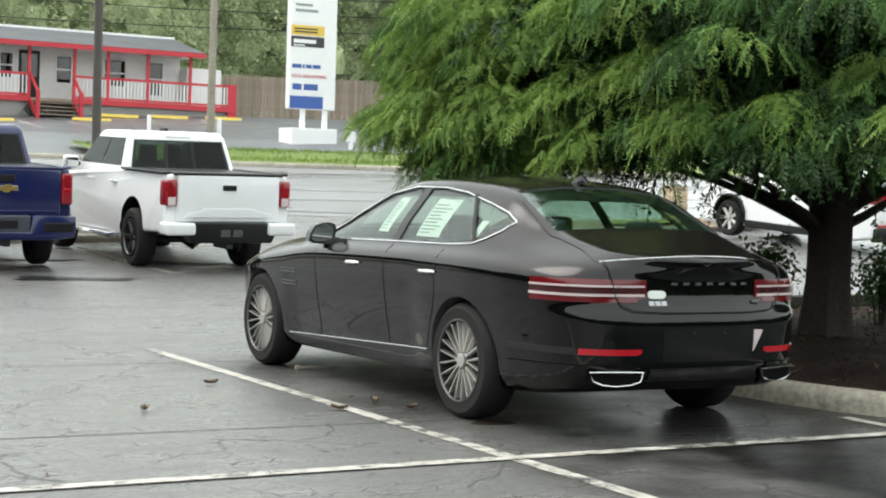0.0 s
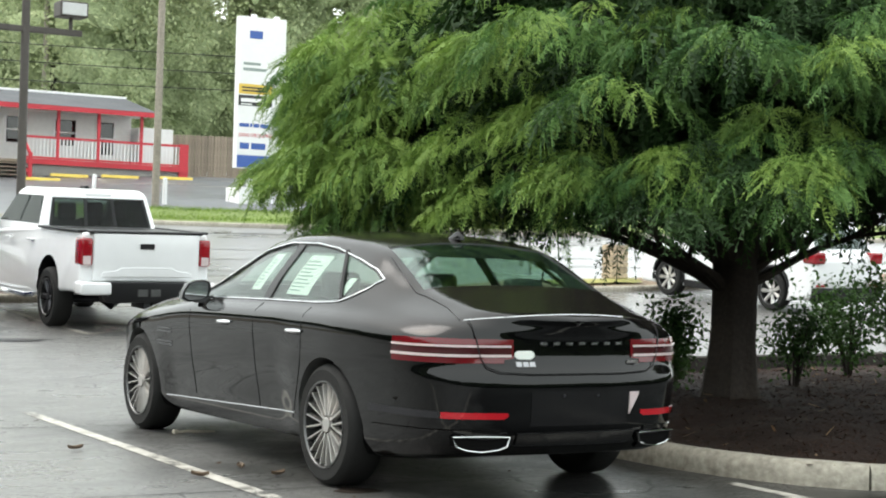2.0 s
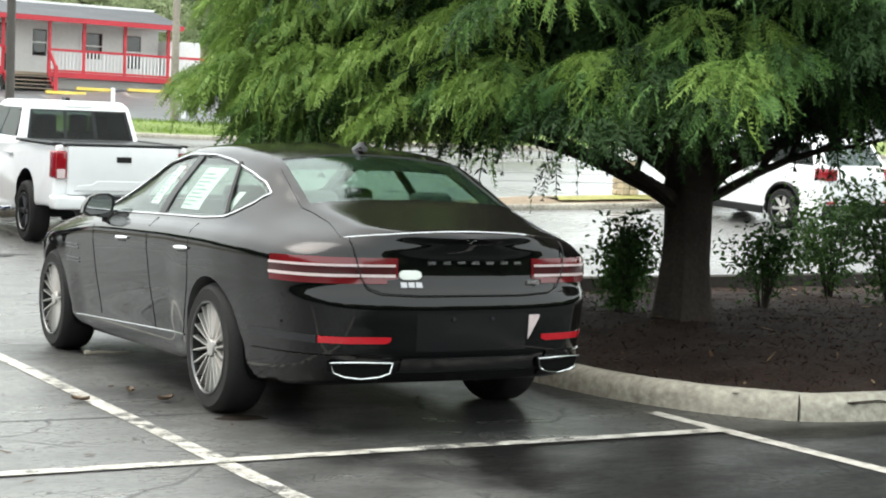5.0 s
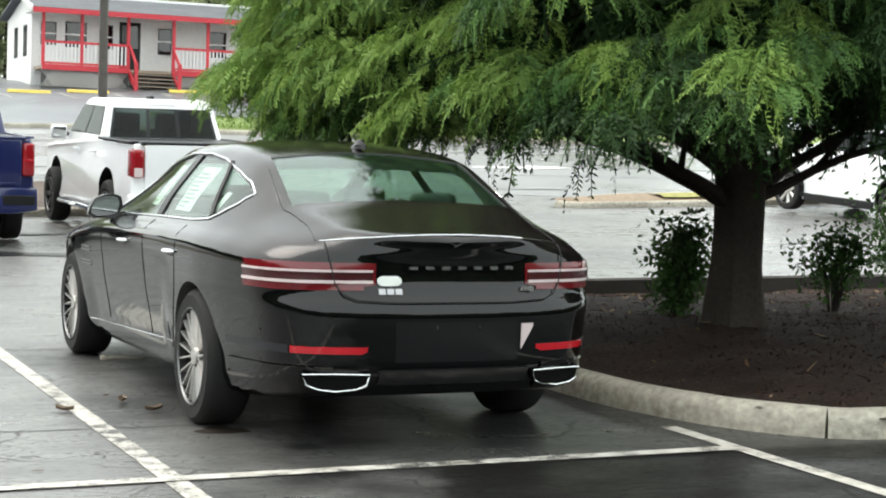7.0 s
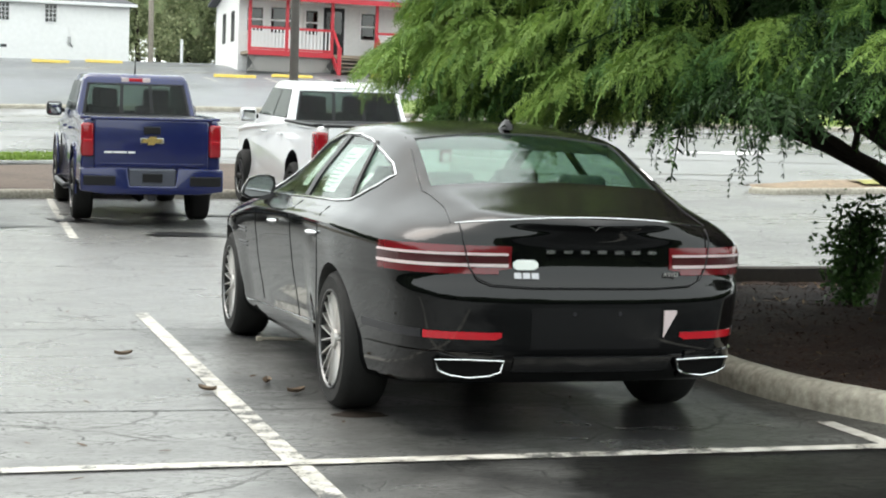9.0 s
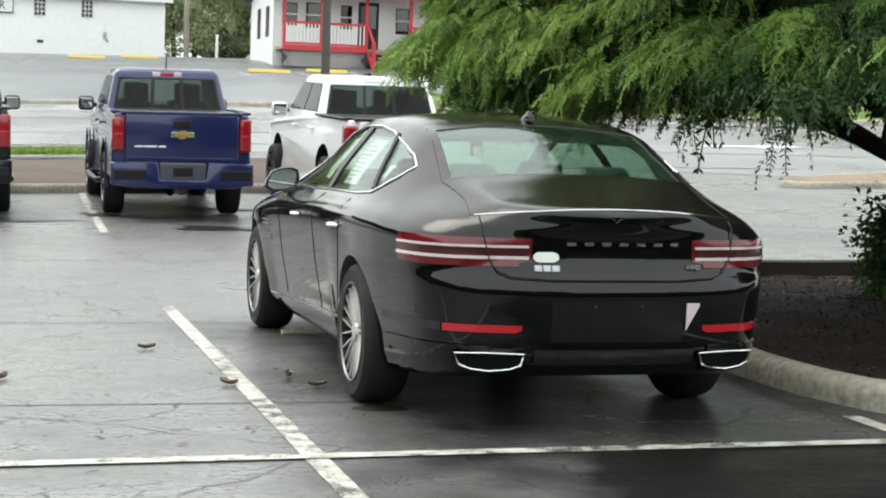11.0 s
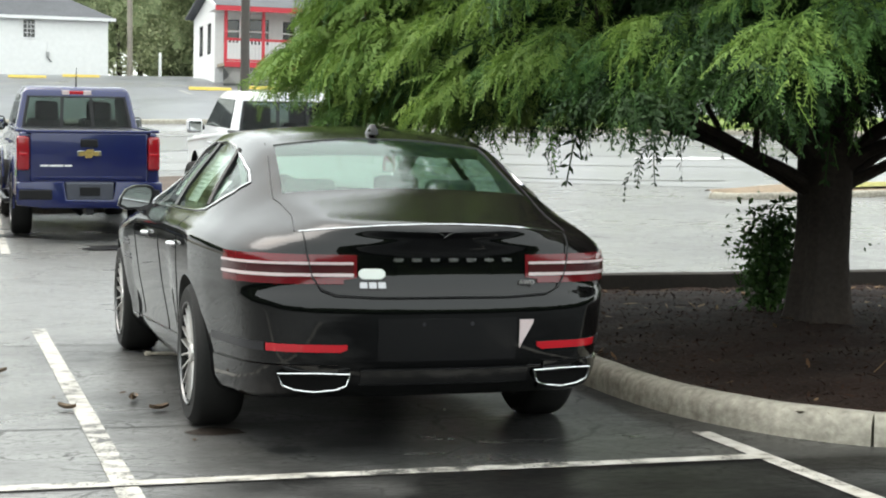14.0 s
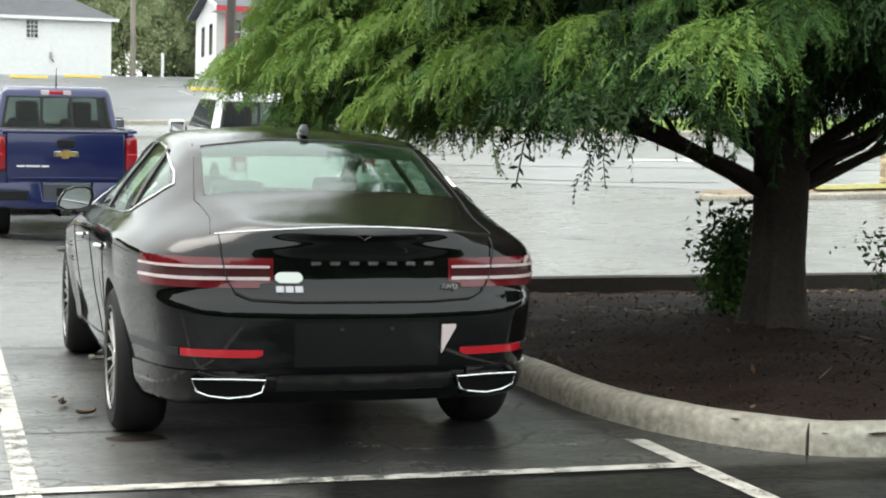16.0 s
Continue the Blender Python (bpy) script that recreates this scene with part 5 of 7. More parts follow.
build_shrub(3.66, 2.75, 0.72, 0.27, 400, "dense dark green broadleaf shrub behind the tree", 21, 0.055, 0.1)
build_shrub(5.3, 2.95, 0.72, 0.33, 190, "sparse leggy shrub with bare lower stems", 22, 0.055, 0.5)
build_shrub(6.75, 2.9, 1.15, 0.5, 480, "tall dark bushy shrub", 23, 0.06, 0.15)
build_shrub(7.0, 4.0, 0.9, 0.5, 260, "dark green bushy shrub", 24, 0.06)


# ---- parked vehicles ----
def quad_patch(c, u0, u1, v0, v1, out, nu=4, nv=3, thick=0.02, bow=0.0):
    """A plate on a four-cornered face c (lower left, lower right, upper right, upper left seen from outside)."""
    a, b, cc, d = [Vector(p) for p in c]
    nrm = (b - a).cross(d - a).normalized()
    bm = bmesh.new()
    front, rear = [], []
    for i in range(nu + 1):
        u = u0 + (u1 - u0) * i / nu
        f, r = [], []
        for j in range(nv + 1):
            v = v0 + (v1 - v0) * j / nv
            p = (a * (1 - u) + b * u) * (1 - v) + (d * (1 - u) + cc * u) * v
            f.append(bm.verts.new(p + nrm * (out + bow * 4 * u * (1 - u))))
            r.append(bm.verts.new(p + nrm * (out - thick)))
        front.append(f)
        rear.append(r)
    for g in (front, rear):
        for x, y in zip(g, g[1:]):
            for k in range(nv):
                bm.faces.new((x[k], x[k + 1], y[k + 1], y[k]))
    lo = front[0] + [r[-1] for r in front[1:]] + front[-1][-2::-1] + [r[0] for r in front[-2:0:-1]]
    li = rear[0] + [r[-1] for r in rear[1:]] + rear[-1][-2::-1] + [r[0] for r in rear[-2:0:-1]]
    for k in range(len(lo)):
        j = (k + 1) % len(lo)
        bm.faces.new((lo[k], lo[j], li[j], li[k]))
    bmesh.ops.recalc_face_normals(bm, faces=bm.faces)
    return bm


def loft_boxes(levels, bevel=0.03):
    """Stacked rectangles (x half, y lo, y hi, z) joined into a solid with softened edges."""
    bm = bmesh.new()
    rings = []
    for w, y0, y1, z in levels:
        rings.append([bm.verts.new(p) for p in ((-w, y0, z), (w, y0, z), (w, y1, z), (-w, y1, z))])
    for a, b in zip(rings, rings[1:]):
        for k in range(4):
            bm.faces.new((a[k], a[(k + 1) % 4], b[(k + 1) % 4], b[k]))
    bm.faces.new(rings[0][::-1])
    bm.faces.new(rings[-1])
    bmesh.ops.recalc_face_normals(bm, faces=bm.faces)
    if bevel:
        bmesh.ops.bevel(bm, geom=list(bm.edges), offset=bevel, segments=3, profile=0.5, affect="EDGES")
    return bm


def arch_ring(x, y, z, r, thick, s):
    pts = [(x, y + r * math.cos(a), z + r * math.sin(a)) for a in [math.pi * (-0.08 + 1.16 * k / 16) for k in range(17)]]
    return tube(pts, thick, 6)


def build_pickup(label, paint, at, style):
    """A crew-cab pickup, tail at y = 0, nose along +y. style: wide bow-tie tail or raised tail."""
    t = thing("pickup_truck", label, "pickup truck", "parked pickup trucks", at)
    W = 0.925
    wheels = ((1.27, 0.385), (4.52, 0.385))
    cuts = []
    for y, r in wheels:
        for s in (-1, 1):
            c = bmesh.new()
            bmesh.ops.create_cone(c, cap_ends=True, segments=32, radius1=0.47, radius2=0.47, depth=0.5, matrix=Matrix.Translation((s * 0.9, y, 0.46)) @ Matrix.Rotation(radians(90), 4, "Y"))
            cuts.append(c)
    cuts.append(box((-0.75, 0.14, 0.75), (0.75, 1.66, 1.6)))
    body = prism([(0.06, 0.52), (0.05, 1.27), (1.72, 1.285), (3.85, 1.17), (4.4, 1.14), (5.0, 1.08), (5.2, 0.98), (5.26, 0.72), (5.22, 0.42), (4.0, 0.36), (1.8, 0.36), (0.7, 0.5)], -W, W, "x")
    bmesh.ops.bevel(body, geom=list(body.edges), offset=0.05, segments=4, profile=0.6, affect="EDGES")
    for v in body.verts:
        v.co.x *= 1.0 - 0.045 * max(0.0, (v.co.z - 0.8) / 0.45) - 0.05 * max(0.0, (0.55 - v.co.z) / 0.2) - 0.12 * max(0.0, (v.co.y - 4.7) / 0.5) ** 2
    b = carve(body, cuts, "body", [paint, M_PLASTIC])
    b.parent = t
    levels = [(0.865, 1.70, 3.95, 1.16), (0.845, 1.74, 3.80, 1.27), (0.735, 1.90, 3.12, 1.74), (0.67, 1.99, 3.02, 1.79)]
    (w0, r0, f0, z0), (w1, r1, f1, z1) = levels[1], levels[2]
    back = ((-w0, r0, z0), (w0, r0, z0), (w1, r1, z1), (-w1, r1, z1))
    zl, zh = z0 + (z1 - z0) * 0.05, z0 + (z1 - z0) * 0.83
    xl, xh = (w0 + (w1 - w0) * 0.05) * 0.89, (w0 + (w1 - w0) * 0.83) * 0.89
    room = loft_boxes([(0.80, 1.80, 3.80, 1.20), (0.785, 1.82, 3.72, 1.28), (0.65, 2.0, 3.06, 1.70)], 0)
    cab = carve(loft_boxes(levels, 0.045), [room, prism([(-xl, zl), (xl, zl), (xh, zh), (-xh, zh)], 1.5, 4.4, "y")], "cab", [paint, M_VOID])
    cab.parent = t
    rw = part("rear_window", quad_patch(back, 0.05, 0.95, 0.04, 0.84, 0.004, thick=0.005), G_TRUCK, cab, "tinted rear pane in three lights")
    for u in (0.37, 0.63):
        part("window_bar", quad_patch(back, u - 0.014, u + 0.014, 0.05, 0.83, 0.006, thick=0.02), M_PLASTIC, rw)
    for a, c, d, e in ((0.05, 0.95, 0.035, 0.06), (0.05, 0.95, 0.81, 0.845), (0.05, 0.075, 0.04, 0.84), (0.925, 0.95, 0.04, 0.84)):
        part("window_seal", quad_patch(back, a, c, d, e, 0.007, thick=0.01), M_PLASTIC, rw)
    front_face = ((w0, f0, z0), (-w0, f0, z0), (-w1, f1, z1), (w1, f1, z1))
    part("windscreen", quad_patch(front_face, 0.05, 0.95, 0.04, 0.84, 0.004, thick=0.005), G_CAR, cab)
    for s in (-1, 1):
        for y in (2.12, 3.0):
            part("headrest", box((s * 0.37 - 0.135, y - 0.05, 1.36), (s * 0.37 + 0.135, y + 0.06, 1.60), 0.045, 3), M_PLASTIC, cab, "", True)
            part("seat_back", box((s * 0.37 - 0.24, y - 0.02, 1.1), (s * 0.37 + 0.24, y + 0.12, 1.38), 0.05, 3), M_PLASTIC, cab, "", True)
    for s in (-1, 1):
        sd = ((-w0, f0, z0), (-w0, r0, z0), (-w1, r1, z1), (-w1, f1, z1)) if s < 0 else ((w0, r0, z0), (w0, f0, z0), (w1, f1, z1), (w1, r1, z1))
        a = (0.52, 0.90) if s < 0 else (0.10, 0.48)
        c = (0.06, 0.49) if s < 0 else (0.51, 0.94)
        for q in (a, c):
            part("window_seal", quad_patch(sd, q[0] - 0.008, q[1] + 0.008, 0.08, 0.88, 0.005, thick=0.01), M_PLASTIC, cab)
        part("rear_door_window", quad_patch(sd, a[0], a[1], 0.10, 0.86, 0.012, thick=0.006), G_TRUCK, cab, "dark door pane")
        part("front_door_window", quad_patch(sd, c[0], c[1], 0.10, 0.86, 0.012, thick=0.006), G_TRUCK, cab, "dark door pane")
        m = box((s * 1.01 - 0.115, 3.55, 1.20), (s * 1.01 + 0.115, 3.70, 1.39), 0.05, 4)
        mir = part("wing_mirror", m, paint if style == "raised" else M_PLASTIC, t, "door mirror", True)
        part("mirror_arm", tube([(s * 0.86, 3.66, 1.27), (s * 0.95, 3.64, 1.28)], 0.03, 8), M_PLASTIC, mir)
        g = box((s * 1.01 - 0.09, 3.543, 1.225), (s * 1.01 + 0.09, 3.56, 1.365), 0.008)
        part("mirror_glass", g, MATS["mirror_silver"], mir)
        for y, r in wheels:
            make_wheel("wheel", t, s * 0.80, y, r, s, r, 0.26, 0.235, 6, M_SILVER if style == "bow" else M_DARKMETAL, twin=False)
            if style == "bow":
                part("wheel_arch", arch_ring(s * (W - 0.012), y, 0.46, 0.475, 0.02, s), paint, t, "", True)
        # tail lamp
        lx0, lx1 = s * 0.755, s * 0.915
        zl = (0.83, 1.22) if style == "bow" else (0.86, 1.20)
        lamp = part("tail_lamp", box((min(lx0, lx1), 0.0, zl[0]), (max(lx0, lx1), 0.26, zl[1]), 0.03, 3), M_TAIL, t, "red tail lamp", True)
        zz = (zl[0] + 0.16, zl[0] + 0.20) if style == "bow" else (zl[0], zl[0] + 0.12)
        part("lamp_lens", box((min(lx0, lx1) + 0.025, -0.004, zz[0] + 0.01), (max(lx0, lx1) - 0.025, 0.1, zz[1]), 0.008), M_LAMPWHITE if style != "bow" else M_REFLECTOR, lamp, "paler reversing lens")
        # side step and door handles
        part("side_step", tube([(s * 0.9, 1.9, 0.38), (s * 0.97, 2.0, 0.36), (s * 0.97, 3.7, 0.36), (s * 0.9, 3.8, 0.38)], 0.035, 8), M_CHROME if style == "raised" else M_DARKMETAL, t, "", True)
        for y in (2.0, 2.95):
            part("door_handle", box((s * 0.90 - 0.03, y, 1.08), (s * 0.90 + 0.03, y + 0.18, 1.11), 0.01), paint, t)
    # tailgate
    gate = part("tailgate", box((-0.75, 0.005, 0.66), (0.75, 0.10, 1.27), 0.025, 3), paint, t, "", True)
    part("gate_panel", prism([(-0.66, 0.72), (-0.62, 0.78), (-0.42, 0.80), (-0.36, 0.84), (0.36, 0.84), (0.42, 0.80), (0.62, 0.78), (0.66, 0.72)] if style == "raised" else [(-0.68, 0.72), (-0.68, 0.76), (0.68, 0.76), (0.68, 0.72)], -0.008, 0.02, "y", 0.006), paint, gate)
    part("gate_cap", box((-0.80, 0.0, 1.255), (0.80, 0.13, 1.295), 0.015), M_PLASTIC if style == "raised" else paint, gate)
    part("tailgate_handle", box((-0.11, -0.012, 1.10) if style == "bow" else (-0.10, -0.012, 1.07), (0.11, 0.05, 1.19) if style == "bow" else (0.10, 0.05, 1.14), 0.012), M_PLASTIC, gate, "black latch")
    for s in (-1, 1):
        part("bed_rail", box((s * 0.86 - 0.07, 0.1, 1.265), (s * 0.86 + 0.06, 1.72, 1.30), 0.014), M_PLASTIC if style == "raised" else paint, t)
    part("bed_cover", box((-0.78, 0.12, 1.255), (0.78, 1.72, 1.285), 0.01), M_PLASTIC, t, "black soft bed cover")
    if style == "bow":
        bow = prism([(-0.135, 1.0), (-0.115, 1.05), (-0.045, 1.05), (-0.035, 1.075), (0.06, 1.075), (0.05, 1.05), (0.135, 1.05), (0.115, 1.0), (0.04, 1.0), (0.03, 0.975), (-0.06, 0.975), (-0.05, 1.0)], -0.014, 0.01, "y")
        emblem = part("emblem", bow, M_GOLD, gate, "gold cross-shaped emblem with bright rim")
        for a, c in ((-0.155, -0.06), (0.065, 0.155)):
            part("emblem_rim", box((a, -0.011, 0.993), (c, 0.01, 1.057), 0.004), M_CHROME, emblem)
        for x0, x1 in ((-0.62, -0.52), (-0.505, -0.33), (-0.31, -0.22)):
            part("badge_bar", box((x0, -0.006, 0.875), (x1, 0.01, 0.895)), M_SIGNWHITE, gate, "silver badge bar")
        bump = prism([(-0.93, 0.44), (-0.93, 0.70), (-0.55, 0.71), (-0.33, 0.71), (-0.30, 0.50), (0.30, 0.50), (0.33, 0.71), (0.93, 0.70), (0.93, 0.44), (0.6, 0.40), (-0.6, 0.40)], -0.13, 0.12, "y", 0.02)
        bp = part("bumper", bump, paint, t, "blue step bumper", True)
        part("plate_frame", box((-0.31, -0.10, 0.48), (0.31, 0.05, 0.70), 0.02), mat("bumper_grey", (0.07, 0.075, 0.095), 0.4, 0.3, 0.1, 4), bp)
        part("number_plate", box((-0.13, -0.115, 0.545), (0.13, -0.09, 0.645), 0.006), M_PLASTIC, bp, "covered dark number plate")
        for s in (-1, 1):
            part("step_pad", box((s * 0.69 - 0.21, -0.138, 0.50), (s * 0.69 + 0.21, -0.10, 0.62), 0.015), M_PLASTIC, bp)
    else:
        for s in (-1, 1):
            part("bumper_end", box((s * 0.74 - 0.21, -0.14, 0.50), (s * 0.74 + 0.21, 0.16, 0.66), 0.035, 3), paint, t, "white bumper end", True)
        bp = part("bumper", prism([(-0.6, 0.40), (-0.74, 0.66), (0.74, 0.66), (0.6, 0.40)], -0.11, 0.1, "y", 0.02), M_PLASTIC, t, "black step bumper", True)
        for x in (-0.09, 0.09):
            part("number_plate", box((x - 0.07, -0.118, 0.48), (x + 0.07, -0.10, 0.57), 0.005), M_VOID, bp)
    part("tow_hitch", box((-0.05, -0.05, 0.32), (0.05, 0.4, 0.40), 0.01), M_DARKMETAL, t)
    part("rear_axle", tube([(-0.7, 1.27, 0.36), (-0.15, 1.27, 0.36), (0, 1.27, 0.36), (0.15, 1.27, 0.36), (0.7, 1.27, 0.36)], [0.05, 0.05, 0.15, 0.05, 0.05], 12), M_DARKMETAL, t)
    part("chassis_rail", box((-0.5, 0.2, 0.42), (0.5, 5.0, 0.56)), M_PLASTIC, t)
    part("brake_light", box((-0.20, 1.885, 1.665), (0.20, 1.98, 1.735), 0.01), M_REFLECTOR if style == "bow" else paint, t, "high brake lamp")
    if style == "bow":
        for s in (-1, 1):
            part("cargo_lamp", box((s * 0.15 - 0.055, 1.878, 1.685), (s * 0.15 + 0.055, 1.95, 1.742), 0.008), M_LAMPWHITE, t)
        part("aerial", tube([(0.02, 2.2, 1.79), (0.02, 2.16, 1.95), (0.02, 2.1, 2.02)], [0.012, 0.006, 0.004], 6), M_PLASTIC, t)
    else:
        part("aerial", box((-0.03, 2.35, 1.78), (0.03, 2.55, 1.83), 0.01), M_PLASTIC, t)
    return t


def on_ground(x, y, turn=0.0, y2=None, tall=1.0, wide=1.0):
    """Stand a thing at x, y with the slope under it."""
    y2 = y + 5.0 if y2 is None else y2
    pitch = math.degrees(math.atan2(height(x, y2) - height(x, y), y2 - y))
    roll = -math.degrees(math.atan2(height(x + 0.9, y) - height(x - 0.9, y), 1.8))
    return pose(x, y, height(x, y) - 0.005, pitch, roll, turn) @ Matrix.Diagonal((wide, 1, tall, 1))


build_pickup("deep blue crew-cab pickup with wet paint on the lot", M_BLUE, on_ground(-0.22, 13.1, tall=1.075, wide=0.955), "bow")
build_pickup("white crew-cab pickup with a black bed cover", M_WHITEPAINT, on_ground(2.69, 12.65, 2.0, tall=1.055), "raised")
build_pickup("black crew-cab pickup parked beside the blue one", mat("truck_paint_black", (0.005, 0.005, 0.006), 0.2, 0, 0.1, 2, coat=0.2, spec=0.35), on_ground(-3.2, 13.3, tall=1.075, wide=0.97), "bow")


def build_suv():
    """White crossover; tail at y = 0, nose along +y."""
    t = thing("suv", "white crossover parked facing the planted strip", "car", at=on_ground(16.29, 13.67, 5))
    cuts = []
    for y in (1.0, 3.72):
        for s in (-1, 1):
            c = bmesh.new()
            bmesh.ops.create_cone(c, cap_ends=True, segments=32, radius1=0.42, radius2=0.42, depth=0.45, matrix=Matrix.Translation((s * 0.9, y, 0.39)) @ Matrix.Rotation(radians(90), 4, "Y"))
            cuts.append(c)
    body = prism([(0.08, 0.30), (0.0, 0.62), (0.05, 1.0), (0.12, 1.1), (3.45, 1.08), (4.3, 0.98), (4.58, 0.82), (4.66, 0.5), (4.55, 0.22), (0.6, 0.22)], -0.92, 0.92, "x")
    bmesh.ops.bevel(body, geom=list(body.edges), offset=0.07, segments=4, profile=0.6, affect="EDGES")
    for v in body.verts:
        v.co.x *= 1 - 0.05 * max(0, (v.co.z - 0.75) / 0.35) - 0.10 * max(0, (v.co.y - 3.9) / 0.7) ** 2 - 0.05 * max(0, (0.35 - v.co.y) / 0.35) ** 2
    b = carve(body, cuts, "body", [M_WHITEPAINT, M_PLASTIC])
    b.parent = t
    levels = [(0.86, 0.12, 3.6, 1.06), (0.84, 0.16, 3.45, 1.12), (0.68, 0.50, 2.45, 1.60), (0.60, 0.62, 2.3, 1.66)]
    cab = part("cab", loft_boxes(levels, 0.05), M_WHITEPAINT, t, "", True)
    (w0, r0, f0, z0), (w1, r1, f1, z1) = levels[1], levels[2]
    back = ((-w0, r0, z0), (w0, r0, z0), (w1, r1, z1), (-w1, r1, z1))
    part("rear_window", quad_patch(back, 0.08, 0.92, 0.12, 0.85, 0.012, thick=0.012), G_TRUCK, cab, "dark rear pane")
    for s in (-1, 1):
        sd = ((-w0, f0, z0), (-w0, r0, z0), (-w1, r1, z1), (-w1, f1, z1)) if s < 0 else ((w0, r0, z0), (w0, f0, z0), (w1, f1, z1), (w1, r1, z1))
        for a, c in ((0.12, 0.44), (0.47, 0.74), (0.77, 0.93)):
            u = (a, c) if s < 0 else (1 - c, 1 - a)
            part("window_seal", quad_patch(sd, u[0] - 0.008, u[1] + 0.008, 0.08, 0.88, 0.005, thick=0.01), M_PLASTIC, cab)
            part("side_window", quad_patch(sd, u[0], u[1], 0.10, 0.86, 0.012, thick=0.012), G_TRUCK, cab, "dark side pane")
        part("tail_lamp", box((min(s * 0.62, s * 0.90), -0.01, 0.92), (max(s * 0.62, s * 0.90), 0.3, 1.13), 0.035, 3), M_TAIL, t, "red tail lamp", True)
        part("lower_cladding", box((s * 0.90 - 0.03, 1.45, 0.22), (s * 0.90 + 0.03, 3.25, 0.36), 0.02), M_PLASTIC, t)
        part("bumper_reflector", box((s * 0.7 - 0.12, -0.02, 0.52), (s * 0.7 + 0.12, 0.1, 0.56), 0.01), M_REFLECTOR, t)
        for y in (1.0, 3.72):
            make_wheel("wheel", t, s * 0.81, y, 0.35, s, 0.35, 0.225, 0.235, 7, M_SILVER, twin=False)
            part("wheel_arch", arch_ring(s * 0.895, y, 0.39, 0.42, 0.03, s), M_PLASTIC, t, "", True)
        m = bmesh.new()
        bmesh.ops.create_uvsphere(m, u_segments=14, v_segments=8, radius=1, matrix=Matrix.Translation((s * 1.0, 3.1, 1.16)) @ Matrix.Diagonal((0.11, 0.07, 0.07, 1)))
        part("wing_mirror", m, M_WHITEPAINT, t, "", True)
    part("bumper", prism([(-0.86, 0.25), (-0.88, 0.5), (0.88, 0.5), (0.86, 0.25)], -0.02, 0.14, "y", 0.03), M_PLASTIC, t, "black lower bumper", True)
    part("roof_rail", tube([(-0.6, 0.8, 1.66), (-0.62, 1.0, 1.70), (-0.62, 2.1, 1.70), (-0.6, 2.3, 1.66)], 0.014, 6), M_DARKMETAL, t)
    return t


build_suv()


# ---- road, verges ----
EDGE_FAR = [(-60, 46), (-8, 42.5), (5, 39.8), (13, 35.7), (20, 32.8), (40, 26)]


def strip_between(name, lo, hi, x0, x1, lift, material, label, n=60, m=8, crown=0.0):
    rows = []
    for i in range(n + 1):
        x = x0 + (x1 - x0) * i / n
        a, b = lo(x), hi(x)
        rows.append([(x, a + (b - a) * j / m, height(x, a + (b - a) * j / m) + lift + crown * math.sin(math.pi * j / m) + (0.02 * noise.noise((x * 2, j, 0)) if crown else 0)) for j in range(m + 1)])
    return tagged(finish(name, grid_mesh(rows), material, smooth=True), label, name.replace("_", " "), "", "structure")


strip_between("road", lambda x: 25.2 if x < 3 else max(16.9, 25.2 - (x - 3) * 0.55), lambda x: lerp(EDGE_FAR, x), -60, 40, 0.006, M_ROAD, "wet grey road with worn lane lines", 100, 20)
strip_between("far_lot", lambda x: lerp(EDGE_FAR, x) + 0.6, lambda x: 100, -60, 60, 0.006, M_FARLOT, "bluish wet asphalt of the lot across the road", 90, 60)
for nm, pts, w in (("lane_line", ((-8, 25.55), (3, 25.65), (8, 23.4), (10.6, 21.9)), 0.12), ("lane_line", ((10.63, 21.9), (12.67, 21.4)), 0.12), ("lane_line", ((-12, 27.6), (3, 27.7), (8, 26.3), (11.3, 25.2), (14.6, 24.15), (24, 21)), 0.12),
                   ("lane_line", ((-12, 31), (3.6, 31.04), (9, 29.2), (13.4, 27.46), (16.5, 26.3), (24, 23.8)), 0.12), ("lane_line", ((-12, 36), (4.3, 36.5), (10, 35.2), (14.35, 33.8), (20, 31.8)), 0.12)):
    ribbon(nm, pts, w, 0.016, M_PAINT, "white lane line on the wet road", "lane line")
arrow = [(13.0, 26.62), (14.2, 26.30), (14.2, 26.02), (15.6, 26.35), (14.5, 26.95), (14.4, 26.68), (13.2, 26.95)]
bm = bmesh.new()
bm.faces.new([bm.verts.new((x, y, height(x, y) + 0.02)) for x, y in arrow])
tagged(finish("road_arrow", bm, M_SIGNWHITE), "white painted turn arrow on the road", "road marking", "", "structure")

strip_between("grass_verge", lambda x: lerp(EDGE_FAR, x) + 0.15, lambda x: lerp(EDGE_FAR, x) + 3.6, 9.0, 40, 0.12, M_GRASS, "green grass verge across the road", 70, 10, 0.08)
edge_pts = [(x, lerp(EDGE_FAR, x)) for x in np.arange(-20, 40, 0.8)]
far_kerb = tagged(new("far_kerb"), "pale concrete kerb along the far side of the road", "kerb", "", "structure")
part("kerb_run", kerb_stone(edge_pts, 0.3, 0.14), M_CONCRETE, far_kerb, "", True)
lot_kerb = tagged(new("lot_kerb"), "concrete kerb in front of the pickups", "kerb", "", "structure")
part("kerb_run", kerb_stone(dense_path([(-22, 17.9), (3.9, 17.9), (4.1, 18.1)], 0.6), 0.16, 0.14), M_CONCRETE, lot_kerb, "", True)
strip_between("roadside_mulch", lambda x: 18.05, lambda x: 23.2, -22, 4.2, 0.13, mat("mulch_pale", (0.075, 0.053, 0.04), 0.9, 0, 0.4, 5, 0.8, 20), "pale brown mulch strip between lot and road", 40, 8, 0.05)
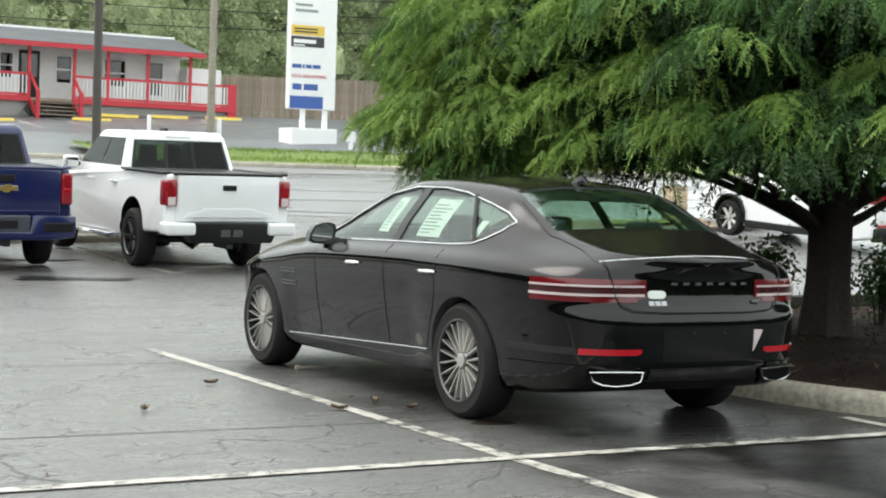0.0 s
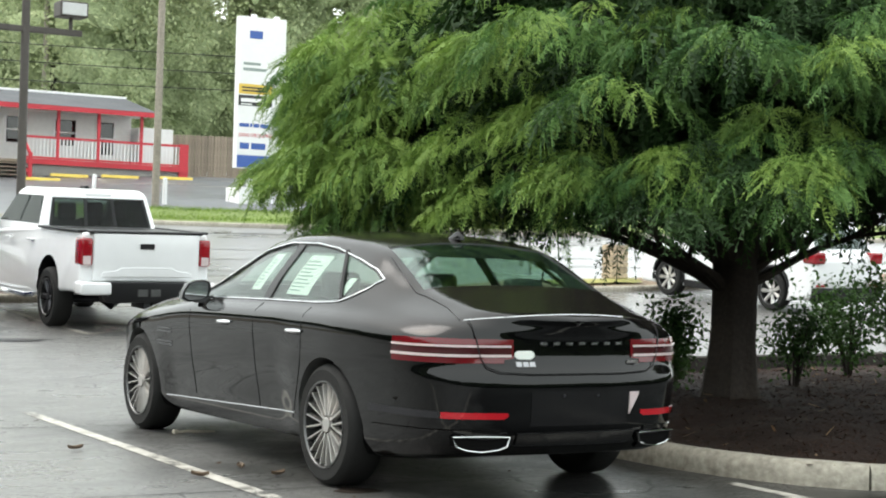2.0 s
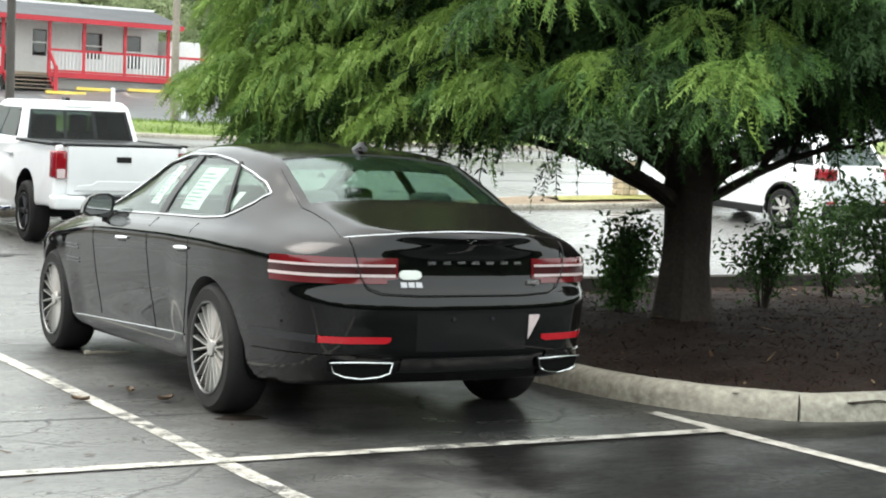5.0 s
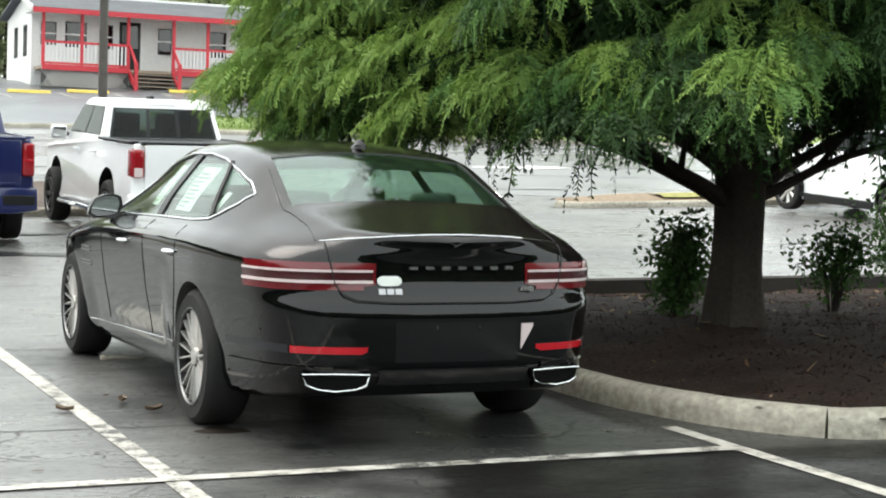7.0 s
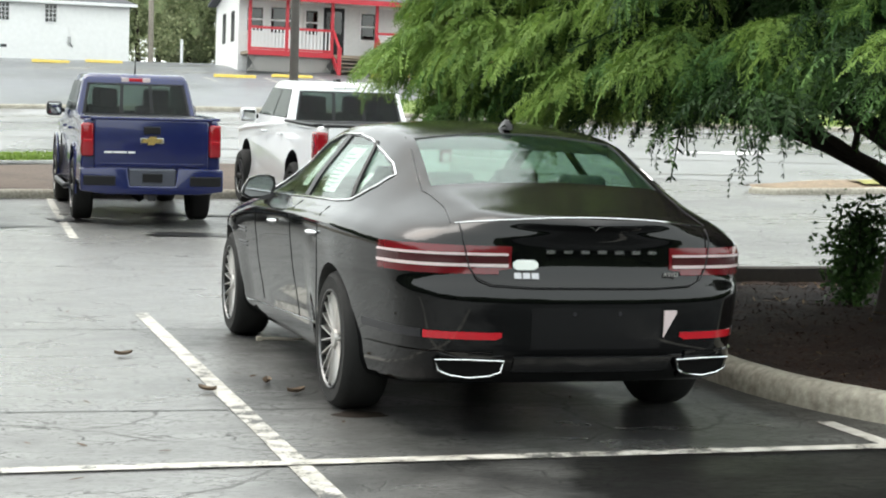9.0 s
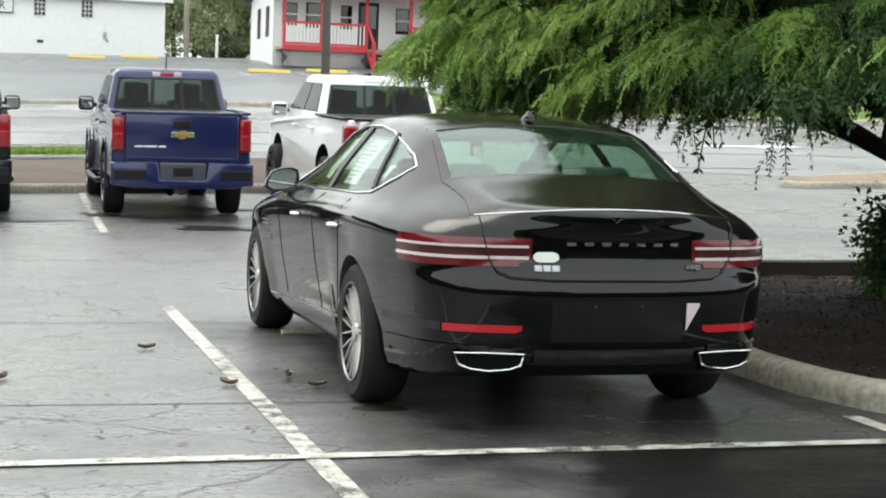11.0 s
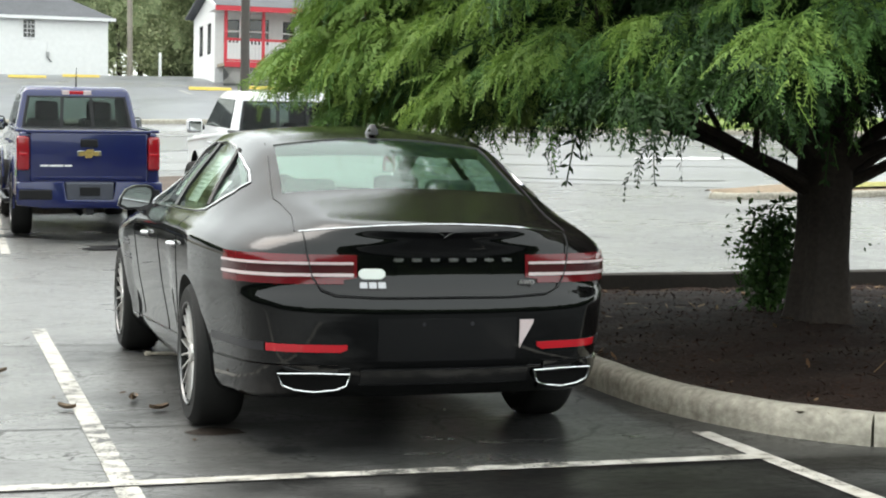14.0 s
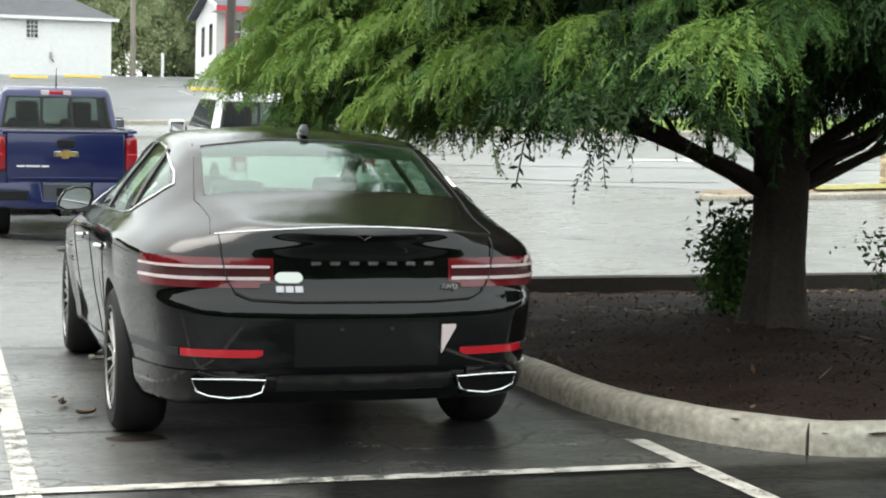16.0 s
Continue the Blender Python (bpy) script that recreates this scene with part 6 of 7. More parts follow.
strip_between("roadside_grass", lambda x: 23.9, lambda x: 25.15, -22, 0.4, 0.15, M_GRASS, "mown grass edge beside the road", 40, 6, 0.05)
strip_between("entrance_island", lambda x: 18.35 + max(0, 12.0 - x) * 0.2, lambda x: 19.7 - max(0, 12.6 - x) * 0.5, 11.0, 26, 0.10, mat("soil", (0.2, 0.15, 0.10), 0.9, 0, 0.35, 3, 0.6, 20), "bare brown soil island at the lot entrance", 30, 6, 0.05)
strip_between("island_grass", lambda x: 18.5, lambda x: 19.1, 13.2, 15.4, 0.16, mat("grass_thin", (0.24, 0.23, 0.07), 0.85, 0, 0.35, 3, 0.5, 30), "thin yellowish grass on the entrance island", 10, 4, 0.04)
isl_kerb = tagged(new("entrance_kerb"), "low yellowed kerb round the entrance island", "kerb", "", "structure")
part("kerb_run", kerb_stone(dense_path([(26, 19.7), (12.8, 19.7), (11.6, 19.1), (10.95, 18.6), (11.3, 18.3), (12.6, 18.25), (26, 18.25)], 0.5), 0.15, 0.12), M_CONCRETE, isl_kerb, "", True)


def blade_field(name, n, region, tall, material, label, seed):
    rng = np.random.default_rng(seed)
    vs, fs = [], []
    for _ in range(n):
        x, y, z = region(rng)
        a, h = rng.uniform(0, 6.28), tall * rng.uniform(0.5, 1.2)
        o = Vector((math.cos(a), math.sin(a), 0)) * 0.012
        k = len(vs)
        c = Vector((x, y, z))
        vs += [c - o, c + o, c + Vector((rng.normal(0, h * 0.3), rng.normal(0, h * 0.3), h))]
        fs.append((k, k + 1, k + 2))
    me = bpy.data.meshes.new(name)
    me.from_pydata(vs, [], fs)
    me.materials.append(material)
    return tagged(new(name, me), label, "grass", "", "stuff")


L_GRASS = leaf_mat("blade", (0.07, 0.13, 0.02), (0.22, 0.32, 0.06), 1.0)


def verge_point(rng):
    x = rng.uniform(9.1, 24)
    y = lerp(EDGE_FAR, x) + rng.uniform(0.2, 3.5)
    return x, y, height(x, y) + 0.15


def roadside_point(rng):
    x, y = rng.uniform(-6, 0.3), rng.uniform(23.6, 25.1)
    return x, y, height(x, y) + 0.17


blade_field("grass_blades", 14000, verge_point, 0.10, L_GRASS, "short green grass on the verge", 31)
blade_field("grass_blades", 7000, roadside_point, 0.08, L_GRASS, "short green grass beside the road", 32)

# stone pier with a post on the entrance island
pier = thing("stone_pier", "low tan stone pier carrying a grey post", "pier", at=Matrix.Translation((15.05, 19.0, height(15.05, 19.0) + 0.08)) @ Matrix.Diagonal((0.66, 0.66, 0.92, 1)))
rng = np.random.default_rng(8)
part("core", box((-0.25, -0.25, -0.1), (0.25, 0.25, 0.86)), M_CONCRETE, pier)
for row in range(7):
    for s, ax in ((-1, 0), (1, 0), (-1, 1), (1, 1)):
        cut = rng.uniform(-0.08, 0.08)
        for a, b in ((-0.28, cut - 0.006), (cut + 0.006, 0.28)):
            d = rng.uniform(0.0, 0.025)
            lo, hi = (a, s * 0.25, row * 0.123), (b, s * (0.285 + d), row * 0.123 + 0.112)
            if ax:
                lo, hi = (lo[1], lo[0], lo[2]), (hi[1], hi[0], hi[2])
            part("stone", box([min(p, q) for p, q in zip(lo, hi)], [max(p, q) for p, q in zip(lo, hi)], 0.012, 1), M_STONE, pier)
part("post", tube([(0, 0, 0.8), (0, 0, 5.0)], 0.09, 12), mat("post_grey", (0.45, 0.45, 0.44), 0.6, 0.1, 0.15, 4), pier, "tall grey post", True)


# ---- the red and white house ----
def build_house():
    X0, X1, Y0, Y1 = 9.25, 20.0, 61.7, 67.5
    zf = 4.12
    h = thing("house", "small white-sided house with a red porch and grey shingle roof", "house",
              at=Matrix.Translation((21, 60, 4.31)) @ pose(0, 0, 0, 0, 0.4, 0) @ Matrix.Translation((-21, -60, -4)))
    wall_t = 0.15
    part("wall", box((X0, Y0, 2.9), (X1, Y0 + wall_t, 6.35)), M_SIDING, h, "white lap siding")
    part("wall", box((X0, Y1, 2.9), (X1, Y1 + wall_t, 6.35)), M_SIDING, h)
    left = prism([(Y0 + wall_t, 2.9), (Y1, 2.9), (Y1, 6.35), ((Y0 + Y1) / 2 - 0.9, 7.12), (Y0 + wall_t, 6.7)], X0 + 0.002, X0 + wall_t, "x")
    part("wall", left, M_SIDING, h)
    part("wall", prism([(Y0 + wall_t, 2.9), (Y1, 2.9), (Y1, 6.35), ((Y0 + Y1) / 2 - 0.9, 7.12), (Y0 + wall_t, 6.7)], X1 - wall_t, X1 - 0.002, "x"), M_SIDING, h)
    for k in range(16):
        z = 3.28 + k * 0.19
        part("siding_board", box((X0 - 0.012, Y0, z), (X0 + 0.004, Y1, z + 0.165)), M_SIDING, h)
        part("siding_board", box((X0, Y0 - 0.014, z), (X1, Y0 + 0.002, z + 0.165)), M_SIDING, h)
    # roof
    roof = prism([(59.5, 6.32), (59.5, 6.42), (63.6, 7.28), (68.0, 6.44), (68.0, 6.34), (63.6, 7.16)], X0 - 0.35, X1 + 0.35, "x")
    r = part("roof", roof, M_SHINGLE, h, "grey shingle roof")
    part("ridge_cap", box((X0 - 0.36, 63.4, 7.23), (X1 + 0.36, 63.8, 7.34), 0.02), M_SIGNWHITE, r, "white ridge flashing")
    part("fascia", box((X0 - 0.36, 59.44, 6.2), (X1 + 0.36, 59.52, 6.4)), M_REDPAINT, r, "red fascia board")
    part("soffit", box((X0 - 0.3, 59.52, 6.27), (X1 + 0.3, Y0, 6.31)), M_SIDING, r)
    part("rake_board", prism([(59.5, 6.30), (59.5, 6.46), (63.6, 7.34), (63.6, 7.18)], X0 - 0.40, X0 - 0.34, "x"), M_SIGNWHITE, r)
    # porch
    porch = part("porch_floor", box((X0 + 0.1, 59.9, zf - 0.12), (22.0, Y0, zf)), M_WOOD, h, "raised porch deck")
    part("deck_edge", box((X0 + 0.1, 59.86, zf - 0.16), (12.9, 59.9, zf + 0.06)), M_REDPAINT, porch)
    part("deck_edge", box((14.75, 59.86, zf - 0.16), (22.0, 59.9, zf + 0.06)), M_REDPAINT, porch)
    posts = [9.4, 10.95, 12.85, 14.75, 16.2, 17.95, 19.85]
    for x in posts:
        part("porch_post", box((x - 0.06, 59.9, zf), (x + 0.06, 60.02, 6.29)), M_REDPAINT, porch, "red post")
    part("porch_post", box((21.6, 59.9, 3.6), (22.0, 60.02, zf + 1.05)), M_REDPAINT, porch, "red post")
    spans = [(9.4, 10.95), (10.95, 12.85), (14.75, 16.2), (16.2, 17.95), (17.95, 19.85), (19.85, 21.7)]
    for a, b in spans:
        rail = part("rail", box((a + 0.06, 59.92, zf + 0.92), (b - 0.06, 60.0, zf + 1.02)), M_REDPAINT, porch, "red handrail")
        part("bottom_rail", box((a + 0.06, 59.93, zf + 0.08), (b - 0.06, 59.99, zf + 0.16)), M_REDPAINT, rail)
        n = int((b - a) / 0.15)
        me = None
        for k in range(n):
            x = a + 0.1 + (b - a - 0.2) * k / max(1, n - 1)
            if me is None:
                ob = part("baluster", box((-0.026, -0.02, zf + 0.16), (0.026, 0.02, zf + 0.92)), M_SIGNWHITE, rail, "white baluster")
                me = ob.data
            else:
                ob = new("baluster", me)
                ob.parent = rail
            ob.location = (x, 59.96, 0)
    # steps
    for k in range(4):
        part("step", box((12.95, 59.85 - 0.28 * (k + 1), zf - 0.17 * (k + 1) - 0.04), (14.65, 59.87 - 0.28 * k, zf - 0.17 * (k + 1))), M_WOOD, porch, "grey wooden step")
    for x in (12.9, 14.7):
        part("stair_stringer", prism([(59.9, zf), (58.7, zf - 0.75), (58.7, zf - 0.95), (59.9, zf - 0.3)], x - 0.03, x + 0.03, "x"), M_REDPAINT, porch)
        part("newel_post", box((x - 0.07, 58.65, zf - 0.95), (x + 0.07, 58.79, zf + 0.25)), M_REDPAINT, porch, "red newel")
        part("stair_rail", prism([(59.9, zf + 1.02), (58.7, zf + 0.22), (58.7, zf + 0.10), (59.9, zf + 0.88)], x - 0.04, x + 0.04, "x"), M_REDPAINT, porch)
    # lattice
    for a, b in ((9.35, 12.9), (14.75, 22.0)):
        lat = part("lattice_back", box((a, 60.05, 3.1), (b, 60.1, zf - 0.15)), M_VOID, porch)
        bm = bmesh.new()
        x = a
        while x < b:
            for s in (-1, 1):
                p, q = Vector((x, 60.0 + 0.01 * s, 3.3)), Vector((x + s * 0.55, 60.0 + 0.01 * s, zf - 0.16))
                d = Vector((0.025, 0, 0))
                if a <= q.x <= b:
                    bm.faces.new([bm.verts.new(v) for v in (p - d, p + d, q + d, q - d)])
            x += 0.11
        part("lattice", bm, mat("lattice_paint", (0.42, 0.4, 0.38), 0.7, 0, 0.15, 5), porch, "crossed grey lattice strips")["kind"] = "stuff"
    # door and windows
    d = part("door", box((12.86, Y0 - 0.05, zf), (13.76, Y0 + 0.02, zf + 2.05)), M_PLASTIC, h, "dark glazed front door")
    part("door_pane", box((12.98, Y0 - 0.062, zf + 0.95), (13.64, Y0 - 0.045, zf + 1.9)), G_HOUSE, d)
    part("door_frame", box((12.76, Y0 - 0.035, zf), (12.86, Y0, zf + 2.15)), M_SIGNWHITE, d)
    part("door_frame", box((13.76, Y0 - 0.035, zf), (13.86, Y0, zf + 2.15)), M_SIGNWHITE, d)
    for x0, x1, z0, z1 in ((9.6, 10.25, 5.05, 6.0), (10.6, 11.5, 5.0, 6.05), (12.1, 12.6, 5.0, 6.0), (14.5, 15.1, 4.9, 6.0), (16.6, 17.5, 4.9, 6.0), (18.5, 19.2, 4.6, 6.0)):
        w = part("window", box((x0, Y0 - 0.03, z0), (x1, Y0 - 0.016, z1)), M_VOID, h)
        part("pane", box((x0 + 0.05, Y0 - 0.040, z0 + 0.05), (x1 - 0.05, Y0 - 0.032, z1 - 0.05)), G_HOUSE, w)
        part("window_sash", box((x0, Y0 - 0.055, (z0 + z1) / 2 - 0.03), (x1, Y0 - 0.032, (z0 + z1) / 2 + 0.03)), M_SIGNWHITE, w)
        for a, b in ((x0 - 0.09, x0), (x1, x1 + 0.09)):
            part("window_frame", box((a, Y0 - 0.05, z0 - 0.06), (b, Y0, z1 + 0.08)), M_SIGNWHITE, w)
    for y0 in (62.7, 64.9):
        w = part("window", box((X0 - 0.03, y0, 4.6), (X0 - 0.014, y0 + 0.8, 5.9)), M_VOID, h)
        part("pane", box((X0 - 0.04, y0 + 0.05, 4.65), (X0 - 0.031, y0 + 0.75, 5.85)), G_HOUSE, w)
    # white cabinet at the deck's end
    part("side_annex", box((20.1, 61.0, zf), (21.7, 62.5, 5.85), 0.03), M_SIDING, h, "white lean-to box")


build_house()


# ---- the long white building ----
def build_white():
    h = thing("commercial_building", "long white painted building with a grey hipped roof", "building", at=Matrix.Translation((0.1, 0, -0.24)))
    X0, X1, Y0, Y1 = -16.0, 6.4, 78.0, 86.0
    part("wall", box((X0, Y0, 4.2), (X1, Y1, 7.6)), mat("wall_white", (0.82, 0.82, 0.81), 0.6, 0, 0.05, 1.5, 0.2, 12), h, "white painted wall")
    bm = bmesh.new()
    b = [bm.verts.new(p) for p in ((X0 - 0.3, Y0 - 0.35, 7.58), (X1 + 0.35, Y0 - 0.35, 7.58), (X1 + 0.35, Y1 + 0.3, 7.58), (X0 - 0.3, Y1 + 0.3, 7.58))]
    t = [bm.verts.new(p) for p in ((X0 + 4, 82, 9.7), (X1 - 3.8, 82, 9.7))]
    bm.faces.new((b[0], b[1], t[1], t[0]))
    bm.faces.new((b[1], b[2], t[1]))
    bm.faces.new((b[2], b[3], t[0], t[1]))
    bm.faces.new((b[3], b[0], t[0]))
    bm.faces.new(b[::-1])
    r = part("roof", bm, M_SHINGLE, h, "grey shingle roof")
    part("fascia", box((X0 - 0.3, Y0 - 0.38, 7.45), (X1 + 0.36, Y0 - 0.34, 7.6)), M_SIGNWHITE, r)
    for x in (-0.05, 2.25, -3.2, -6.5):
        w = part("window", box((x, Y0 - 0.02, 6.55), (x + 0.54, Y0 + 0.01, 7.40)), M_VOID, h)
        part("pane", box((x + 0.03, Y0 - 0.03, 6.58), (x + 0.51, Y0 - 0.022, 7.37)), G_HOUSE, w)
        for k in range(1, 3):
            part("glazing_bar", box((x + 0.18 * k - 0.012, Y0 - 0.045, 6.55), (x + 0.18 * k + 0.012, Y0 - 0.03, 7.40)), M_SIGNWHITE, w)
        for k in range(1, 4):
            part("glazing_bar", box((x, Y0 - 0.045, 6.55 + 0.2125 * k - 0.012), (x + 0.54, Y0 - 0.031, 6.55 + 0.2125 * k + 0.012)), M_SIGNWHITE, w)
        part("window_frame", box((x - 0.06, Y0 - 0.05, 6.48), (x + 0.60, Y0, 6.545)), M_SIGNWHITE, w)
    m = part("meter", box((3.35, Y0 - 0.16, 5.55), (3.5, Y0, 5.85), 0.02), mat("meter_grey", (0.4, 0.4, 0.4), 0.5, 0.3, 0.1, 5), h, "grey meter box")
    part("conduit", tube([(3.42, Y0 - 0.06, 5.85), (3.42, Y0 - 0.06, 6.35)], 0.03, 6), M_SIGNWHITE, m)
    part("conduit", tube([(3.42, Y0 - 0.06, 5.55), (3.6, Y0 - 0.06, 5.35)], 0.03, 6), M_DARKMETAL, m)
    part("vent", box((0.1, Y0 - 0.03, 5.2), (0.4, Y0, 5.35)), M_DARKMETAL, h, "small wall vent")
    s = thing("shop_sign", "white framed wall sign with black letters", "sign", at=Matrix.Translation((0.1, 0, -0.24)))
    part("board", box((-3.6, Y0 - 0.10, 6.6), (-1.05, Y0 - 0.002, 7.45)), M_SIGNWHITE, s)
    for lo, hi in (((-3.6, 6.6), (-1.05, 6.65)), ((-3.6, 7.4), (-1.05, 7.45)), ((-1.1, 6.65), (-1.05, 7.4)), ((-3.6, 6.65), (-3.55, 7.4))):
        part("border", box((lo[0], Y0 - 0.12, lo[1]), (hi[0], Y0 - 0.1, hi[1])), M_SIGNBLACK, s)
    word = letters("BARBER", (-3.1, Y0 - 0.11, 6.8), 0.6, M_SIGNBLACK, s)
    word.matrix_basis = word.matrix_basis @ Matrix.Diagonal((0.78, 1, 1, 1))


build_white()


# ---- pylon sign ----
def build_pylon():
    x0, x1, y = 16.2, 17.3, 41.3
    s = thing("pylon_sign", "tall white roadside sign with coloured tenant panels on a plinth", "sign", at=Matrix.Translation((0.05, 0, -0.28)))
    zb = height(16.8, y) + 0.28
    part("plinth", box((16.15, y - 0.45, zb - 0.2), (17.75, y + 0.65, zb + 0.48), 0.02), M_SIGNWHITE, s, "white concrete plinth")
    for x in (16.75, 17.55):
        part("post", box((x - 0.07, y + 0.05, zb + 0.4), (x + 0.07, y + 0.2, 9.0)), M_SIGNWHITE, s, "white square post")
    part("cabinet", box((x0, y - 0.02, 4.0), (17.85, y + 0.3, 8.9), 0.02), M_SIGNWHITE, s, "white sign box")
    rows = [(4.02, 4.42, M_SIGNBLUE), (4.48, 5.98, M_SIGNWHITE), (6.02, 6.36, M_SIGNBLACK), (6.40, 6.72, M_SIGNGOLD), (6.8, 7.9, M_SIGNWHITE), (7.95, 8.8, M_SIGNWHITE)]
    for z0, z1, m in rows:
        part("panel", box((x0 + 0.02, y - 0.035, z0), (x1 + 0.1, y - 0.018, z1)), m, s)
    bar = lambda a, b, z0, z1, m: part("bar", box((a, y - 0.045, z0), (b, y - 0.034, z1)), m, s)
    letters("DOG GROOMING", (x0 + 0.06, y - 0.045, 5.02), 0.155, M_SIGNRED, s)
    for a, b in ((0.07, 0.40), (0.44, 0.52), (0.56, 0.76), (0.80, 1.08)):
        bar(x0 + a, x0 + b, 5.33, 5.45, M_SIGNBLUE)
    for a, b in ((0.10, 0.42), (0.50, 1.0)):
        bar(x0 + a, x0 + b, 4.62, 4.82, M_SIGNBLUE)
    bar(x0 + 0.1, x0 + 0.9, 6.14, 6.26, M_SIGNWHITE)
    bar(x0 + 0.1, x0 + 0.5, 6.05, 6.09, M_SIGNWHITE)
    for z in (6.48, 6.58):
        bar(x0 + 0.12, x0 + 0.95, z, z + 0.05, M_SIGNBLACK)
    bar(x0 + 0.15, x0 + 0.95, 7.15, 7.24, M_INK)
    bar(x0 + 0.15, x0 + 0.75, 7.34, 7.42, M_INK)
    bar(x0 + 0.35, x0 + 0.8, 8.2, 8.45, M_SIGNBLUE)


build_pylon()


# ---- poles, stops, fence, bollards ----
def build_pole(name, label, x, y, r, tall, material, lean=0.0, extras=False):
    p = thing(name, label, "pole", at=pose(x, y, height(x, y) - 0.05, 0, lean, 0))
    part("shaft", tube([(0, 0, 0), (0, 0, tall * 0.5), (0, 0, tall)], [r, r * 0.9, r * 0.75], 14), material, p, "", True)
    return p


lamp_pole = build_pole("lamp_pole", "dark steel light pole behind the pickups", 2.74, 18.75, 0.078, 8.5, M_POLEDARK, 0.0)
part("base_plate", box((-0.16, -0.16, 0), (0.16, 0.16, 0.12), 0.02), M_POLEDARK, lamp_pole)
part("crossarm", box((-0.95, -0.05, 4.44), (0.95, 0.05, 4.54), 0.012), M_POLEDARK, lamp_pole, "square steel crossarm")
for sx in (-0.76, 0.76):
    head = part("lamp_head", box((sx - 0.24, -0.2, 4.74), (sx + 0.24, 0.2, 5.0), 0.025), M_POLEDARK, lamp_pole, "boxy floodlight head")
    part("lamp_lens", box((sx - 0.21, -0.206, 4.77), (sx + 0.21, -0.19, 4.97), 0.006), mat("lens_frosted", (0.55, 0.56, 0.55), 0.35, 0, 0.1, 20), head, "pale ribbed lens")
    part("lamp_stem", tube([(sx, 0, 4.5), (sx, 0, 4.78)], 0.035, 8), M_POLEDARK, lamp_pole)
up = build_pole("utility_pole", "weathered wooden utility pole beyond the road", 13.22, 40.4, 0.12, 11.0, M_POLEWOOD, 0.3)
part("crossarm", box((-1.1, -0.07, 10.2), (1.1, 0.07, 10.35), 0.01), M_POLEWOOD, up)
build_pole("utility_pole", "thin wooden utility pole behind the house", 19.2, 72.0, 0.16, 13.0, M_POLEWOOD, 0.4)
build_pole("utility_pole", "thin wooden utility pole beside the white building", 7.55, 77.6, 0.14, 11.0, M_POLEWOOD, -0.3)


def stop_bm():
    return prism([(-0.09, 0), (0.09, 0), (0.06, 0.12), (-0.06, 0.12)], -0.8, 0.8, "x", 0.015)


first = None
for x, y in ((7.99, 55.0), (10.34, 55.7), (14.68, 57.2), (16.4, 58.9), (18.4, 58.35), (20.5, 57.6), (1.9, 66.3), (4.2, 66.6)):
    if first is None:
        first = tagged(finish("wheel_stop", stop_bm(), M_YELLOW), "yellow painted concrete wheel stop", "wheel stop", "wheel stops in the far lot")
        first.location = (x, y, height(x, y) + 0.006)
    else:
        copy_thing(first, Matrix.Translation((x, y, height(x, y) + 0.006)))
for a, b in (((6.83, 55.2), (6.7, 51.0)), ((9.17, 55.35), (8.81, 50.6)), ((11.37, 56.0), (10.57, 49.6)), ((13.4, 56.6), (12.7, 51.5)), ((15.24, 59.0), (14.69, 54.8)), ((17.4, 58.4), (16.8, 54.5)), ((19.5, 57.7), (18.8, 54.0)), ((22.1, 60.0), (22.9, 54.3))):
    ribbon("parking_line", (a, b), 0.12, 0.014, M_PAINT, "faded line in the far lot", "parking line")
for x, y, h in ((13.75, 41.0, 0.85), (12.1, 42.9, 0.8), (8.4, 72.5, 1.15)):
    b = thing("bollard", "slim white post on the asphalt", "bollard", "white posts", Matrix.Translation((x, y, height(x, y) - 0.02)))
    part("post", tube([(0, 0, 0), (0, 0, h - 0.03), (0, 0, h)], [0.07, 0.07, 0.045], 12), M_SIGNWHITE, b, "", True)
b = thing("marker_post", "white cross-shaped marker at the verge", "post", at=Matrix.Translation((17.5, 39.2, height(17.5, 39.2))))
part("post", box((-0.06, -0.06, -0.05), (0.06, 0.06, 0.75), 0.01), M_SIGNWHITE, b)
part("arm", box((-0.16, -0.05, 0.25), (0.16, 0.05, 0.55), 0.01), M_SIGNWHITE, b)

fence = thing("board_fence", "weathered grey-brown wooden privacy fence", "fence")
fb = None
for k in range(75):
    x = 21.9 + k * 0.16
    z = height(x, 63.5)
    if fb is None:
        ob = part("board", prism([(-0.072, -0.1), (0.072, -0.1), (0.072, 1.85), (0.04, 1.92), (-0.04, 1.92), (-0.072, 1.85)], -0.012, 0.012, "y"), M_WOOD, fence)
        fb = ob.data
    else:
        ob = new("board", fb)
        ob.parent = fence
    ob.location = (x, 63.5 + 0.01 * (k % 2), z + 0.03 * noise.noise((x * 3, 0, 0)))
for zz in (0.4, 1.5):
    part("fence_rail", tube([(21.8, 63.55, height(21.8, 63.5) + zz), (34, 63.55, height(34, 63.5) + zz)], 0.04, 4), M_WOOD, fence)


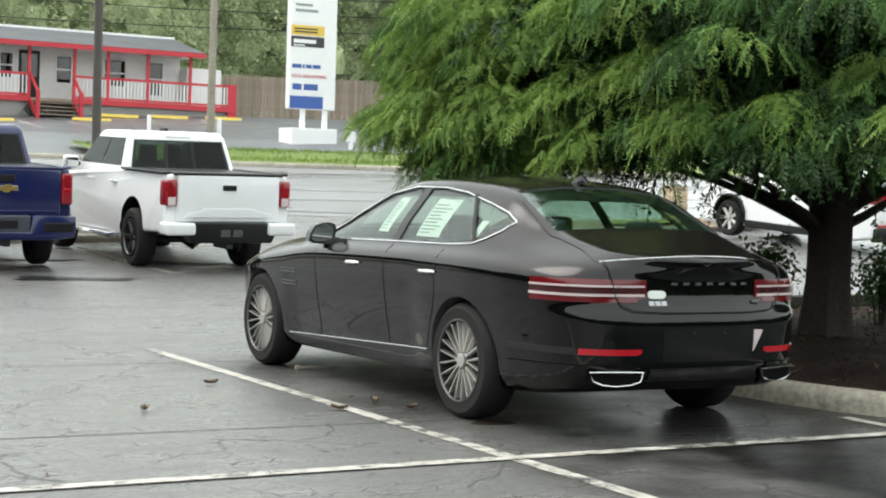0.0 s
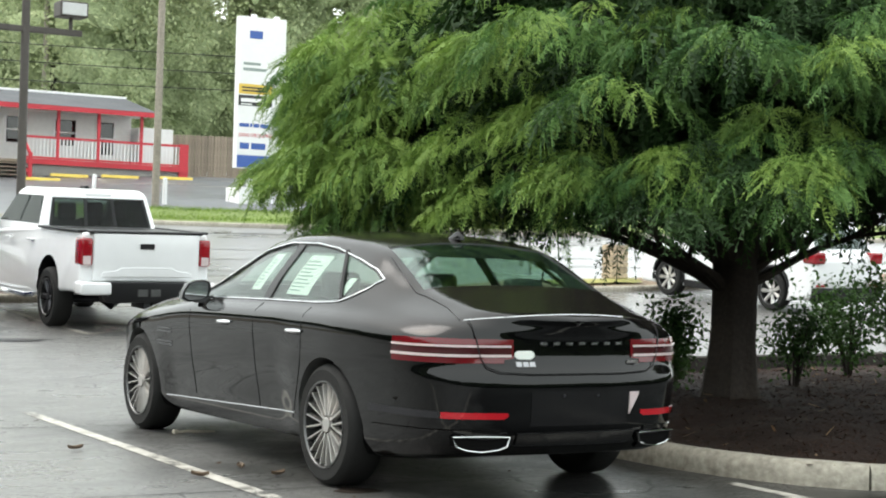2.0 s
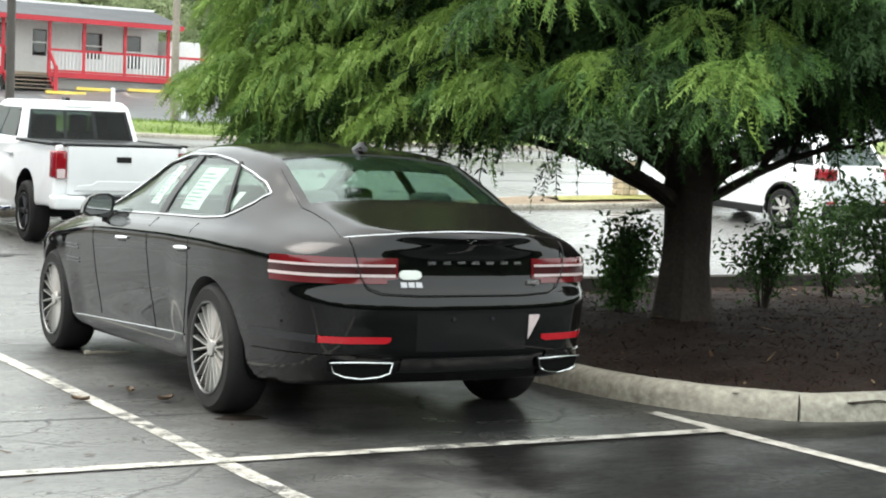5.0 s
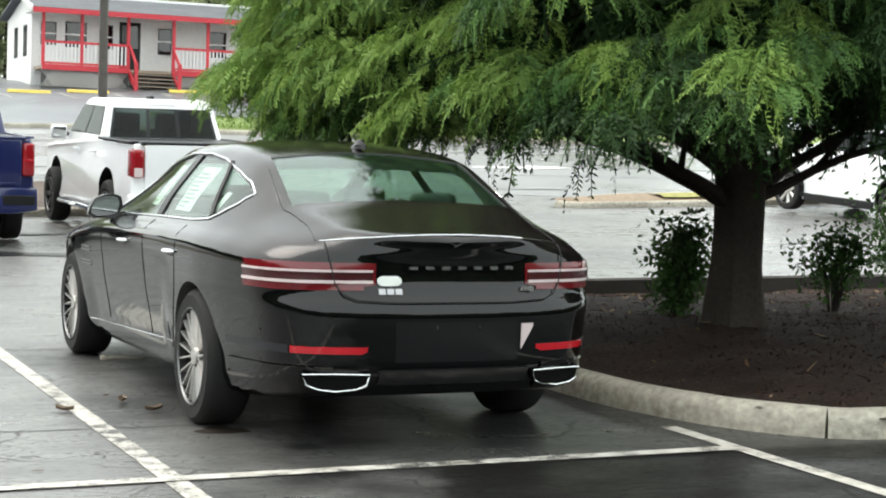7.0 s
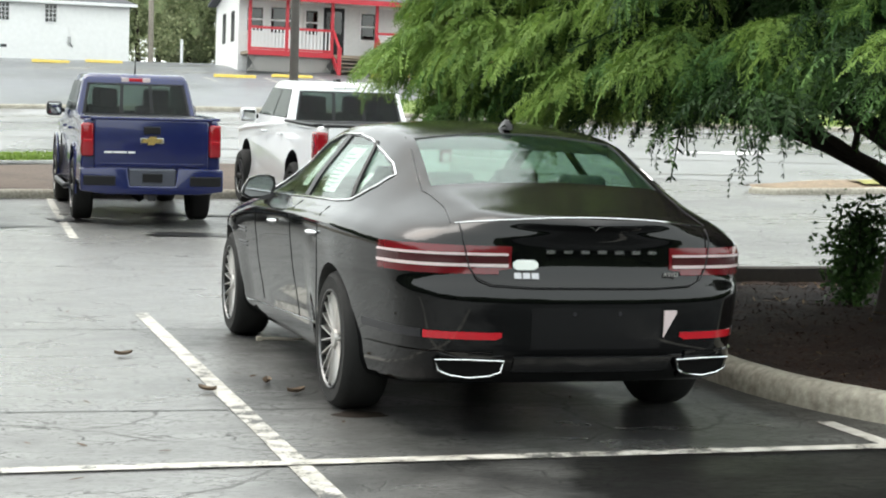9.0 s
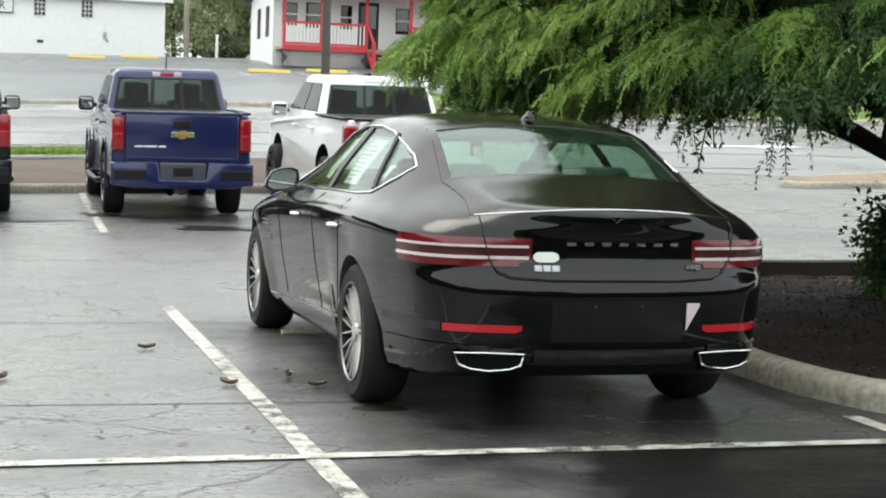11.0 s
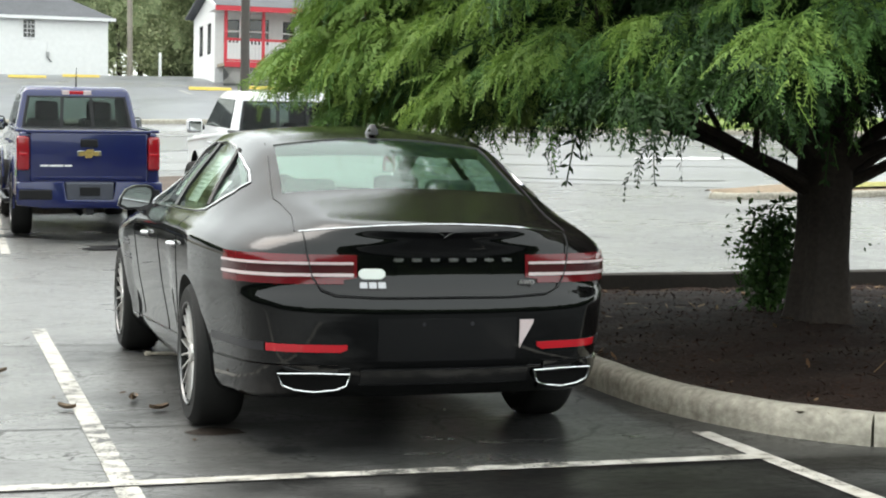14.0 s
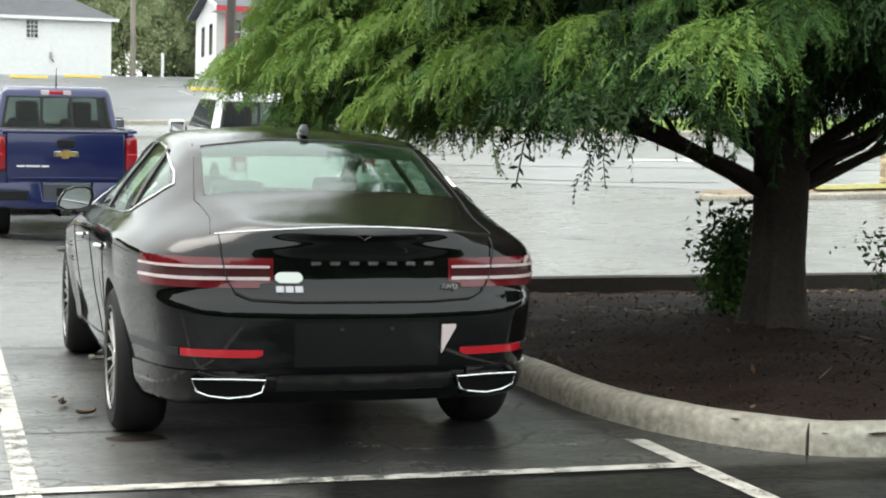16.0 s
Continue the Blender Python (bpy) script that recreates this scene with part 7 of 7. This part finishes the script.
# ---- woods behind ----
def build_woods(name, x0, x1, y, tall, n, seed, label, material, depth=5, leaf=0.42):
    rng = np.random.default_rng(seed)
    w = thing(name, label, "trees", kind="stuff")
    poses = []
    bm, mass = bmesh.new(), bmesh.new()
    x = x0
    while x < x1:
        yy = y + rng.uniform(0, depth)
        h = tall * rng.uniform(0.75, 1.1)
        z = height(x, yy)
        add_tube(bm, [(x, yy, z - 0.2), (x + rng.normal(0, 0.2), yy, z + h * 0.5), (x + rng.normal(0, 0.4), yy, z + h * 0.9)], [0.2, 0.13, 0.04], 6)
        for _ in range(6):
            t = rng.uniform(0.1, 0.8)
            c = Vector((x + rng.normal(0, 0.8), yy + rng.normal(0.6, 0.6), z + h * t))
            m = bmesh.ops.create_icosphere(mass, subdivisions=3, radius=1.0, matrix=Matrix.Translation(c) @ Matrix.Diagonal((1.9, 1.5, 1.8, 1)))
            for v in m["verts"]:
                v.co += (v.co - c) * (0.5 * noise.noise(v.co * 0.9) + 0.35 * noise.noise(v.co * 2.4) + 0.2 * noise.noise(v.co * 5.5))
        for _ in range(int(n)):
            t = rng.uniform(0.02, 1.0)
            rad = (2.6 * math.sin(math.pi * min(1, 0.18 + 0.8 * t)) + 0.6)
            a = rng.uniform(0, 6.28)
            r = rad * rng.uniform(0.4, 1.0)
            c = np.array([x + math.cos(a) * r, yy + math.sin(a) * r, z + h * t])
            for _ in range(5):
                poses.append((c + rng.normal(0, 0.55, 3), rng.normal(0, 1, 3) + np.array([0, -0.3, 0.4]), rng.uniform(0.6, 1.3)))
        x += rng.uniform(1.3, 2.4)
    part("trunks", bm, M_BARK, w)["kind"] = "stuff"
    # Mass colour lightened to carry the distance haze.
    part("foliage_mass", mass, mat("woods_mass_hazed", (0.33, 0.38, 0.21), 0.9, 0, 0.3, 2.2, 0.8, 5, second=(0.15, 0.19, 0.10), spec=0.1), w, "", True)["kind"] = "stuff"
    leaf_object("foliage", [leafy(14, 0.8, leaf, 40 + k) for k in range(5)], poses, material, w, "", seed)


build_woods("far_woods", -14, 36, 92, 15, 80, 51, "dense green woods behind the buildings", L_FAR_HAZED, 8, 0.24)
# These leaf greens are paled for haze as well.
build_woods("far_woods", 20, 46, 70, 15, 90, 52, "tall dense dark green trees behind the fence", leaf_mat("leaf_fence_hazed", (0.22, 0.28, 0.14), (0.45, 0.50, 0.28), 0.15), 5, 0.24)


# ---- unseen dark tree belt, added to close the place and darken reflections ----
def build_treeline(pts, tall, seed):
    """A lumpy hedge-like belt along pts with an uneven top."""
    line = dense_path(pts, 1.2)
    rows = []
    for i, p in enumerate(line):
        q, r = line[max(i - 1, 0)], line[min(i + 1, len(line) - 1)]
        d = Vector((r[0] - q[0], r[1] - q[1])).normalized()
        o = Vector((-d.y, d.x))
        z0 = height(*p)
        h = tall * (1 + 0.28 * noise.noise((p[0] * 0.11, p[1] * 0.11, seed)) + 0.12 * noise.noise((p[0] * 0.5, p[1] * 0.5, seed + 3)))
        row = []
        for k in range(15):
            t = k / 14
            bulge = 2.2 * math.sin(math.pi * (0.12 + 0.8 * t)) + 1.1 * noise.noise((p[0] * 0.45, p[1] * 0.45, h * t * 0.45 + seed)) + 0.5 * noise.noise((p[0] * 1.3, p[1] * 1.3, h * t * 1.3))
            row.append((p[0] - o.x * bulge, p[1] - o.y * bulge, z0 - 0.3 + h * t))
        row.append((p[0] + o.x * 3, p[1] + o.y * 3, z0 - 0.3))
        rows.append(row)
    return tagged(finish("backdrop", grid_mesh(rows), M_BELT, smooth=True), "added unseen belt of dense dark green trees round the lot", "trees", "", "structure")


M_BELT = mat("unseen_tree_belt", (0.035, 0.05, 0.022), 0.85, 0, 0.5, 1.2, 1.0, 3, second=(0.008, 0.014, 0.006), spec=0.1)
build_treeline([(-30, 104), (-36, 60), (-33, 30), (-24, 14), (-23, 2), (-26, -20), (-20, -38), (10, -42), (44, -38), (47, 13)][::-1], 6.8, 4)

for k, (a, b, sag) in enumerate((((-12, 70, 10.6), (34, 57, 9.6), 0.5), ((-12, 70, 10.0), (34, 57, 8.9), 0.6), ((-12, 72, 9.2), (34, 58, 8.3), 0.6))):
    pts = [(a[0] + (b[0] - a[0]) * t, a[1] + (b[1] - a[1]) * t, a[2] + (b[2] - a[2]) * t - sag * 4 * t * (1 - t)) for t in [i / 20 for i in range(21)]]
    tagged(finish("power_cable", tube(pts, 0.02, 5), M_PLASTIC), "thin dark overhead power cable", "cable", "overhead cables")
